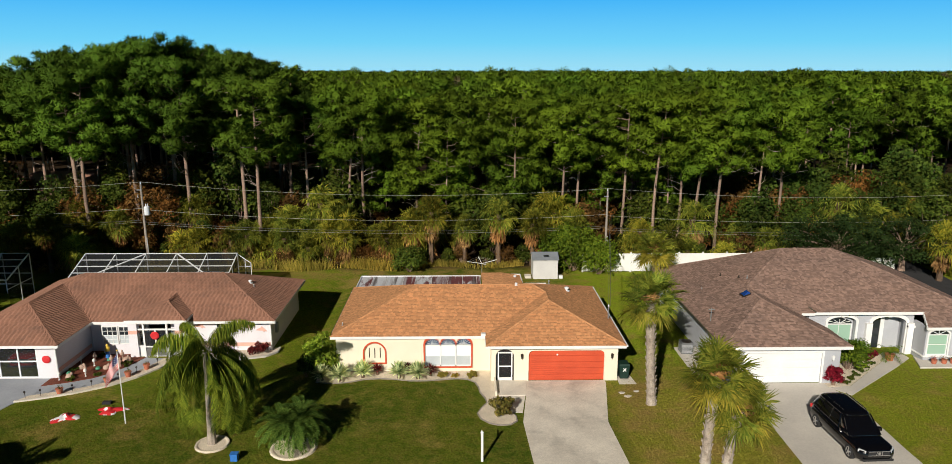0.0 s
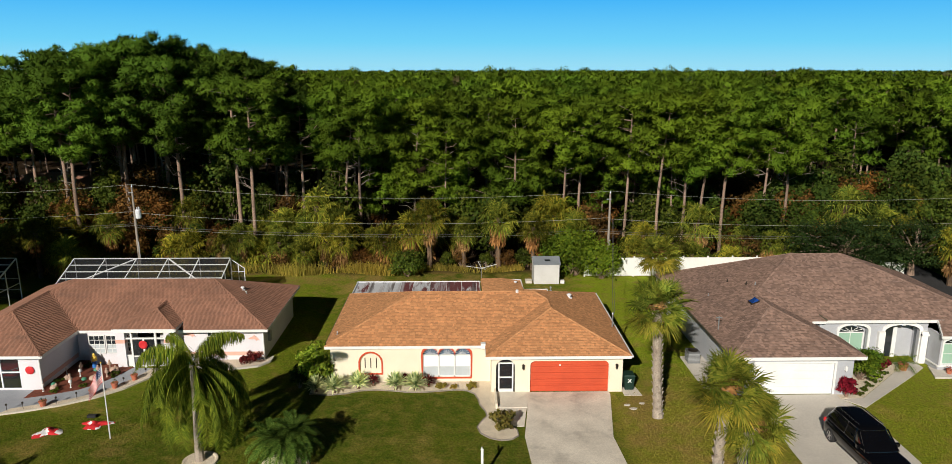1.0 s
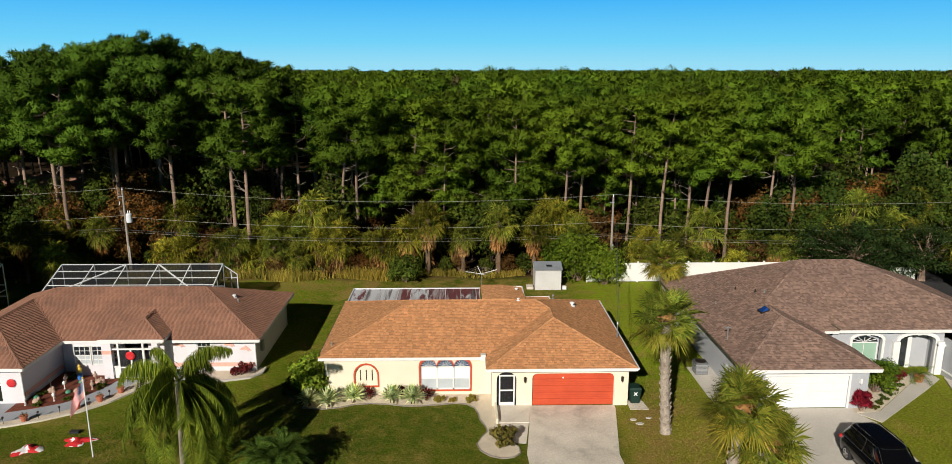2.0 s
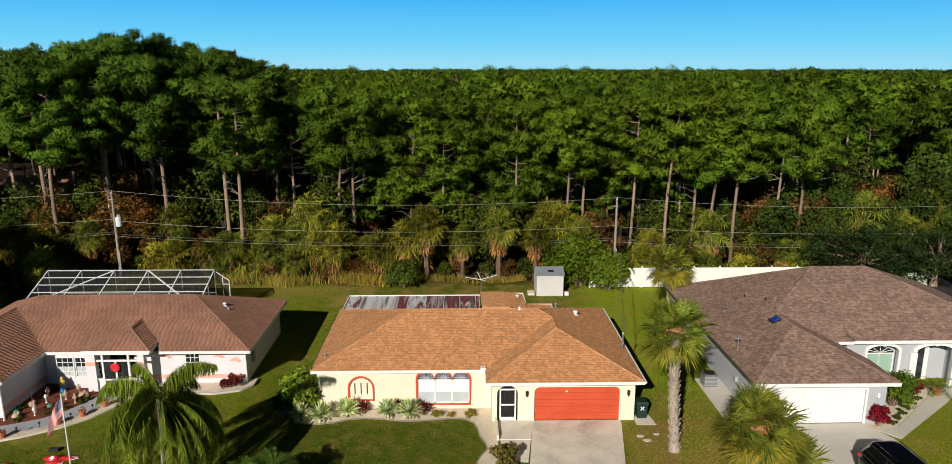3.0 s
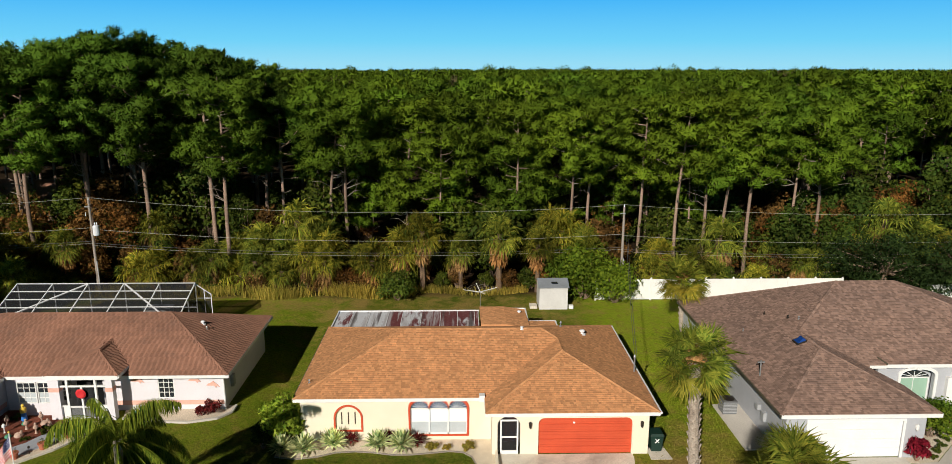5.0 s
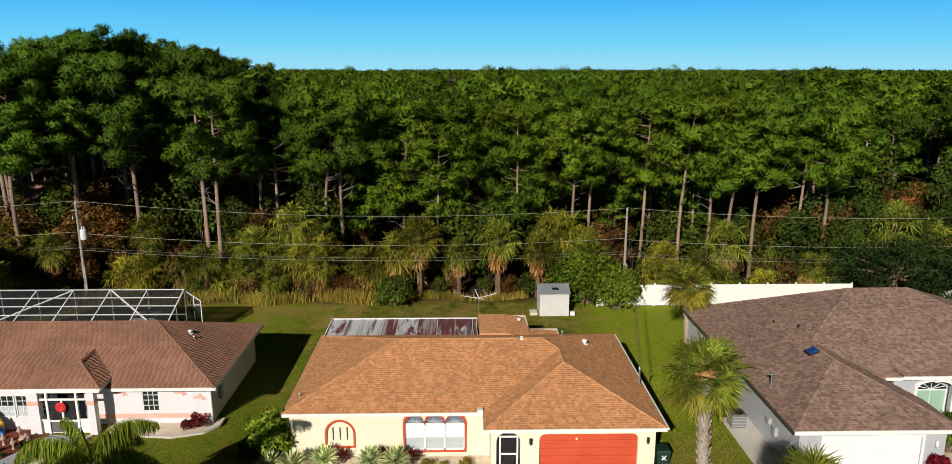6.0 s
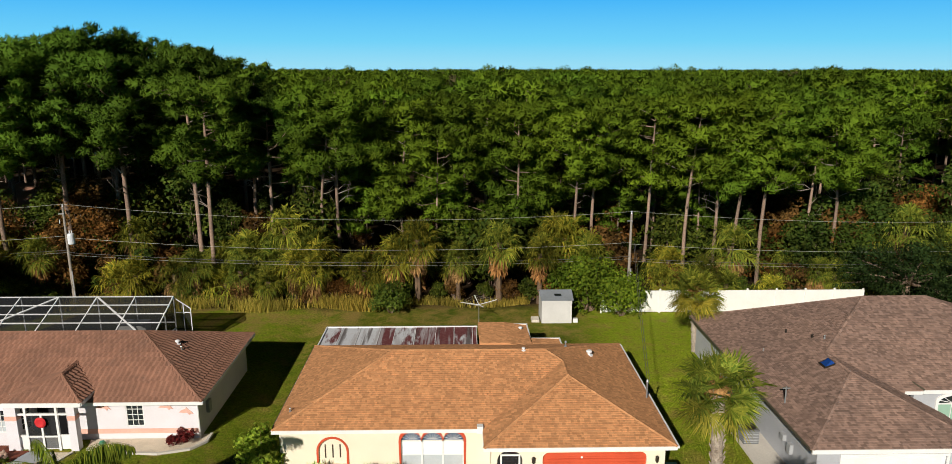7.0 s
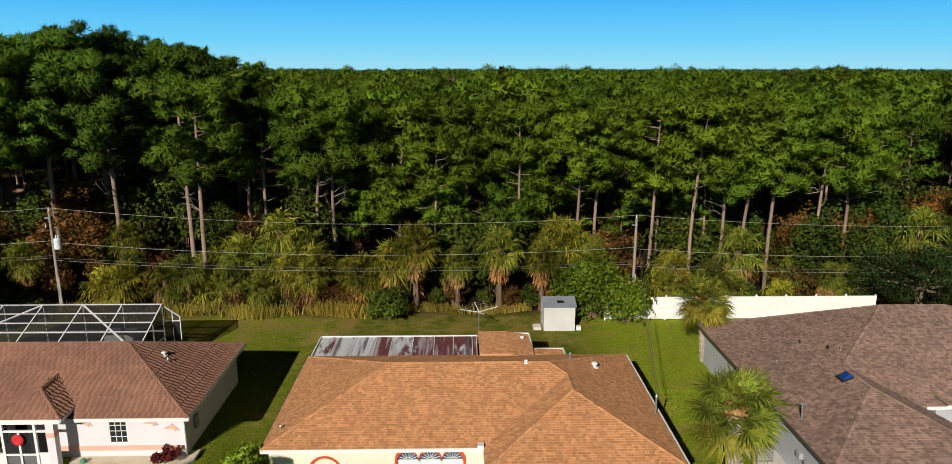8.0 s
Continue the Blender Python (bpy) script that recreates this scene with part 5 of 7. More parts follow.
    # rear extension under shingles
    A, B, C, D = (-2.65, 11.4, 2.95), (-0.9, 11.4, 2.95), (-0.9, 15.8, 2.66), (-2.65, 15.8, 2.66)
    s = Shape()
    rng = random.Random(3)
    s.solid([(x, y, z - 0.16) for x, y, z in (A, B, C, D)], [A, B, C, D])
    q = [B, (0.62, 11.4, 2.6), (0.62, 15.8, 2.44), C]
    s.solid([(x, y, z - 0.16) for x, y, z in q], q)
    q2 = [(0.62, 12.0, 2.62), (2.5, 12.0, 2.56), (2.5, 13.25, 2.44), (0.62, 13.25, 2.5)]
    s.solid([(x, y, z - 0.14) for x, y, z in q2], q2)
    ext = s.done("rear_extension_roof", M_SHINGLE_TAN, h)
    k = Shape()
    for quad in ((C, D, A, B), ((0.62, 15.8, 2.44), C, B, (0.62, 11.4, 2.6)), (q2[2], q2[3], q2[0], q2[1])):
        roof_plane(k, quad, 0.155, 0.19, 0.025, rng)
    k.done("shingles", M_SHINGLE_TAN, ext)["kind"] = "stuff"
    t = Shape()
    t.beam((0.66, 13.2, 2.45), (0.66, 15.85, 2.45), 0.09, 0.2)
    t.beam((0.66, 13.3, 2.42), (2.55, 13.3, 2.42), 0.09, 0.18)
    t.beam((2.55, 13.3, 2.45), (2.55, 12.1, 2.45), 0.09, 0.18)
    t.beam((-2.6, 15.85, 2.5), (0.66, 15.85, 2.45), 0.08, 0.18)
    t.done("extension_fascia", M_WHITE, h)
    w = Shape()
    w.box(-2.4, 11.9, 0, 0.4, 15.5, 2.3)
    w.box(0.4, 11.9, 0, 2.2, 13.0, 2.3)
    w.done("extension_wall", M_CREAM, h)
    roof_vent(h, 0.15, 14.7, 2.52, 0.12, 0.24)
    # flat metal roof of the screened room
    sc = Shape().box(-12.75, 12.22, 2.36, -2.72, 15.55, 2.44).done("screen_room_roof", M_STEEL, h, "flat metal porch roof stained with rust")
    x = -12.7
    rngp = random.Random(8)
    while x < -2.9:
        x1 = min(x + rngp.choice((1.0, 1.2, 1.35)), -2.78)
        Shape().box(x + 0.02, 12.3, 2.445, x1 - 0.02, 15.48, 2.46 + rngp.random() * 0.008).done("panel", M_RUST, sc)
        Shape().box(x1 - 0.02, 12.25, 2.45, x1 + 0.02, 15.52, 2.49).done("seam", M_ALU, sc)
        x = x1
    Shape().box(-12.8, 15.5, 2.34, -2.7, 15.6, 2.52).done("edge_gutter", M_ALU, sc)
    Shape().box(-12.82, 12.25, 2.34, -12.74, 15.55, 2.52).done("edge_gutter", M_ALU, sc)
    for px in (-12.6, -10.2, -7.7, -5.2, -2.9):
        Shape().box(px - 0.04, 15.42, 0, px + 0.04, 15.5, 2.36).done("post", M_ALU, sc)


def white_details():
    h = white_house
    # garage opening closed by an insect screen
    s = Shape()
    for x in (-36.7, -34.25, -33.0, -31.8):
        s.box(x - 0.045, 0.93, 0.05, x + 0.045, 1.01, 2.2)
    for z in (0.08, 1.18, 2.15):
        s.box(-36.7, 0.935, z - 0.045, -31.8, 1.005, z + 0.045)
    g = s.done("garage_screen", M_ALU, h, "white-framed insect screen across the open garage")
    for a, b in ((-36.7, -34.25), (-34.25, -33.0), (-33.0, -31.8)):
        for c, d in ((0.12, 1.14), (1.22, 2.11)):
            Shape().box(a + 0.045, 0.965, c, b - 0.045, 0.97, d).done("screen", M_SCREEN, g)
    # bay with three windows
    b = Shape()
    ring = [(-29.75, 5.4), (-29.45, 4.75), (-27.15, 4.75), (-26.7, 5.4)]
    b.slab(ring, 0.0, 2.36)
    b.done("bay", M_WHITEWALL, h)
    for a in (-29.4, -28.25):
        pane_window(h, a, a + 1.08, 0.85, 2.15, 4.70, 3, 4, M_GLASS, blind=M_BLIND_GREY)
    wdw = pane_window(h, -0.32, 0.32, 0.85, 2.15, 0, 2, 4, M_GLASS)
    wdw.matrix_basis = Matrix.Translation((0, 0, 0))
    move = pose(-26.88, 5.04, 0, 0, 0, 55) @ Matrix.Translation((0, -0.04, 0))
    wdw.matrix_parent_inverse = wdw.matrix_parent_inverse @ move
    pane_window(h, -21.72, -20.78, 0.75, 2.1, 5.44, 3, 4, M_GLASS)
    # screened porch on white posts
    s = Shape()
    for x in (-27.0, -26.35, -24.75, -23.85):
        s.box(x - 0.06, 4.28, 0, x + 0.06, 4.40, 2.7)
    s.box(-27.0, 4.29, 2.0, -23.85, 4.39, 2.1)
    s.box(-27.0, 4.29, 0.8, -26.35, 4.39, 0.88)
    s.box(-24.75, 4.29, 0.8, -23.85, 4.39, 0.88)
    p = s.done("porch_frame", M_WHITE, h, "white screened entry porch")
    Shape().box(-27.35, 4.2, 0, -26.75, 4.6, 2.7).done("column", M_WHITEWALL, p)
    Shape().box(-24.15, 4.2, 0, -23.75, 4.6, 2.7).done("column", M_WHITEWALL, p)
    Shape().box(-27.36, 4.19, 1.75, -26.74, 4.61, 2.0).done("column_band", M_PINK, p)
    Shape().box(-24.16, 4.19, 1.75, -23.74, 4.61, 2.0).done("column_band", M_PINK, p)
    for a, c in ((-26.29, -25.6), (-25.5, -24.81)):
        Shape().box(a, 4.335, 0.1, c, 4.34, 2.0).done("screen", M_SCREEN, p)
    for a, c in ((-26.95, -26.4), (-24.7, -24.2), (-26.29, -24.81)):
        Shape().box(a, 4.345, 0.05, c, 4.365, 0.78).done("kick_panel", M_WHITE, p)
    Shape().box(-25.6, 4.28, 0, -25.5, 4.4, 2.0).done("door_stile", M_WHITE, p)
    Shape().box(-26.29, 4.29, 0.75, -24.81, 4.39, 0.83).done("door_rail", M_WHITE, p)
    Shape().box(-27.4, 4.16, 2.5, -23.4, 4.3, 2.66).done("porch_beam", M_WHITE, h)
    # near-black panel; its colour stands in for the unlit entry behind the screens
    Shape().box(-26.9, 5.9, 0, -24.7, 6.0, 2.4).done("entry_back", M_DARK, h)
    # pink relief motifs
    for x, z in ((-22.9, 1.85), (-19.6, 1.85), (-18.55, 1.55)):
        m = Shape()
        pts = [(-0.36, 0.0), (-0.2, 0.13), (0.0, 0.2), (0.05, 0.3), (0.14, 0.19), (0.3, 0.06), (0.42, -0.1), (0.26, -0.05), (0.2, -0.16), (0.1, -0.02), (-0.15, -0.02)]
        m.solid([(x + a, 5.36, z + c) for a, c in pts], [(x + a, 5.4, z + c) for a, c in pts])
        m.done("wall_relief", M_PINK, h, "pink plaster relief on the wall")
    # downspouts, meter box, vents
    Shape().tube([(-17.86, 5.3, 2.3), (-17.86, 5.32, 0.1)], 0.05, 6).done("downspout", M_WHITE, h)
    Shape().tube([(-30.5, 0.82, 2.3), (-30.5, 0.84, 0.15), (-30.3, 0.6, 0.08)], 0.05, 6).done("downspout", M_WHITE, h)
    Shape().box(-17.9, 6.6, 0.9, -17.72, 7.0, 1.6).done("meter_box", M_GREYPLASTIC, h)
    roof_vent(h, -20.4, 9.7, 3.72, 0.12, 0.25)
    roof_vent(h, -20.0, 9.2, 3.55, 0.06, 0.25, M_STEEL)
    Shape().lathe([(0.001, 0), (0.25, 0), (0.27, 0.05), (0.17, 0.09), (0.001, 0.1)], 0, 0, 14).done("round_ornament", M_CLOTHRED, h, "red round ornament on the wall").matrix_basis = Matrix.Identity(4)
    o = bpy.data.objects["round_ornament"]
    o.matrix_parent_inverse = o.matrix_parent_inverse @ pose(-31.15, 0.88, 1.35, 90, 0, 0)
    Shape().lathe([(0.06, 0), (0.24, 0.02), (0.30, 0.07), (0.22, 0.13), (0.06, 0.1)], 0, 0, 11).done("wreath", M_CLOTHRED, h, "red wreath on the porch screen")
    o = bpy.data.objects["wreath"]
    o.matrix_parent_inverse = o.matrix_parent_inverse @ pose(-25.55, 4.25, 1.65, 90, 0, 0)


def grey_details():
    h = grey_house
    d = sectional_door(h, 13.78, 18.7, 2.1, -0.56, M_WHITE, 4, 1, label="plain white garage door")
    s = Shape()
    casing(s, opening(1.2, 6.08, 0, 2.1), (12.6, -0.65), (19.85, -0.65), 0.12, 0.04, closed=False)
    s.done("garage_surround", M_WHITE, h)
    sign = thing("house_number_sign", 16.2, -0.66, 2.3, "small dark house number bars over the garage", "sign")
    for k in range(3):
        Shape().box(16.0 + k * 0.17, -0.68, 2.26, 16.1 + k * 0.17, -0.655, 2.42).done("digit_bar", M_BRONZE, sign)
    wall_lantern(h, 19.35, -0.65, 1.75, M_WHITE, "white wall lantern")
    # entry wall: arched window bay and arched porch
    p, q = (20.05, 4.2), (27.5, 4.2)
    a1, a2 = opening(1.35, 3.35, 0.3, 2.75, rise=0.4), opening(4.5, 6.9, 0, 2.75, rise=0.45)
    s = Shape()
    casing(s, a1, p, q, 0.16, 0.07, closed=False)
    s.done("arch_trim", M_WHITE, h)
    s = Shape()
    casing(s, a2, p, q, 0.2, 0.08, closed=False)
    s.done("arch_trim", M_WHITE, h)
    for x in (22.4, 25.75):
        Shape().box(x - 0.12, 4.08, 2.72, x + 0.12, 4.2, 3.02).done("keystone", M_WHITE, h)
    s = Shape()
    s.box(20.1, 5.3, 0, 27.4, 5.45, 3.0)
    s.box(24.0, 4.45, 0, 24.1, 5.3, 3.0)
    s.box(27.2, 4.45, 0, 27.3, 5.3, 3.0)
    s.box(20.1, 4.45, 2.9, 27.4, 5.4, 3.0)
    s.done("recess_wall", M_GREY, h)
    Shape().box(20.9, 4.64, 0, 23.9, 4.74, 2.9).done("window_recess_wall", M_GREY, h)
    pane_window(h, 21.5, 23.35, 0.55, 2.1, 4.57, 2, 1, M_GREENGLASS, 0.07)
    fan = Shape()
    pts = arc(22.42, 2.12, 0.9, 0.36, 0, 180, 12)
    fan.solid([(a, 4.55, c) for a, c in pts], [(a, 4.63, c) for a, c in pts])
    fl_ = fan.done("fan_light", M_GLASS, h)
    for ang in (30, 60, 90, 120, 150):
        c, e = math.cos(radians(ang)), math.sin(radians(ang))
        Shape().beam((22.42, 4.53, 2.13), (22.42 + 0.86 * c, 4.53, 2.12 + 0.34 * e), 0.03, 0.03).done("fan_bar", M_WHITE, fl_)
    dr = Shape().box(25.1, 5.2, 0.05, 25.75, 5.28, 2.45).done("front_door", M_GLASS, h, "dark glazed front door")
    for x0, x1, z0, z1 in ((25.0, 25.1, 0, 2.45), (25.75, 26.02, 0, 2.45), (25.0, 26.02, 2.45, 2.55)):
        Shape().box(x0, 5.15, z0, x1, 5.3, z1).done("door_frame", M_WHITE, dr)
    for x in (24.28, 27.22):
        Shape().box(x - 0.22, 3.95, 0, x + 0.22, 4.3, 2.3).done("pillar", M_WHITE, h)
    Shape().box(27.0, 3.9, 2.0, 27.6, 4.35, 2.12).done("pillar_capital", M_WHITE, h)
    Shape().box(20.05, 4.13, 0.32, 24.0, 4.2, 0.42).done("base_band", M_WHITE, h)
    Shape().box(27.45, 2.63, 0.32, 32.8, 2.7, 0.42).done("base_band", M_WHITE, h)
    Shape().box(27.43, 2.7, 0.32, 27.5, 4.2, 0.42).done("base_band", M_WHITE, h)
    a3 = opening(0.2, 1.6, 0.45, 2.3, rise=0.35)
    s = Shape()
    casing(s, a3, (27.5, 2.7), (32.8, 2.7), 0.1, 0.05)
    s.done("window_surround", M_WHITE, h)
    pane_window(h, 27.7, 29.1, 0.45, 1.95, 2.78, 1, 2, M_GREENGLASS, 0.06)
    fan = Shape()
    pts = arc(28.4, 1.95, 0.7, 0.35, 0, 180, 12)
    fan.solid([(a, 2.76, c) for a, c in pts], [(a, 2.82, c) for a, c in pts])
    fl_ = fan.done("fan_light", M_GLASS, h)
    for ang in (45, 90, 135):
        c, e = math.cos(radians(ang)), math.sin(radians(ang))
        Shape().beam((28.4, 2.74, 1.96), (28.4 + 0.66 * c, 2.74, 1.95 + 0.33 * e), 0.03, 0.03).done("fan_bar", M_WHITE, fl_)
    # roof: skylight, vents, antenna mast
    sky_ = Shape()
    base = [(15.58, 5.0, 0), (16.12, 5.0, 0), (16.12, 5.68, 0), (15.58, 5.68, 0)]
    z = lambda x: 2.6 + 0.395 * (x - 12.2)
    ring = lambda g_, lift: [(x + (0.05 if i in (0, 3) else -0.05) * g_, y + (0.05 if i < 2 else -0.05) * g_, z(x) + lift) for i, (x, y, _) in enumerate(base)]
    sky_.solid(ring(0, 0.0), ring(0, 0.09))
    sl = sky_.done("skylight", M_BRONZE, h, "blue-domed skylight on the roof")
    dome = Shape()
    dome.solid(ring(0.4, 0.09), ring(3, 0.19))
    dome.done("dome", M_SKYLIGHT, sl)
    for x, y, r in ((14.0, 9.0, 0.035), (15.8, 10.2, 0.045), (17.0, 8.0, 0.04), (16.6, 8.6, 0.05)):
        roof_vent(h, x, y, z(x), r, 0.16, M_BRONZE if r > 0.042 else M_STEEL)
    m = Shape().tube([(12.78, 3.3, 2.6), (12.78, 3.3, 3.75)], 0.04, 8).done("antenna_mast", M_STEEL, h)
    Shape().beam((12.58, 3.3, 3.65), (12.98, 3.3, 3.65), 0.06, 0.06).done("crossarm", M_STEEL, m)
    # side wall: cooling unit, meter boxes
    ac_grey = plain("dark_grey_enamel", (0.13, 0.135, 0.14), 0.5)
    ac = thing("air_conditioner", 11.6, 4.6, 0, "grey outdoor cooling unit on a concrete slab", "air conditioner")
    Shape().box(11.2, 4.1, 0.06, 12.0, 4.9, 0.86).done("cabinet", ac_grey, ac)
    for k in range(7):
        Shape().box(11.19, 4.09, 0.16 + 0.09 * k, 12.01, 4.91, 0.19 + 0.09 * k).done("louvre", M_GREYPLASTIC, ac)
    Shape().lathe([(0.34, 0.86), (0.36, 0.9), (0.1, 0.93), (0.01, 0.93)], 11.6, 4.5, 14).done("fan_guard", M_BRONZE, ac)
    for y, zz, hh in ((1.6, 0.9, 0.5), (2.4, 1.2, 0.3)):
        Shape().box(12.42, y, zz, 12.6, y + 0.35, zz + hh).done("meter_box", M_GREYPLASTIC, h)
    paving("side_slab", [(11.0, 0.2), (12.6, 0.2), (12.6, 5.4), (11.0, 5.4)], 0.05, M_CONCRETE_W, "pale concrete slab beside the wall", "slab")


cream_details()
white_details()
grey_details()


# ---- paths and beds ----
def edging(points, w, h, mat, name, label, category="edging"):
    s = Shape()
    for p, q in zip(points, points[1:]):
        s.beam((*p, h / 2), (*q, h / 2), w, h)
    return tagged(s.done(name, mat), label, category, kind="structure")


def ring_points(cx, cy, r, a0=0, a1=360, n=24):
    return [(cx + r * math.cos(radians(a0 + (a1 - a0) * k / n)), cy + r * math.sin(radians(a0 + (a1 - a0) * k / n))) for k in range(n + 1)]


front_edge = [(-13.7, 0.0), (-12.6, -0.25), (-11.5, -0.05), (-10.6, 0.35), (-9.6, 0.45), (-8.6, 0.32), (-7.6, 0.08), (-6.6, 0.08), (-5.6, 0.22), (-4.6, 0.38), (-3.9, 0.25), (-3.45, -0.2), (-3.25, -0.9), (-3.15, -1.7), (-2.85, -2.5), (-2.78, -3.1), (-3.1, -3.7), (-3.38, -4.4), (-3.2, -5.1), (-2.7, -5.65), (-2.1, -5.9), (-1.5, -5.8), (-1.12, -5.4), (-1.15, -4.8), (-1.45, -4.2)]
paving("gravel_bed", [(-13.7, 1.6)] + front_edge + [(-2.05, -3.9), (-2.2, -2.2), (-2.2, 0.0), (-2.4, 0.0), (-2.4, 1.6)], 0.04, M_GRAVEL, "pale gravel bed with a curved edge along the house", "flower bed")
edging(front_edge, 0.06, 0.06, M_POLE, "bed_edging", "thin curved brown edging of the gravel bed")
paving("entry_slab", [(-2.2, -2.12), (-0.35, -2.12), (-0.1, 0.0), (-2.2, 0.0)], 0.06, M_CONCRETE, "concrete slab before the front door", "slab")
paving("lower_slab", [(-2.05, -2.14), (-0.38, -2.14), (-0.72, -4.4), (-1.3, -4.3), (-1.9, -3.9)], 0.025, M_CONCRETE, "darker concrete walk beside the planter", "slab")
tagged(Shape().box(-2.24, -2.2, 0, -2.12, -0.1, 0.34).done("low_wall", M_CREAM), "low cream kerb wall beside the entry", "wall", kind="structure")
for x, y, r in ((5.68, -1.86, 0.19), (5.95, -2.35, 0.22), (6.62, -1.67, 0.16)):
    s = Shape()
    s.slab([(x + r * (1 + 0.2 * math.sin(3 * a)) * math.cos(a), y + 0.6 * r * math.sin(a)) for a in (radians(30 * k) for k in range(12))], 0, 0.05)
    tagged(s.done("stepping_stone", M_CONCRETE_W), "pale flat stone lying in the grass", "stone", group="stepping stones")
paving("bin_slab", [(5.8, -0.6), (6.9, -0.6), (6.7, 1.0), (5.8, 1.0)], 0.04, M_CONCRETE, "small concrete pad beside the house", "slab")

path_l = [(-31.0, -1.7), (-29.6, -1.15), (-28.2, -0.55), (-27.0, 0.3), (-26.1, 1.4), (-25.5, 2.6), (-25.0, 4.0)]
path_r = [(-26.3, 4.2), (-26.8, 2.9), (-27.4, 1.7), (-28.3, 0.8), (-29.6, 0.15), (-31.0, -0.35)]
paving("front_path", path_l + path_r, 0.035, M_PATH, "blue-grey painted path to the porch", "path")
border = [(-31.4, -2.5), (-30.0, -2.05), (-28.3, -1.35), (-26.7, -0.35), (-25.5, 0.9), (-24.6, 2.4), (-24.0, 4.0)]
paving("stone_border", path_l + border[::-1], 0.05, M_GRAVEL, "pale stone border along the path", "flower bed")
edging(border, 0.16, 0.10, M_CONCRETE, "border_edging", "pale block edging of the stone border")
paving("mulch_bed", path_r + [(-31.0, 0.8), (-30.6, 0.85), (-30.58, 5.4), (-29.75, 5.4), (-29.45, 4.75), (-27.3, 4.75), (-26.9, 4.2)], 0.06, M_MULCH, "red-brown mulch bed full of garden ornaments", "flower bed")
paving("corner_bed", [(-23.7, 5.35), (-23.4, 4.3), (-21.5, 3.9), (-19.5, 3.75), (-18.0, 4.2), (-17.4, 5.0), (-17.4, 5.8), (-17.9, 5.8), (-17.9, 5.38)], 0.05, M_GRAVEL, "pale gravel bed at the corner of the house", "flower bed")
edging([(-23.4, 4.3), (-21.5, 3.9), (-19.5, 3.75), (-18.0, 4.2), (-17.4, 5.0), (-17.4, 5.8)], 0.14, 0.12, M_CONCRETE_W, "bed_edging", "pale concrete edging of the corner bed")
paving("front_walk", [(18.97, -1.3), (19.85, -2.45), (25.14, 1.72), (26.9, 3.2), (26.9, 4.2), (25.5, 4.2), (24.85, 2.8), (20.45, -1.15), (19.6, -1.25)], 0.035, M_CONCRETE_W, "bright concrete walk to the porch", "path")
paving("planting_bed", [(18.95, -0.7), (18.98, -1.2), (19.6, -1.22), (20.42, -1.12), (24.82, 2.82), (25.4, 4.1), (20.0, 4.1), (20.0, -0.7)], 0.03, M_GRAVEL, "pale gravel bed under the shrubs", "flower bed")
paving("window_bed", [(26.6, 1.5), (33, 1.5), (33, 2.7), (27.5, 2.7), (27.3, 3.4)], 0.1, M_CONCRETE_W, "raised pale bed under the window", "flower bed")


# ---- garden palms ----
def boots(s, spine, r0, r1, n, rng):
    """The criss-cross stubs of old fronds on a palm trunk."""
    for k in range(n):
        w = k / n
        p = spine(w)
        r = r0 + (r1 - r0) * w
        az = k * 2.4
        c, e = math.cos(az), math.sin(az)
        side = Vector((-e, c, 0)) * r * 0.45
        out = Vector((c, e, 0))
        a = p + out * r * 0.8
        tip = p + out * (r * 1.35) + Vector((0, 0, 0.26))
        s.solid([a - side, a + side, a + side * 0.2 + Vector((0, 0, -0.2)), a - side * 0.2 + Vector((0, 0, -0.2))],
                [tip - side * 0.5, tip + side * 0.5, tip + side * 0.3 - out * 0.05, tip - side * 0.3 - out * 0.05])


def garden_palm(x, y, top, seed, r=0.27, fronds=42, stalk=1.15, blade=1.2, label="cabbage palm with a booted grey trunk", yellow=8):
    rng = np.random.default_rng(seed)
    t = thing("palm_tree", x, y, 0, label, "palm")
    base, head = Vector((x, y, 0)), Vector(top)
    spine = lambda w: base.lerp(head, w) + Vector((0, 0.12 * math.sin(math.pi * w), 0))
    s = Shape()
    s.tube([spine(w) for w in (0, 0.05, 0.3, 0.6, 0.9, 1.0)], [r * 1.25, r, r * 0.85, r * 0.85, r * 0.95, r * 0.7], 10)
    boots(s, spine, r * 0.95, r * 0.95, int(16 * head.z), rng)
    s.done("trunk", M_PALMTRUNK, t)
    triangles("crown_fibre", tufts(head + Vector((0, 0, 0.15)), 0.62, 260, 0.34, 0.8, 0.2, rng, 0.25), M_FANDEAD, t)
    meshes = {}
    for k in range(fronds):
        w = k / fronds
        live = k >= yellow
        el = (-50 + 28 * w * fronds / yellow) if not live else -28 + 110 * ((k - yellow) / (fronds - yellow))
        cls = (round(el / 18), k % 2, k >= yellow * 1.3)
        if cls not in meshes:
            o = triangles("frond", stiff_fan(cls[0] * 18, rng, stalk, blade), (M_GARDENFAN if k >= yellow * 1.3 else M_YELLOWFAN) if live else M_YELLOWFAN, t)
            meshes[cls] = o.data
        else:
            o = attach(new("frond", meshes[cls]), t)
        q = 0.88 + 0.24 * rng.random()
        o.matrix_basis = Matrix.Translation(head) @ pose(0, 0, 0, 0, 0, math.degrees(k * 2.4 + rng.normal() * 0.3)) @ pose(0, 0, 0, rng.normal() * 12, rng.normal() * 5, 0) @ Matrix.Diagonal((q, q, q, 1))
    return t


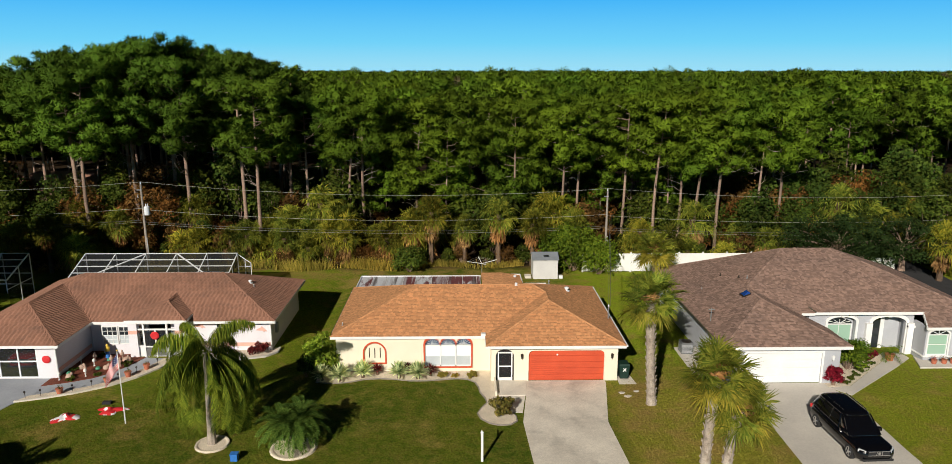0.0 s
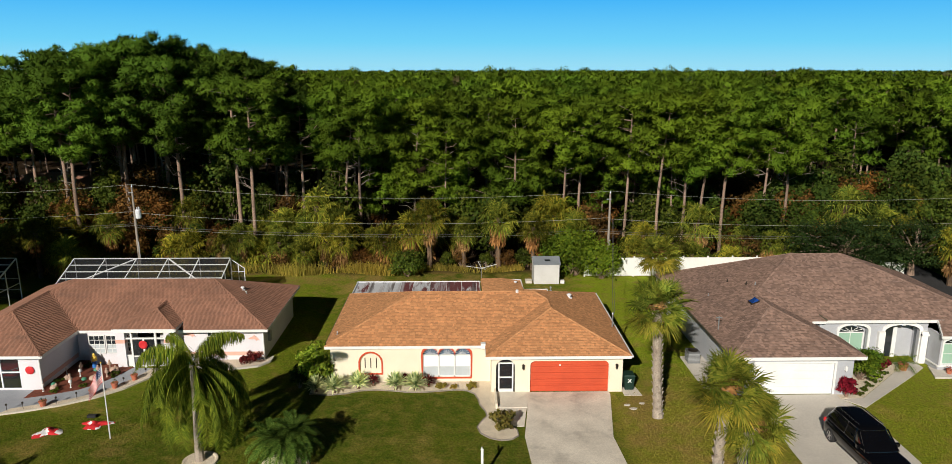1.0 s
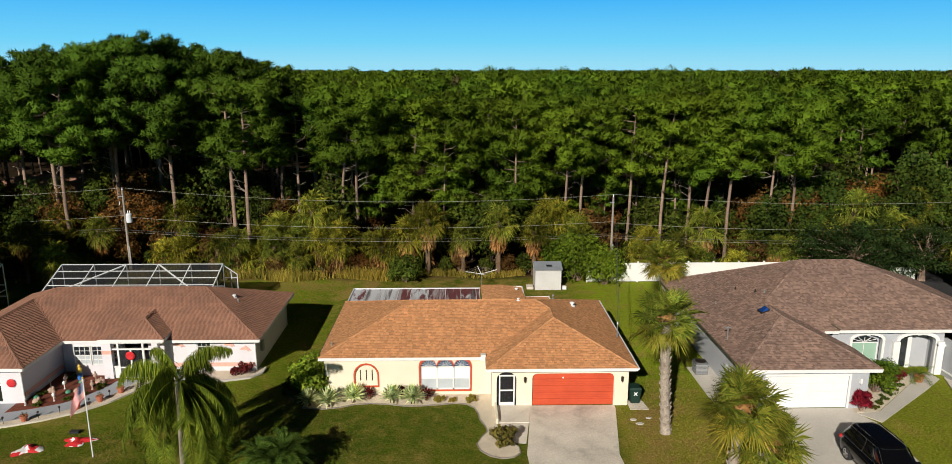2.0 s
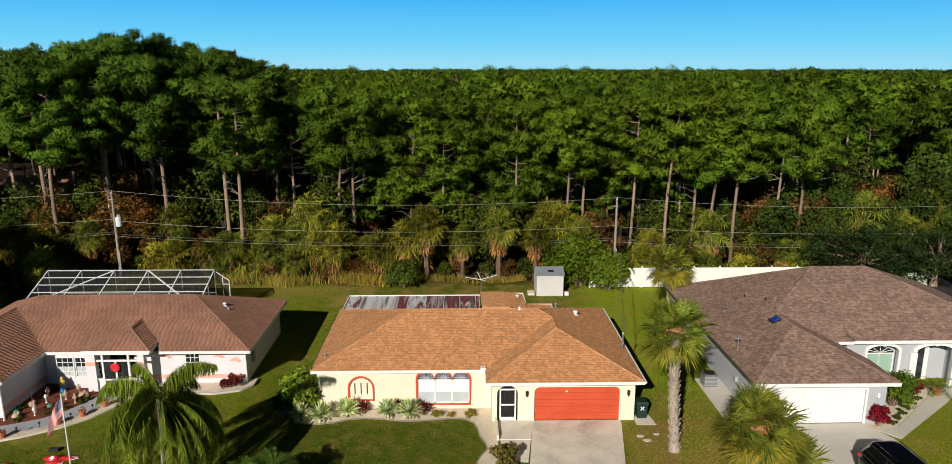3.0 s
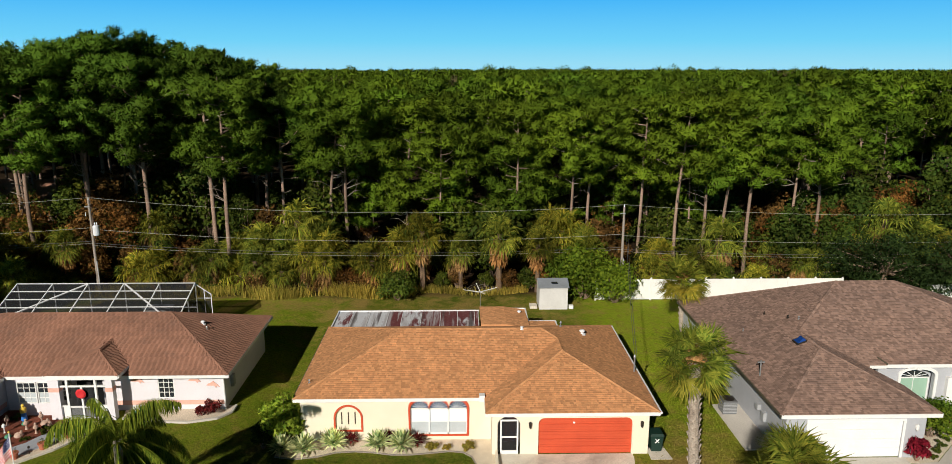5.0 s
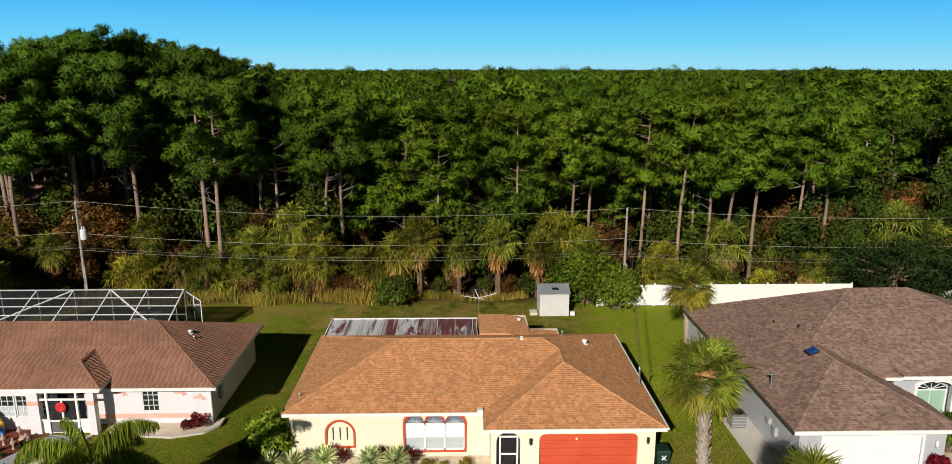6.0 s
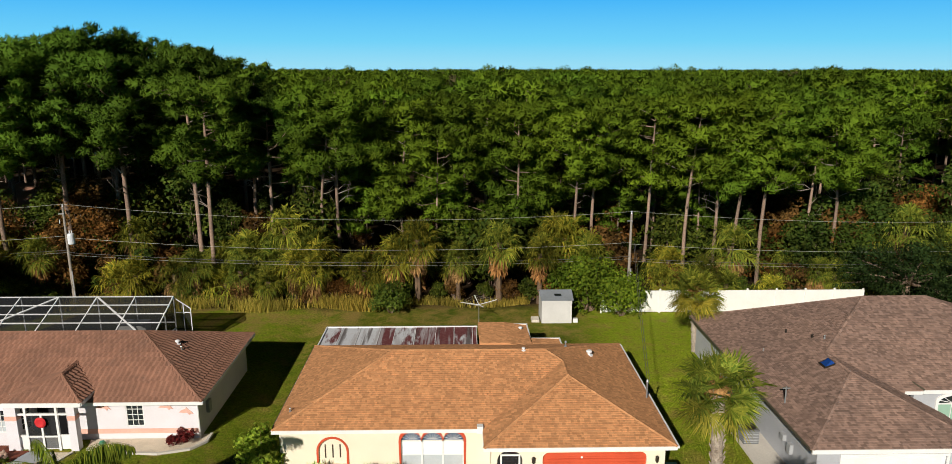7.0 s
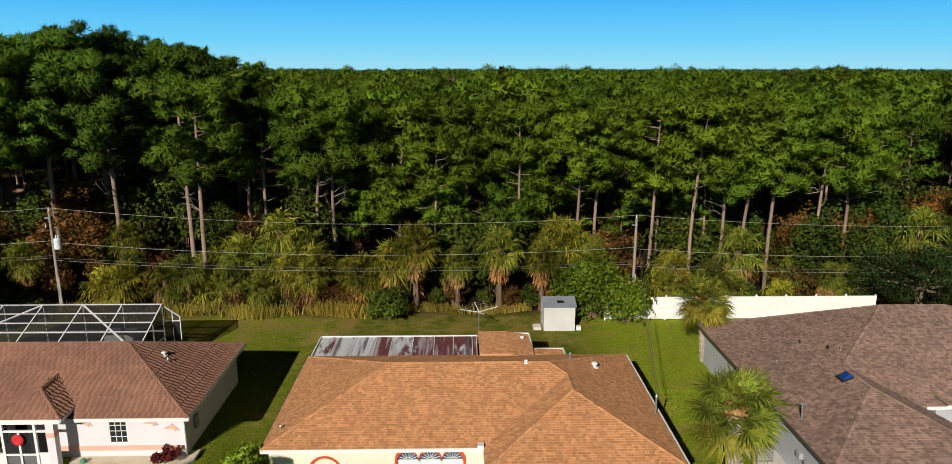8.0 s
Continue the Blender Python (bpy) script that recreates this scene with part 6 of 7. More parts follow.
garden_palm(7.12, -3.35, (6.75, -3.3, 6.7), 81, 0.27, 52, 1.05, 1.1, yellow=7)
garden_palm(8.2, -9.95, (8.5, -9.9, 4.9), 82, 0.25, 56, 1.05, 1.15, label="full cabbage palm with yellowing lower fronds", yellow=9)
garden_palm(9.3, -10.05, (9.85, -9.9, 2.9), 83, 0.24, 44, 1.0, 1.1, label="short cabbage palm leaning beside a taller one", yellow=5)
garden_palm(12.7, 16.9, (12.4, 16.9, 4.4), 84, 0.22, 48, 1.0, 1.2, label="cabbage palm with drooping yellow fronds behind the house", yellow=14)


def feather_frond(elev, length, curl, leaf, n, hang, rng, taper=0.6, wide=0.0, sweep=0.35):
    """A feather leaf along x that arches over; leaflets hang from both sides. Returns triangles."""
    pts, e, p = [], radians(elev), np.zeros(3)
    steps = 14
    for k in range(steps + 1):
        pts.append((p.copy(), e))
        e -= radians(curl) / steps * (0.95 + 0.1 * k / steps)
        p = p + np.array([math.cos(e), 0, math.sin(e)]) * length / steps
    out = []
    for k in range(steps):
        a, b = pts[k][0], pts[k + 1][0]
        w = np.array([0, 0.025 * (1 - k / steps) + 0.006, 0])
        out += [[a - w, a + w, b + w], [a - w, b + w, b - w]]
    for i in range(n):
        s = 0.14 + 0.86 * i / n
        k = min(steps - 1, int(s * steps))
        f = s * steps - k
        c = pts[k][0] * (1 - f) + pts[k + 1][0] * f
        e = pts[k][1]
        fwd = np.array([math.cos(e), 0, math.sin(e)])
        ln = leaf * (math.sin(math.pi * min(1, 0.15 + 0.8 * s)) ** taper) * (0.85 + 0.3 * rng.random())
        for sg in (-1, 1):
            h = hang * (0.3 + 0.7 * abs(math.cos(e)))
            d = fwd * sweep + np.array([0, sg * (1.0 - 0.55 * h), 0.15 - h * (0.7 + 0.3 * rng.random())]) + rng.normal(size=3) * 0.1
            d /= np.linalg.norm(d)
            w = fwd * (wide or 0.008 + 0.02 * leaf)
            mid = c + d * ln * 0.5
            tip = c + d * ln + np.array([0, 0, -0.25 * h * ln])
            out += [[c, mid - w, mid + w], [mid - w, tip, mid + w]]
    return np.array(out)


def feather_palm(name, x, y, heads, fronds, length, leaf, n, hang, mat, label, seed, trunk_r=0.16, spread=(78, -5), curl=130, trunk_mat=None, wide=0.0, end=None, sweep=0.35, lee=1.0):
    rng = np.random.default_rng(seed)
    t = thing(name, x, y, 0, label, "palm")
    for hx, hy, hz in heads:
        Shape().tube([(x + hx * 0.3, y + hy * 0.3, 0), (x + hx * 0.7, y + hy * 0.7, hz * 0.5), (x + hx, y + hy, hz)], [trunk_r * 1.3, trunk_r, trunk_r * 0.85], 9).done("trunk", trunk_mat or M_PALMTRUNK, t)
        for k in range(fronds):
            el = spread[0] + (spread[1] - spread[0]) * (k + 0.5) / fronds
            az = k * 2.4 + rng.normal() * 0.2
            el *= lee if math.cos(az) > 0.5 and el < 84 else 1.0
            o = triangles("frond", feather_frond(el + rng.normal() * 5, length * (0.88 + 0.24 * rng.random()) * (1 - 0.3 * max(0, el) / 90), curl * (0.8 + 0.35 * rng.random()) if end is None else el - end - 80 * max(0, el / 89) ** 3 + rng.normal() * 10, leaf, n, hang, rng, wide=wide, sweep=sweep), mat, t)
            o.matrix_basis = Matrix.Translation((x + hx, y + hy, hz)) @ pose(0, 0, 0, 0, 0, math.degrees(az))
    return t


feather_palm("queen_palm", -17.75, -7.7, [(0.1, 0.1, 5.3)], 36, 4.8, 0.8, 150, 1.55, M_QUEEN, "queen palm with long drooping feather fronds", 91, 0.19, (90, -42), wide=0.024, end=-110, sweep=0.15, lee=0.1)
feather_palm("queen_palm", -30.5, -17.5, [(0.1, 0.1, 3.9)], 15, 4.2, 0.85, 80, 1.1, M_QUEEN, "queen palm whose shadow falls on the lawn", 93, 0.17, (86, 8), wide=0.04, end=-100)
feather_palm("pygmy_date_palm", -13.3, -8.2, [(-0.5, 0.3, 1.35), (0.45, 0.45, 1.5), (0.05, 0.0, 1.25)], 40, 1.75, 0.34, 40, 0.05, M_CYCAD, "clump of dark pygmy date palms in a gravel ring", 92, 0.09, (89, -12), 80, wide=0.024, sweep=1.0)
for x, y, r, mat in ((-17.7, -7.7, 0.8, M_GRAVEL), (-13.25, -8.15, 1.1, M_GRAVEL)):
    tagged(Shape().lathe([(0.02, 0.07), (r * 0.9, 0.05), (r, 0.1), (r * 1.1, 0.1), (r * 1.14, 0.0)][::-1], x, y, 22).done("tree_ring", M_GRAVEL), "round pale gravel ring with edging round a palm", "tree ring", group="tree rings")


# ---- garden plants ----
def sword_plant(x, y, r, seed, mat, name, label, n=70, z=0.25, group="", wide=0.055):
    rng = np.random.default_rng(seed)
    t = thing(name, x, y, 0, label, "plant", group)
    out = []
    for k in range(n):
        az, el = k * 2.4, radians(-5 + 88 * (k / n) ** 0.8 + rng.normal() * 5)
        ln = r * (0.85 + 0.3 * rng.random())
        d = np.array([math.cos(az) * math.cos(el), math.sin(az) * math.cos(el), math.sin(el)])
        side = np.array([-math.sin(az), math.cos(az), 0]) * wide
        b = np.array([0, 0, z])
        mid, tip = b + d * ln * 0.5, b + d * ln + np.array([0, 0, -0.06 * ln])
        out += [[b - side * 0.4, mid - side, mid + side], [b - side * 0.4, mid + side, b + side * 0.4], [mid - side, tip, mid + side]]
    f = triangles("rosette", np.array(out), mat, t)
    f.matrix_basis = Matrix.Translation((x, y, 0))
    Shape().lathe([(0.12, 0.0), (0.1, z + 0.1), (0.02, z + 0.2)], x, y, 8).done("stem", M_WILDTRUNK, t)
    return t


for x, y, r, sd in ((-13.35, 0.25, 0.78, 1), (-12.2, 0.1, 0.92, 2), (-10.75, 0.65, 0.88, 3), (-8.4, 0.5, 0.85, 4), (-7.15, 0.4, 0.92, 5)):
    sword_plant(x, y, r, 100 + sd, M_STRIPED, "variegated_agave", "large pale-striped agave rosette in the gravel", 120, 0.42, "agaves along the house", 0.078)
for x, y, sd in ((-9.85, 1.05, 1), (-6.35, 0.85, 2), (-7.9, 1.15, 3)):
    sword_plant(x, y, 0.55, 120 + sd, M_DARKRED, "bromeliad", "dark red-brown spiky plant behind the agaves", 40, 0.35, "red spiky plants")


def place(o, x, y, scale=1.0, turn=0.0):
    return settle(o, x, y, scale, turn)


ball = shrub(0.8, 0.55, 131, M_GRASS, "low_shrub", "low rounded olive-green shrub in the gravel", clumps=9, blades=60, size=0.12, group="low shrubs under the window")
for x, y, k in ((-5.55, 0.62, 0.85), (-4.75, 0.62, 0.6), (-3.6, 0.62, 0.9)):
    place(ball, x, y, k, x * 40)
place(shrub(1.6, 1.15, 132, leafy("olive_yellow_leaves", (0.10, 0.12, 0.025), (0.30, 0.26, 0.07), 0.3, 0.1), "planter_bush", "olive-yellow bush in the round gravel bed", clumps=12, blades=60, size=0.17), -1.95, -4.4)
place(shrub(2.1, 3.0, 133, leafy("glossy_yellow_green_leaves", (0.11, 0.22, 0.018), (0.34, 0.44, 0.05), 0.35, 0.05), "tall_bush", "tall glossy green bush at the corner of the house", clumps=22, blades=90, size=0.2), -13.6, 1.6)
place(shrub(1.4, 2.2, 134, M_BROAD, "corner_bush", "dark green bush beside the tall bush", clumps=12, blades=80, size=0.18), -14.5, 0.9, 0.8)
place(shrub(1.4, 0.95, 135, M_DARKRED, "croton", "dark red-brown shrub at the corner of the house", clumps=10, blades=60, size=0.15), -18.7, 4.7)
place(shrub(1.15, 1.9, 136, M_TI, "cordyline", "crimson ti plant beside the garage", clumps=16, blades=46, size=0.42, slim=0.22), 19.4, -1.0, 0.82)
hedge_a = shrub(2.2, 2.1, 137, M_BRIGHT, "hedge_bush", "bright green bush before the window", clumps=22, blades=85, size=0.18, group="bushes before the porch")
place(hedge_a, 21.6, 1.5)
place(hedge_a, 22.6, 2.6, 0.85, 130)
place(shrub(1.2, 0.9, 138, M_REDLEAF, "croton", "red-leaved shrub among green bushes", clumps=9, blades=60, size=0.15), 23.9, 3.1)
low2 = shrub(0.6, 0.4, 139, M_BROAD, "low_shrub", "small low shrub along the walk", clumps=6, blades=45, size=0.1, group="small shrubs along the walk")
for k in range(6):
    place(low2, 20.3 + 0.66 * k, -0.8 + 0.6 * k, 0.9, k * 70)
pot = thing("potted_palm", 25.3, 2.9, 0, "leafy palm in a round pot by the porch", "potted plant")
Shape().lathe([(0.22, 0.03), (0.3, 0.42), (0.34, 0.5), (0.3, 0.5)], 25.3, 2.9, 14).done("pot", M_TERRACOTTA, pot)
o = triangles("foliage", np.concatenate([turned(feather_frond(75 - 6 * k, 1.1, 80, 0.28, 22, 0.3, rngn), k * 2.4) for k in range(14)]), M_BRIGHT, pot)
o.matrix_basis = Matrix.Translation((25.3, 2.9, 0.5))
for x, m in ((27.9, M_REDLEAF), (28.6, M_TERRACOTTA), (29.2, M_BROAD)):
    p = thing("flower_pot", x, 2.1, 0, "small pot with flowers under the window", "flower pot", "pots under the window")
    Shape().lathe([(0.14, 0.1), (0.19, 0.36), (0.21, 0.4), (0.17, 0.4)], x, 2.1, 12).done("pot", M_TERRACOTTA, p)
    triangles("foliage", tufts((x, 2.1, 0.5), 0.26, 60, 0.12, rng=rngn), m if m is not M_TERRACOTTA else M_RUSTLEAF, p)
# bushes at the back of the lawn
place(shrub(3.0, 2.9, 141, M_BROAD, "round_bush", "round green bush at the back of the lawn", clumps=26, blades=90, size=0.2), -9.5, 25.4)
back = shrub(4.4, 5.0, 142, M_BRIGHT, "leafy_bush", "large glossy green bush behind the shed", clumps=34, blades=110, size=0.26, group="bushes behind the shed")
place(back, 6.7, 25.6)
place(back, 9.1, 24.4, 0.8, 90)
place(back, 5.2, 28.0, 0.85, 200)
def oak_tree(x, y, spread, seed, label):
    t = thing("oak_tree", x, y, 0, label, "tree")
    s = Shape()
    s.tube([(x, y, 0), (x - 0.1, y + 0.1, 1.6), (x + 0.1, y, 3.2)], [0.35, 0.28, 0.2], 8)
    crown = []
    ro = np.random.default_rng(seed)
    for k in range(80):
        az, rr = k * 2.4, spread * math.sqrt((k + 0.5) / 80)
        c = np.array([x + rr * math.cos(az), y + 0.3 + 0.8 * rr * math.sin(az), 1.1 + (4.6 - 2.8 * (rr / spread) ** 2) * ro.random() + 0.3])
        crown.append(tufts(c, 1.1, 150, 0.22, 0.7, 0.5, ro, 0.45))
        if k % 4 == 0:
            s.tube([(x, y, 2.2), tuple(0.5 * (c + np.array([x, y, 2.6]))), tuple(c)], [0.14, 0.08, 0.03], 5)
    s.done("trunk", M_BARK, t)
    triangles("crown", np.concatenate(crown), M_OAK, t)


oak_tree(33.0, 25.5, 5.4, 143, "broad dark oak behind the white fence")
oak_tree(39.5, 25.0, 5.6, 144, "dark oak shading the side street")
oak_tree(46.5, 22.0, 5.6, 145, "dark oak beyond the side street")


# ---- sheds, fences, lines ----
def garden_shed():
    t = thing("garden_shed", 3.7, 23.8, 0, "small pale plastic shed with a grey roof", "shed")
    x0, x1, y0, y1, zt = 2.5, 4.85, 22.7, 24.9, 1.95
    s = Shape()
    s.box(x0, y0, 0, x1, y1, zt)
    s.solid([(x0, y0, zt), (x0, y1, zt), (x0, (y0 + y1) / 2, zt + 0.35)], [(x1, y0, zt), (x1, y1, zt), (x1, (y0 + y1) / 2, zt + 0.35)])
    s.done("wall", M_SHEDWALL, t)
    for k in range(1, 6):
        Shape().box(x0 + k * 0.39 - 0.012, y0 - 0.012, 0.05, x0 + k * 0.39 + 0.012, y0 - 0.001, zt - 0.03).done("wall_rib", M_SHEDWALL, t)
    r = Shape()
    ym, e = (y0 + y1) / 2, 0.1
    for sg, yy in ((-1, y0 - e), (1, y1 + e)):
        a = [(x0 - e, yy, zt - 0.02), (x1 + e, yy, zt - 0.02), (x1 + e, ym, zt + 0.46), (x0 - e, ym, zt + 0.46)]
        r.solid([(p[0], p[1], p[2] - 0.05) for p in a], a)
    rf_ = r.done("roof", M_SHEDROOF, t)
    Shape().beam((3.5, 23.1, 2.2), (4.0, 23.1, 2.2), 0.42, 0.05).done("skylight_pane", M_GLASS, rf_)
    Shape().box(x0 + 0.03, y0 - 0.04, zt - 0.1, x1 - 0.03, y0 - 0.002, zt - 0.02).done("eave_trim", M_WHITE, t)
    tagged(Shape().box(1.75, 22.9, 0, 2.35, 23.7, 0.22).done("block_pile", M_CONCRETE), "low pile of grey blocks beside the shed", "blocks")
    tagged(Shape().box(5.0, 22.8, 0, 5.35, 23.1, 0.3).done("bucket", M_WHITE), "white bucket beside the shed", "bucket")


garden_shed()


def clothes_dryer(x, y):
    t = thing("clothes_dryer", x, y, 0, "rotary clothes line with white arms", "clothes line")
    Shape().tube([(x, y, 0), (x, y, 1.6)], 0.025, 8).done("pole", M_STEEL, t)
    ends = []
    for k in range(4):
        a = radians(12 + 90 * k)
        e = (x + 1.45 * math.cos(a), y + 1.45 * math.sin(a), 1.8)
        ends.append(e)
        Shape().tube([(x, y, 1.5), e], 0.028, 6).done("arm", M_ALU, t)
    for f in (0.55, 0.8, 1.0):
        q = [tuple(c0 + f * (c1 - c0) for c0, c1 in zip((x, y, 1.5), e)) for e in ends]
        s = Shape()
        for k in range(4):
            s.tube([q[k], q[(k + 1) % 4]], 0.006, 3)
        s.done("line", M_CABLE, t)


clothes_dryer(-2.4, 22.9)


def white_fence(x0, x1, y, label):
    t = thing("privacy_fence", (x0 + x1) / 2, y, 0, label, "fence")
    n = max(1, round((x1 - x0) / 2.4))
    w = (x1 - x0) / n
    for k in range(n + 1):
        s = Shape().box(x0 + k * w - 0.065, y - 0.065, 0, x0 + k * w + 0.065, y + 0.065, 1.95)
        s.lathe([(0.1, 1.95), (0.1, 1.98), (0.01, 2.05)], x0 + k * w, y, 4)
        s.done("post", M_WHITE, t)
        if k < n:
            a, b = x0 + k * w + 0.065, x0 + (k + 1) * w - 0.065
            s = Shape()
            s.box(a, y - 0.03, 0.08, b, y + 0.03, 0.2)
            s.box(a, y - 0.03, 1.75, b, y + 0.03, 1.88)
            s.box(a, y - 0.016, 0.2, b, y + 0.016, 1.75)
            s.done("panel", M_WHITE, t)
    return t


white_fence(7.6, 29.0, 25.0, "white vinyl privacy fence at the back of the lot")
white_fence(35.2, 37.4, 23.0, "short white vinyl fence under the oak")


def cage(name, x0, x1, y0, y1, z0, z1, bays, label, seed):
    """A screened pool enclosure: sloping screen roof from the eave up to the back wall."""
    t = thing(name, (x0 + x1) / 2, y1, 0, label, "pool enclosure")
    xs = [x0 + (x1 - x0) * k / bays for k in range(bays + 1)]
    for x in xs:
        Shape().beam((x, y0, z0), (x, y1, z1), 0.07, 0.1).done("rafter", M_ALU, t)
        Shape().beam((x, y1, 0), (x, y1, z1), 0.07, 0.07).done("post", M_ALU, t)
    ym, zm = (y0 + y1) / 2, (z0 + z1) / 2
    for a, b in (((x0, y1, z1), (x1, y1, z1)), ((x0, ym, zm), (x1, ym, zm)), ((x0, y0, z0), (x1, y0, z0)), ((x0, y1, 1.9), (x1, y1, 1.9)), ((x0, y1, 0.9), (x1, y1, 0.9)), ((x0, y0 + 0.25 * (y1 - y0), z0 + 0.25 * (z1 - z0)), (x1, y0 + 0.25 * (y1 - y0), z0 + 0.25 * (z1 - z0))), ((x0, y0 + 0.75 * (y1 - y0), z0 + 0.75 * (z1 - z0)), (x1, y0 + 0.75 * (y1 - y0), z0 + 0.75 * (z1 - z0)))):
        Shape().beam(a, b, 0.07, 0.08).done("rail", M_ALU, t)
    for a, b in (((xs[2], y1, z1), (xs[0] + 1.1, y0, z0)), ((xs[3] if bays > 3 else xs[-1], y1, z1), (xs[-1] - 1.2, y0, z0))):
        Shape().beam(a, b, 0.1, 0.1).done("brace", M_ALU, t)
    for a, b in zip(xs, xs[1:]):
        s = Shape()
        s.face([(a, y0, z0 + 0.02), (b, y0, z0 + 0.02), (b, y1, z1 + 0.02), (a, y1, z1 + 0.02)])
        s.done("roof_screen", M_CAGESCREEN, t)
        s = Shape()
        s.face([(a, y1 + 0.02, 0), (b, y1 + 0.02, 0), (b, y1 + 0.02, z1), (a, y1 + 0.02, z1)])
        s.done("wall_screen", M_CAGESCREEN, t)
    for x in (x0, x1):
        s = Shape()
        s.face([(x, y0, 0), (x, y1, 0), (x, y1, z1), (x, y0, z0)])
        s.done("side_screen", M_CAGESCREEN, t)
        Shape().beam((x, ym, 0), (x, ym, zm), 0.07, 0.07).done("post", M_ALU, t)
        Shape().beam((x, y0, 1.5), (x, y1, 1.5), 0.06, 0.06).done("rail", M_ALU, t)
    return t


cage("pool_cage", -37.2, -24.0, 15.0, 18.35, 2.45, 3.8, 5, "white aluminium pool cage with dark screens behind the house", 1)
side = thing("cage_wing", -23.3, 18.5, 0, "lower side bay of the pool cage", "pool enclosure")
for p, q in (((-24.0, 18.4, 3.7), (-22.9, 18.4, 2.9)), ((-22.9, 18.4, 0), (-22.9, 18.4, 2.9)), ((-23.4, 18.4, 0), (-23.4, 18.4, 3.2)), ((-24.0, 18.4, 2.6), (-22.9, 18.4, 2.6))):
    Shape().beam(p, q, 0.05, 0.05).done("bar", M_ALU, side)
s = Shape()
s.face([(-24.0, 18.42, 0), (-22.9, 18.42, 0), (-22.9, 18.42, 2.9), (-24.0, 18.42, 3.7)])
s.done("wing_screen", M_CAGESCREEN, side)
paving("pool_deck", [(-37.2, 14.3), (-24.0, 14.3), (-24.0, 18.4), (-37.2, 18.4)], 0.04, M_CONCRETE, "shaded pool deck under the screens", "deck")
box_ = thing("pool_store", -26.4, 17.3, 0, "pale grey storage cabinet inside the pool cage", "cabinet")
Shape().box(-27.4, 16.9, 0, -25.5, 17.7, 2.3).done("body", M_SHEDWALL, box_)
Shape().box(-27.45, 16.85, 2.3, -25.45, 17.75, 2.36).done("top", M_SHEDROOF, box_)
cage("pool_cage", -52.0, -42.5, 15.5, 19.0, 2.3, 3.7, 4, "neighbouring white pool cage with dark screens", 2)


def utility_pole(x, y, h, transformer=True):
    t = thing("utility_pole", x, y, 0, "wooden utility pole with a grey transformer" if transformer else "wooden utility pole among the trees", "pole", "power line")
    Shape().tube([(x, y, 0), (x, y, h)], [0.14, 0.09], 10).done("pole", M_POLE, t)
    s = Shape()
    s.lathe([(0.05, h), (0.07, h + 0.06), (0.04, h + 0.14), (0.06, h + 0.2), (0.02, h + 0.26)], x, y, 8)
    s.done("insulator", M_PORCELAIN, t)
    Shape().beam((x - 0.35, y - 0.1, h - 0.55), (x + 0.1, y - 0.1, h - 0.55), 0.06, 0.08).done("bracket", M_STEEL, t)
    if transformer:
        c = Shape().lathe([(0.22, h - 3.05), (0.27, h - 3.0), (0.27, h - 2.25), (0.24, h - 2.18), (0.1, h - 2.14), (0.01, h - 2.13)], x + 0.42, y - 0.12, 14).done("transformer", M_PORCELAIN, t, "light grey transformer can")
        for dx in (-0.08, 0.1):
            Shape().lathe([(0.04, h - 2.15), (0.05, h - 2.0), (0.02, h - 1.9)], x + 0.42 + dx, y - 0.12, 6).done("bushing", M_PORCELAIN, c)
        Shape().lathe([(0.03, h - 1.35), (0.04, h - 1.2), (0.02, h - 1.0)], x - 0.32, y - 0.12, 6).done("fuse_cutout", M_PORCELAIN, t)
    Shape().tube([(x + 0.16, y - 0.12, 0.0), (x + 0.13, y - 0.1, 3.2)], 0.05, 6).done("conduit", M_GREYPLASTIC, t)
    return t


PX = (-82.0, -35.7, 10.2, 56.0)
PH = (8.6, 8.55, 7.8, 7.8)
for k, (x, h) in enumerate(zip(PX, PH)):
    utility_pole(x, 27.0, h, k != 2)
for k in range(3):
    for drop, sag, mat, r in ((-0.25, 1.0, M_CABLE, 0.011), (2.5, 0.85, M_CABLE, 0.012), (3.75, 0.7, M_CABLE_DARK, 0.014), (3.95, 0.75, M_CABLE, 0.009)):
        a, b = (PX[k], PH[k] - drop), (PX[k + 1], PH[k + 1] - drop * 0.95)
        pts = []
        for j in range(25):
            w = j / 24
            pts.append((a[0] + (b[0] - a[0]) * w, 26.9, a[1] + (b[1] - a[1]) * w - 4 * sag * w * (1 - w)))
        tagged(Shape().tube(pts, r, 4).done("overhead_cable", mat), "overhead cable sagging between utility poles", "cable", "power line")
for dx in (0.0, 0.12):
    pts = [(5.95 + (10.5 - 5.95) * w + dx, 4.4 + 22.5 * w, 3.6 + 1.6 * w - 4 * 0.5 * w * (1 - w)) for w in (j / 16 for j in range(17))]
    tagged(Shape().tube(pts, 0.014, 4).done("service_drop_cable", M_CABLE_DARK), "service cable from the roof mast to the pole", "cable")


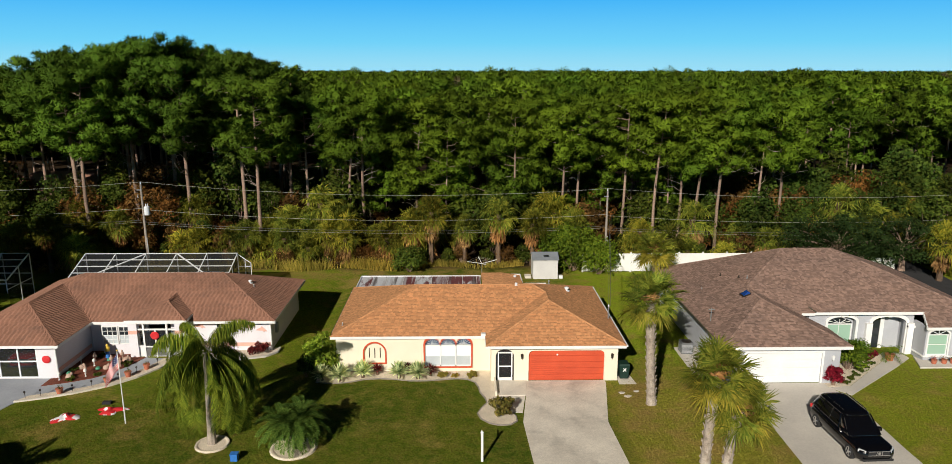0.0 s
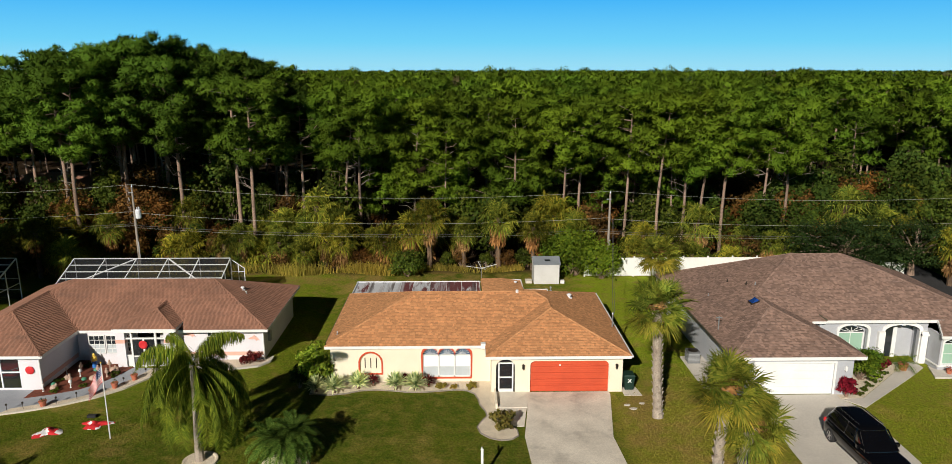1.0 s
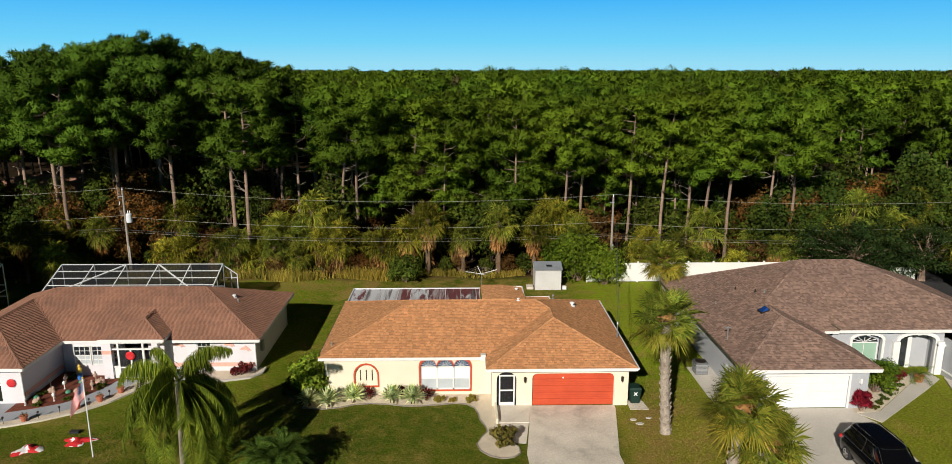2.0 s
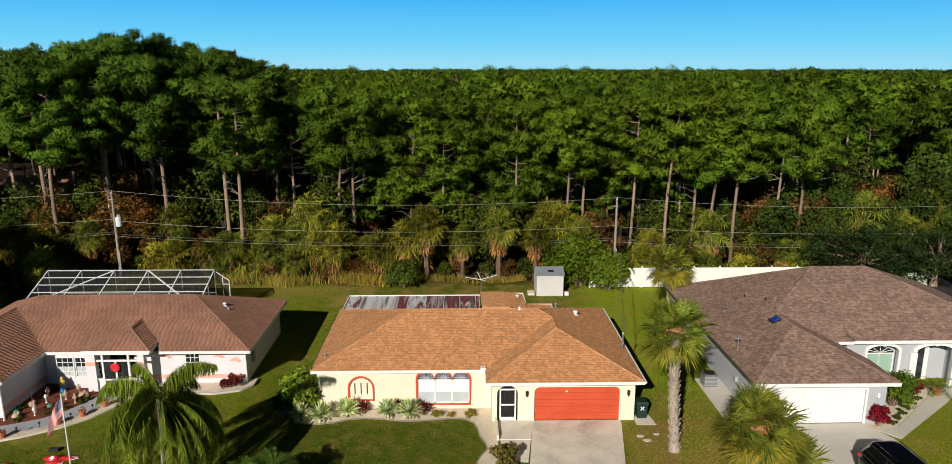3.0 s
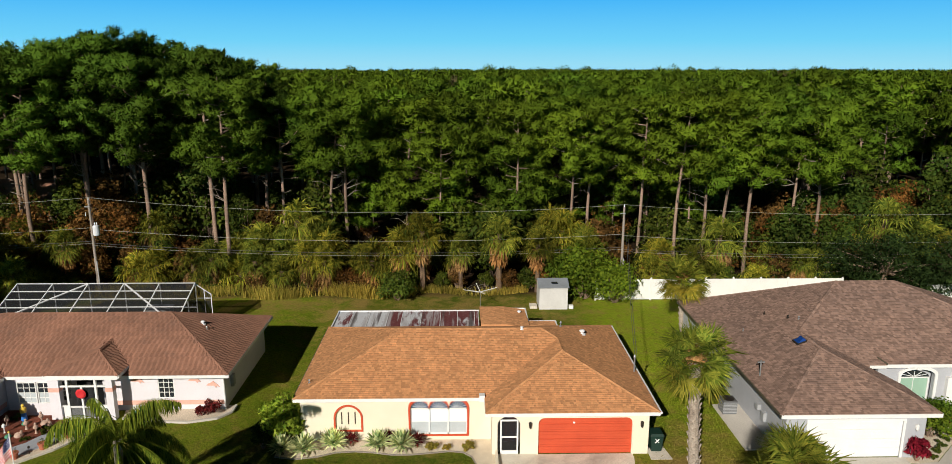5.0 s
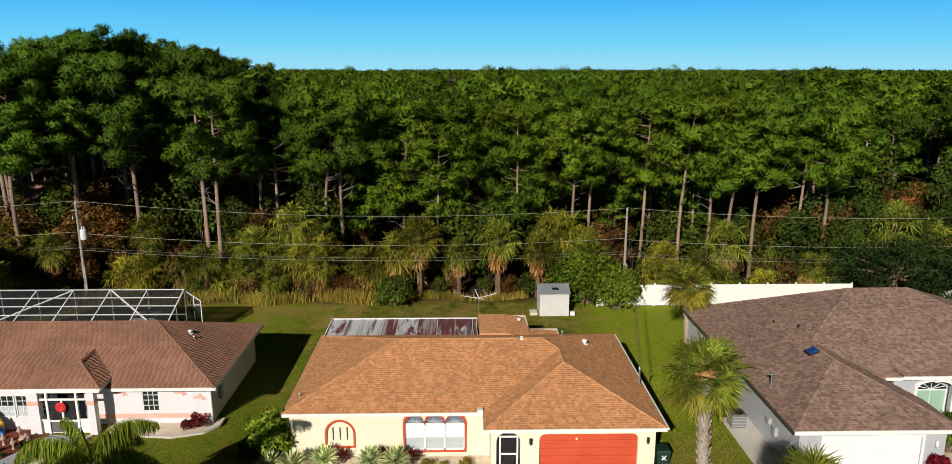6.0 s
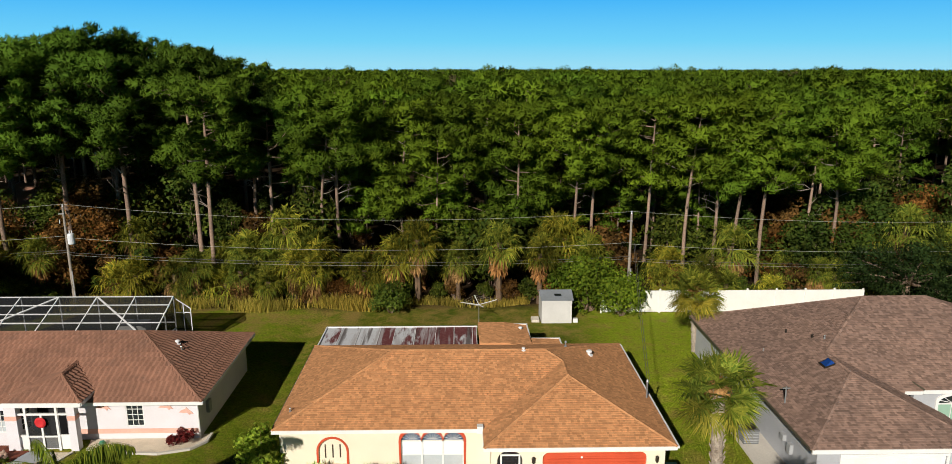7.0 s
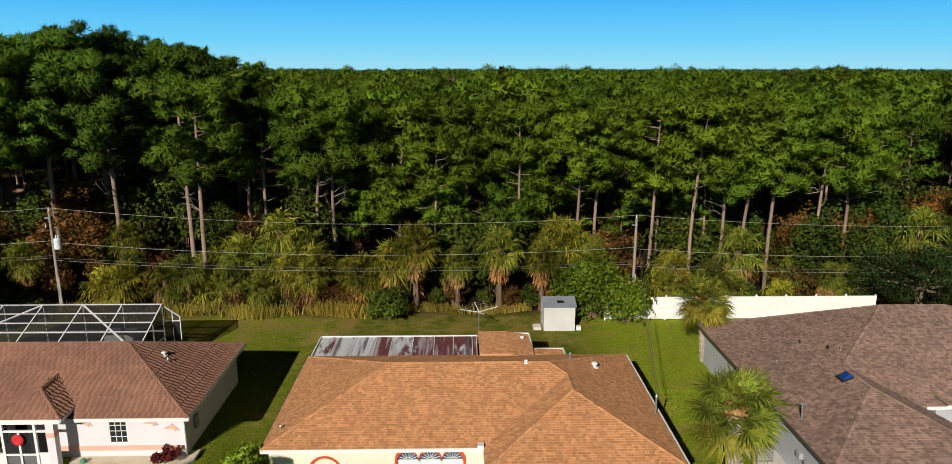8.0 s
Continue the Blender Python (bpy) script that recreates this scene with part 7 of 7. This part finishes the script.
# ---- things in the gardens ----
def wheelie_bin(x, y):
    t = thing("waste_bin", x, y, 0, "dark green wheeled waste bin beside the house", "bin")
    s = Shape()
    lo = [(x - 0.26, y - 0.3, 0.1), (x + 0.26, y - 0.3, 0.1), (x + 0.26, y + 0.3, 0.1), (x - 0.26, y + 0.3, 0.1)]
    hi = [(x - 0.34, y - 0.36, 1.0), (x + 0.34, y - 0.36, 1.0), (x + 0.34, y + 0.38, 1.0), (x - 0.34, y + 0.38, 1.0)]
    s.solid(lo, hi)
    s.done("body", M_BIN, t)
    s = Shape()
    s.solid([(a, b, 1.0) for a, b in ((x - 0.37, y - 0.4), (x + 0.37, y - 0.4), (x + 0.37, y + 0.42), (x - 0.37, y + 0.42))], [(a, b, 1.1) for a, b in ((x - 0.3, y - 0.32), (x + 0.3, y - 0.32), (x + 0.3, y + 0.36), (x - 0.3, y + 0.36))])
    s.done("lid", M_BIN, t)
    for dx in (-0.3, 0.26):
        w = Shape().lathe([(0.13, -0.02), (0.14, 0.0), (0.14, 0.06), (0.13, 0.08)], 0, 0, 12).done("wheel", M_TYRE, t)
        w.matrix_basis = pose(x + dx, y + 0.32, 0.14, 0, 90, 0)
    m = Shape()
    m.beam((x - 0.1, y - 0.375, 0.62), (x + 0.1, y - 0.385, 0.84), 0.05, 0.05)
    m.beam((x + 0.1, y - 0.375, 0.62), (x - 0.1, y - 0.385, 0.84), 0.05, 0.05)
    m.done("emblem", M_WHITE, t)


wheelie_bin(6.22, 0.35)


def flagpole(x, y, h):
    t = thing("flagpole", x, y, 0, "white flagpole with a striped flag of stars", "flag")
    Shape().tube([(x, y, 0), (x, y, h)], [0.035, 0.022], 8).done("pole", M_WHITE, t)
    Shape().lathe([(0.01, h), (0.06, h + 0.05), (0.01, h + 0.11)], x, y, 8).done("finial", M_YELLOW, t)
    s = Shape()
    nu, nv, L, H = 18, 13, 1.65, 1.0

    def cloth(u, v):
        fold = 0.09 * math.sin(u * 9 + v * 2) * min(1, u * 3)
        sag = 0.95 * u ** 1.2
        return (x - L * 0.38 * u - 0.10 * v * u, y - 0.2 * u + fold * 1.3, h - 0.12 - H * 0.9 * v - sag * 1.1)

    for i in range(nu):
        for j in range(nv):
            u0, u1, v0, v1 = i / nu, (i + 1) / nu, j / nv, (j + 1) / nv
            mi = 2 if i < 7 and j < 7 else j % 2
            s.face([cloth(u0, v0), cloth(u0, v1), cloth(u1, v1), cloth(u1, v0)], mi)
    s.done("flag", [M_CLOTHRED, M_CLOTHWHITE, M_CLOTHBLUE], t, "red and white striped flag with a blue corner")
    st = Shape()
    for i in range(5):
        for j in range(4):
            u, v = (i + 0.5) / 5 * 0.38, (j + 0.5) / 4 * 0.53
            a = Vector(cloth(u, v)) + Vector((0, -0.012, 0))
            st.face([a + Vector((-0.022, 0, 0)), a + Vector((0, 0, -0.022)), a + Vector((0.022, 0, 0)), a + Vector((0, 0, 0.022))])
    st.done("star", M_CLOTHWHITE, t)["kind"] = "stuff"


flagpole(-23.42, -5.3, 4.4)


def slumped_cloth(x, y, seed, turn, label):
    rng = random.Random(seed)
    s = Shape()
    n, m = 22, 12
    grid = []
    for j in range(m + 1):
        for i in range(n):
            a, r = 2 * math.pi * i / n, j / m
            lobe = 1 + 0.28 * math.sin(3 * a + seed) + 0.18 * math.sin(5 * a + 2 * seed)
            px, py = 0.75 * r * lobe * math.cos(a), 0.5 * r * lobe * math.sin(a)
            pz = 0.03 + (1 - r ** 2) * (0.16 + 0.14 * noise.noise(Vector((px * 4, py * 4, seed)))) + 0.05 * abs(noise.noise(Vector((px * 9, py * 9, seed)))) * (1 - r)
            grid.append((px, py, max(0.005, pz)))
    s.v = grid
    for j in range(m):
        for i in range(n):
            a, b = j * n + i, j * n + (i + 1) % n
            s.f.append((a, b, b + n, a + n))
            c = grid[a]
            s.m.append(1 if noise.noise(Vector((c[0] * 2.2, c[1] * 2.2, seed * 3.1))) > 0.02 else 0)
    o = s.done("deflated_figure", [M_CLOTHRED, M_CLOTHWHITE], None, smooth=True)
    o.matrix_basis = pose(x, y, 0, 0, 0, turn)
    return tagged(o, label, "lawn decoration", "slumped lawn figures")


slumped_cloth(-27.2, -4.6, 3, 20, "deflated red and white fabric figure lying on the lawn")
slumped_cloth(-24.95, -3.75, 7, 10, "slumped red and white fabric decoration on the grass")
tagged(Shape().box(-25.9, -2.9, 0.0, -25.4, -2.65, 0.16).done("blower", M_TYRE), "small black blower lying in the grass", "blower")
bl = thing("blue_box", -16.0, -9.3, 0, "small blue plastic box on the lawn", "box")
Shape().box(-16.2, -9.45, 0, -15.85, -9.15, 0.36).done("body", M_BLUE, bl)
Shape().box(-16.23, -9.48, 0.36, -15.82, -9.12, 0.41).done("lid", M_BLUE, bl)

# sign post, its arm seen end-on
sp = thing("sign_post", -3.25, -9.6, 0, "slim white post with a side arm standing in the lawn", "post")
Shape().box(-3.31, -9.66, 0, -3.19, -9.54, 1.6).done("post", M_WHITE, sp)
Shape().lathe([(0.09, 1.6), (0.09, 1.63), (0.01, 1.7)], -3.25, -9.6, 4).done("cap", M_WHITE, sp)
Shape().box(-3.28, -9.54, 1.3, -3.22, -8.9, 1.37).done("arm", M_WHITE, sp)

# ornaments in the mulch bed
ron = random.Random(17)


def ornament(x, y, kind):
    t = thing("garden_ornament", x, y, 0.05, "", "ornament", "ornaments in the mulch bed")
    s = Shape()
    if kind == 0:
        t["label"] = "pale pink bird figure in the mulch bed"
        s.lathe([(0.1, 0.05), (0.05, 0.15), (0.05, 0.3), (0.13, 0.38), (0.12, 0.5), (0.05, 0.56), (0.07, 0.64), (0.02, 0.7)], x, y, 10)
        s.done("figure", M_TAN, t)
    elif kind == 1:
        t["label"] = "low terracotta-coloured animal figure in the bed"
        s.lathe([(0.2, 0.05), (0.24, 0.14), (0.18, 0.26), (0.06, 0.32), (0.02, 0.33)], x, y, 10)
        s.lathe([(0.06, 0.25), (0.09, 0.33), (0.05, 0.42), (0.01, 0.44)], x + 0.16, y, 8)
        s.done("figure", M_TAN, t)
    elif kind == 2:
        t["label"] = "white lantern-shaped garden light"
        s.lathe([(0.08, 0.05), (0.03, 0.1), (0.03, 0.36), (0.1, 0.4), (0.1, 0.52), (0.02, 0.6)], x, y, 8)
        s.done("figure", M_WHITE, t)
    elif kind == 3:
        t["label"] = "small green frog-like garden ornament"
        s.lathe([(0.14, 0.05), (0.18, 0.12), (0.13, 0.22), (0.02, 0.26)], x, y, 10)
        s.done("figure", M_FIXGREEN, t)
    else:
        t["label"] = "standing gnome-like figure in yellow and blue"
        s.lathe([(0.14, 0.05), (0.16, 0.1), (0.14, 0.5), (0.1, 0.55)], x, y, 10)
        s.done("base", M_BLUE, t)
        q = Shape()
        q.lathe([(0.16, 0.55), (0.17, 0.8), (0.07, 0.9), (0.09, 0.98), (0.03, 1.08)], x, y, 10)
        q.done("top", M_YELLOW, t)
    return t


for x, y, k in ((-28.9, 4.1, 4), (-27.9, 4.0, 0), (-27.5, 3.6, 1), (-28.2, 3.2, 0), (-29.4, 3.6, 0), (-29.2, 2.8, 2), (-29.8, 2.4, 1), (-28.7, 2.1, 3), (-28.1, 2.2, 1), (-30.1, 1.4, 3), (-29.2, 1.6, 0), (-29.9, 0.9, 1), (-30.4, 0.6, 2), (-28.9, 1.0, 2), (-27.4, 2.7, 0), (-27.1, 3.3, 1), (-30.2, 3.0, 2), (-28.5, 3.6, 3), (-22.9, 4.7, 3)):
    ornament(x + ron.uniform(-0.1, 0.1), y + ron.uniform(-0.1, 0.1), k)
for x, y in ((-29.2, -1.45), (-27.0, 0.05), (-25.4, 2.2), (-26.1, 1.0)):
    p = thing("flower_pot", x, y, 0.05, "red terracotta flower pot on the stone border", "flower pot", "pots along the path")
    Shape().lathe([(0.14, 0.05), (0.2, 0.34), (0.23, 0.36), (0.23, 0.42), (0.17, 0.42)], x, y, 12).done("pot", M_TERRACOTTA, p)
    triangles("foliage", tufts((x, y, 0.48), 0.2, 40, 0.12, rng=rngn), M_BROAD, p)
for x, y in ((-31.0, -2.0), (-30.2, -1.75), (-28.6, -1.1), (-27.7, -0.5), (-26.5, 0.5), (-25.8, 1.6), (-25.0, 3.0)):
    p = thing("path_light", x, y, 0.05, "short black stake light beside the path", "garden light", "stake lights along the path")
    Shape().lathe([(0.015, 0.05), (0.015, 0.38), (0.06, 0.4), (0.06, 0.48), (0.01, 0.52)], x, y, 8).done("stake", M_BRONZE, p)
weed = shrub(0.8, 0.4, 151, M_BROAD, "bed_plant", "small green plant in the mulch", clumps=7, blades=45, size=0.12, group="plants in the mulch bed")
for x, y in ((-28.2, 1.3), (-27.6, 1.95), (-29.6, 0.5), (-30.2, 2.0), (-27.0, 2.9), (-29.5, 4.3)):
    place(weed, x, y, ron.uniform(0.7, 1.1), ron.random() * 360)


def short_grass():
    """Loose blades over the lawns, thinner where it is dry."""
    rng = np.random.default_rng(171)
    n = 230000
    x, y = rng.uniform(-33, 34, n), rng.uniform(-12, 25.5, n)
    free = ~((x > -13.3) & (x < 6) & (y > -0.3) & (y < 16)) & ~((x > -38) & (x < -17.6) & (y > 4)) & ~((x > 12) & (y > -1) & (y < 17))
    free &= ~((x > -0.9) & (x < 5.0) & (y < 0.1)) & ~((x > 12.9) & (x < 19.8) & (y < 0)) & ~((x < -24.2) & (y > -2.6)) & ~((x > -3.5) & (x < -0.7) & (y > -6) & (y < 0)) & ~((x > 19) & (y > -2.6)) & ~((x < -31) & (y < 1)) & ~((x > 11) & (x < 12.6) & (y > 0))
    free &= (y < 13) & ~((x > 12) & (y > 13))
    x, y = x[free], y[free]
    n = len(x)
    z = np.array([lie(a, b) for a, b in zip(x, y)])
    h = rng.uniform(0.03, 0.09, n)
    az = rng.uniform(0, 6.28, n)
    ln = rng.normal(size=(n, 2)) * 0.05
    w = 0.028
    a = np.stack([x - w * np.cos(az), y - w * np.sin(az), z], 1)
    b = np.stack([x + w * np.cos(az), y + w * np.sin(az), z], 1)
    c = np.stack([x + ln[:, 0], y + ln[:, 1], z + h], 1)
    tagged(triangles("lawn_grass", np.stack([a, b, c], 1), blade_stuff()), "short green lawn grass with dry blades", "grass", kind="stuff")


short_grass()


# ---- cars ----
def car(x, y, turn, paint, label, length=5.0, width=1.95, height=1.82):
    """An SUV: shaped body, glasshouse with separate panes, wheels, lights and trim. Its nose points along -y before turning."""
    t = thing("car", label=label, category="car")
    hw, hl = width / 2, length / 2

    def ring(z, side, nose, tail, r=0.28):
        x0, x1, y0, y1 = -hw + side, hw - side, -hl + nose, hl - tail
        pts = []
        for cx, cy, a0 in ((x1 - r, y0 + r, -90), (x1 - r, y1 - r, 0), (x0 + r, y1 - r, 90), (x0 + r, y0 + r, 180)):
            pts += [(cx + r * math.cos(radians(a0 + 22.5 * k)), cy + r * math.sin(radians(a0 + 22.5 * k)), z) for k in range(5)]
        return pts

    def loft(rings, name, mat, smooth=True):
        s = Shape()
        n = len(rings[0])
        for q in rings:
            s.v += q
        for k in range(len(rings) - 1):
            s.f += [(k * n + j, k * n + (j + 1) % n, (k + 1) * n + (j + 1) % n, (k + 1) * n + j) for j in range(n)]
        s.f += [tuple(range(n - 1, -1, -1)), tuple(range((len(rings) - 1) * n, len(rings) * n))]
        s.m = [0] * len(s.f)
        return s.done(name, mat, t, smooth=smooth)

    def bonnet(q):
        return [(a, b, c - 0.10 * max(0, min(1, (-b - hl * 0.35) / (hl * 0.6)))) for a, b, c in q]

    loft([ring(0.28, 0.12, 0.16, 0.1, 0.4), ring(0.36, 0.04, 0.05, 0.03, 0.42), ring(0.62, 0.0, 0.0, 0.0, 0.45), ring(0.86, 0.01, 0.04, 0.03, 0.45), bonnet(ring(1.0, 0.06, 0.14, 0.08, 0.45)), bonnet(ring(1.06, 0.13, 0.3, 0.14, 0.45)), bonnet(ring(1.09, 0.24, 0.5, 0.24, 0.4))], "body", paint)
    loft([ring(1.03, 0.10, 1.20, 0.12, 0.25), ring(1.12, 0.10, 1.30, 0.14, 0.25), ring(1.40, 0.15, 1.66, 0.26, 0.3), ring(1.62, 0.20, 1.98, 0.42, 0.34), ring(height - 0.1, 0.26, 2.16, 0.55, 0.36)], "glasshouse", M_CARGLASS)
    loft([ring(height - 0.14, 0.235, 2.06, 0.48, 0.36), ring(height - 0.09, 0.25, 2.12, 0.52, 0.37), ring(height - 0.045, 0.31, 2.2, 0.60, 0.38), ring(height - 0.015, 0.42, 2.34, 0.76, 0.38), ring(height, 0.62, 2.6, 1.05, 0.3)], "roof", paint)
    for sx in (-1, 1):
        for yb, yt in ((-0.42, -0.28), (0.55, 0.55), (1.55, 1.45)):
            Shape().beam((sx * (hw - 0.10), yb, 1.08), (sx * (hw - 0.265), yt * 0.92, height - 0.1), 0.09, 0.03).done("pillar", paint, t)
        Shape().beam((sx * (hw - 0.14), -1.32, 1.06), (sx * (hw - 0.29), -0.44, height - 0.1), 0.07, 0.04).done("pillar", paint, t)
        Shape().tube([(sx * (hw - 0.36), -0.2, height + 0.04), (sx * (hw - 0.36), 1.75, height + 0.04)], 0.025, 6).done("roof_rail", paint, t)
        m = Shape()
        m.box(sx * (hw + 0.02) - 0.1, -0.98, 1.1, sx * (hw + 0.02) + 0.1, -0.82, 1.28)
        m.done("mirror", paint, t)
        Shape().beam((sx * (hw - 0.38), -hl + 0.10, 0.80), (sx * (hw - 0.10), -hl + 0.34, 0.84), 0.16, 0.15).done("headlight", M_LIGHTLENS, t)
        Shape().box(sx * (hw - 0.2) - 0.1, hl - 0.16, 0.8, sx * (hw - 0.2) + 0.1, hl - 0.07, 1.0).done("tail_light", M_CLOTHRED, t)
        for yy in (-hl + 0.95, hl - 0.98):
            tyre = Shape().lathe([(0.2, -0.12), (0.34, -0.12), (0.38, -0.08), (0.385, 0.0), (0.38, 0.08), (0.34, 0.12), (0.2, 0.12)], 0, 0, 24)
            o = tyre.done("wheel", M_TYRE, t, smooth=True)
            turn_in = pose(sx * (hw - 0.10), yy, 0.385, 0, 90 * sx, 0)
            rim = Shape().lathe([(0.235, 0.07), (0.24, 0.128), (0.21, 0.12), (0.2, 0.09), (0.05, 0.10), (0.045, 0.125), (0.001, 0.125)], 0, 0, 20).done("rim", M_CHROME, o)
            for k in range(5):
                a = radians(72 * k)
                Shape().beam((0.04 * math.cos(a), 0.04 * math.sin(a), 0.115), (0.22 * math.cos(a), 0.22 * math.sin(a), 0.122), 0.06, 0.02).done("spoke", M_CHROME, rim)
            o.matrix_basis = turn_in
    Shape().box(-0.55, -hl - 0.015, 0.66, 0.55, -hl + 0.06, 0.88).done("grille", M_TYRE, t)
    for z in (0.66, 0.88):
        Shape().box(-0.58, -hl - 0.03, z - 0.018, 0.58, -hl + 0.04, z + 0.018).done("grille_bar", M_CHROME, t)
    for sx in (-0.16, 0.16):
        Shape().beam((sx, -hl - 0.03, 0.68), (sx * 0.8, -hl - 0.03, 0.87), 0.03, 0.03).done("grille_bar", M_CHROME, t)
    Shape().lathe([(0.07, 0), (0.075, 0.02), (0.001, 0.03)], 0, 0, 14).done("badge", M_CHROME, t).matrix_basis = pose(0, -hl - 0.02, 0.78, 90, 0, 0)
    Shape().box(-0.8, -hl - 0.008, 0.33, 0.8, -hl + 0.05, 0.44).done("lower_intake", M_TYRE, t)
    t.matrix_basis = pose(x, y, 0.03, 0, 0, turn)
    return t


car(16.7, -7.95, 2, M_CARPAINT, "glossy black SUV parked on the driveway", 5.25, 2.0, 1.93)
car(-33.6, 4.2, 0, M_REDPAINT, "red car parked inside the screened garage", 4.6, 1.85, 1.5)

# ---- far things ----
fh = thing("house", -60, 62, 0, "brown-roofed house glimpsed through the pines", "house")
# wall borrows the dark trunk brown, so that it looks shaded
Shape().box(-70, 58, 0, -54, 66, 2.8).done("wall", M_WILDTRUNK, fh)
s = Shape()
s.solid([(-71, 57, 2.8), (-53, 57, 2.8), (-53, 67, 2.8), (-71, 67, 2.8)], [(-66, 61.9, 4.9), (-58, 61.9, 4.9), (-58, 62.1, 4.9), (-66, 62.1, 4.9)])
s.done("roof", M_TILE, fh)
mast = thing("radio_mast", -270, 990, 0, "thin radio mast on the horizon", "mast")
Shape().tube([(-270, 990, 0), (-270, 990, 27)], [0.7, 0.3], 4).done("lattice", M_STEEL, mast)
# the tree shade over this street is put into its dark asphalt colour
street = [(37.6, 60), (36.4, 24), (35.6, 8), (35.4, -16), (41.5, -16), (41.6, 8), (42.4, 24), (44, 60)]
paving("side_street", street, 0.02, surf("asphalt", (0.045, 0.045, 0.047), (0.034, 0.034, 0.036), 0.6, 20, 0.9, 0.2, 0.3), "asphalt side street beyond the corner house, shade in its dark colour", "street")
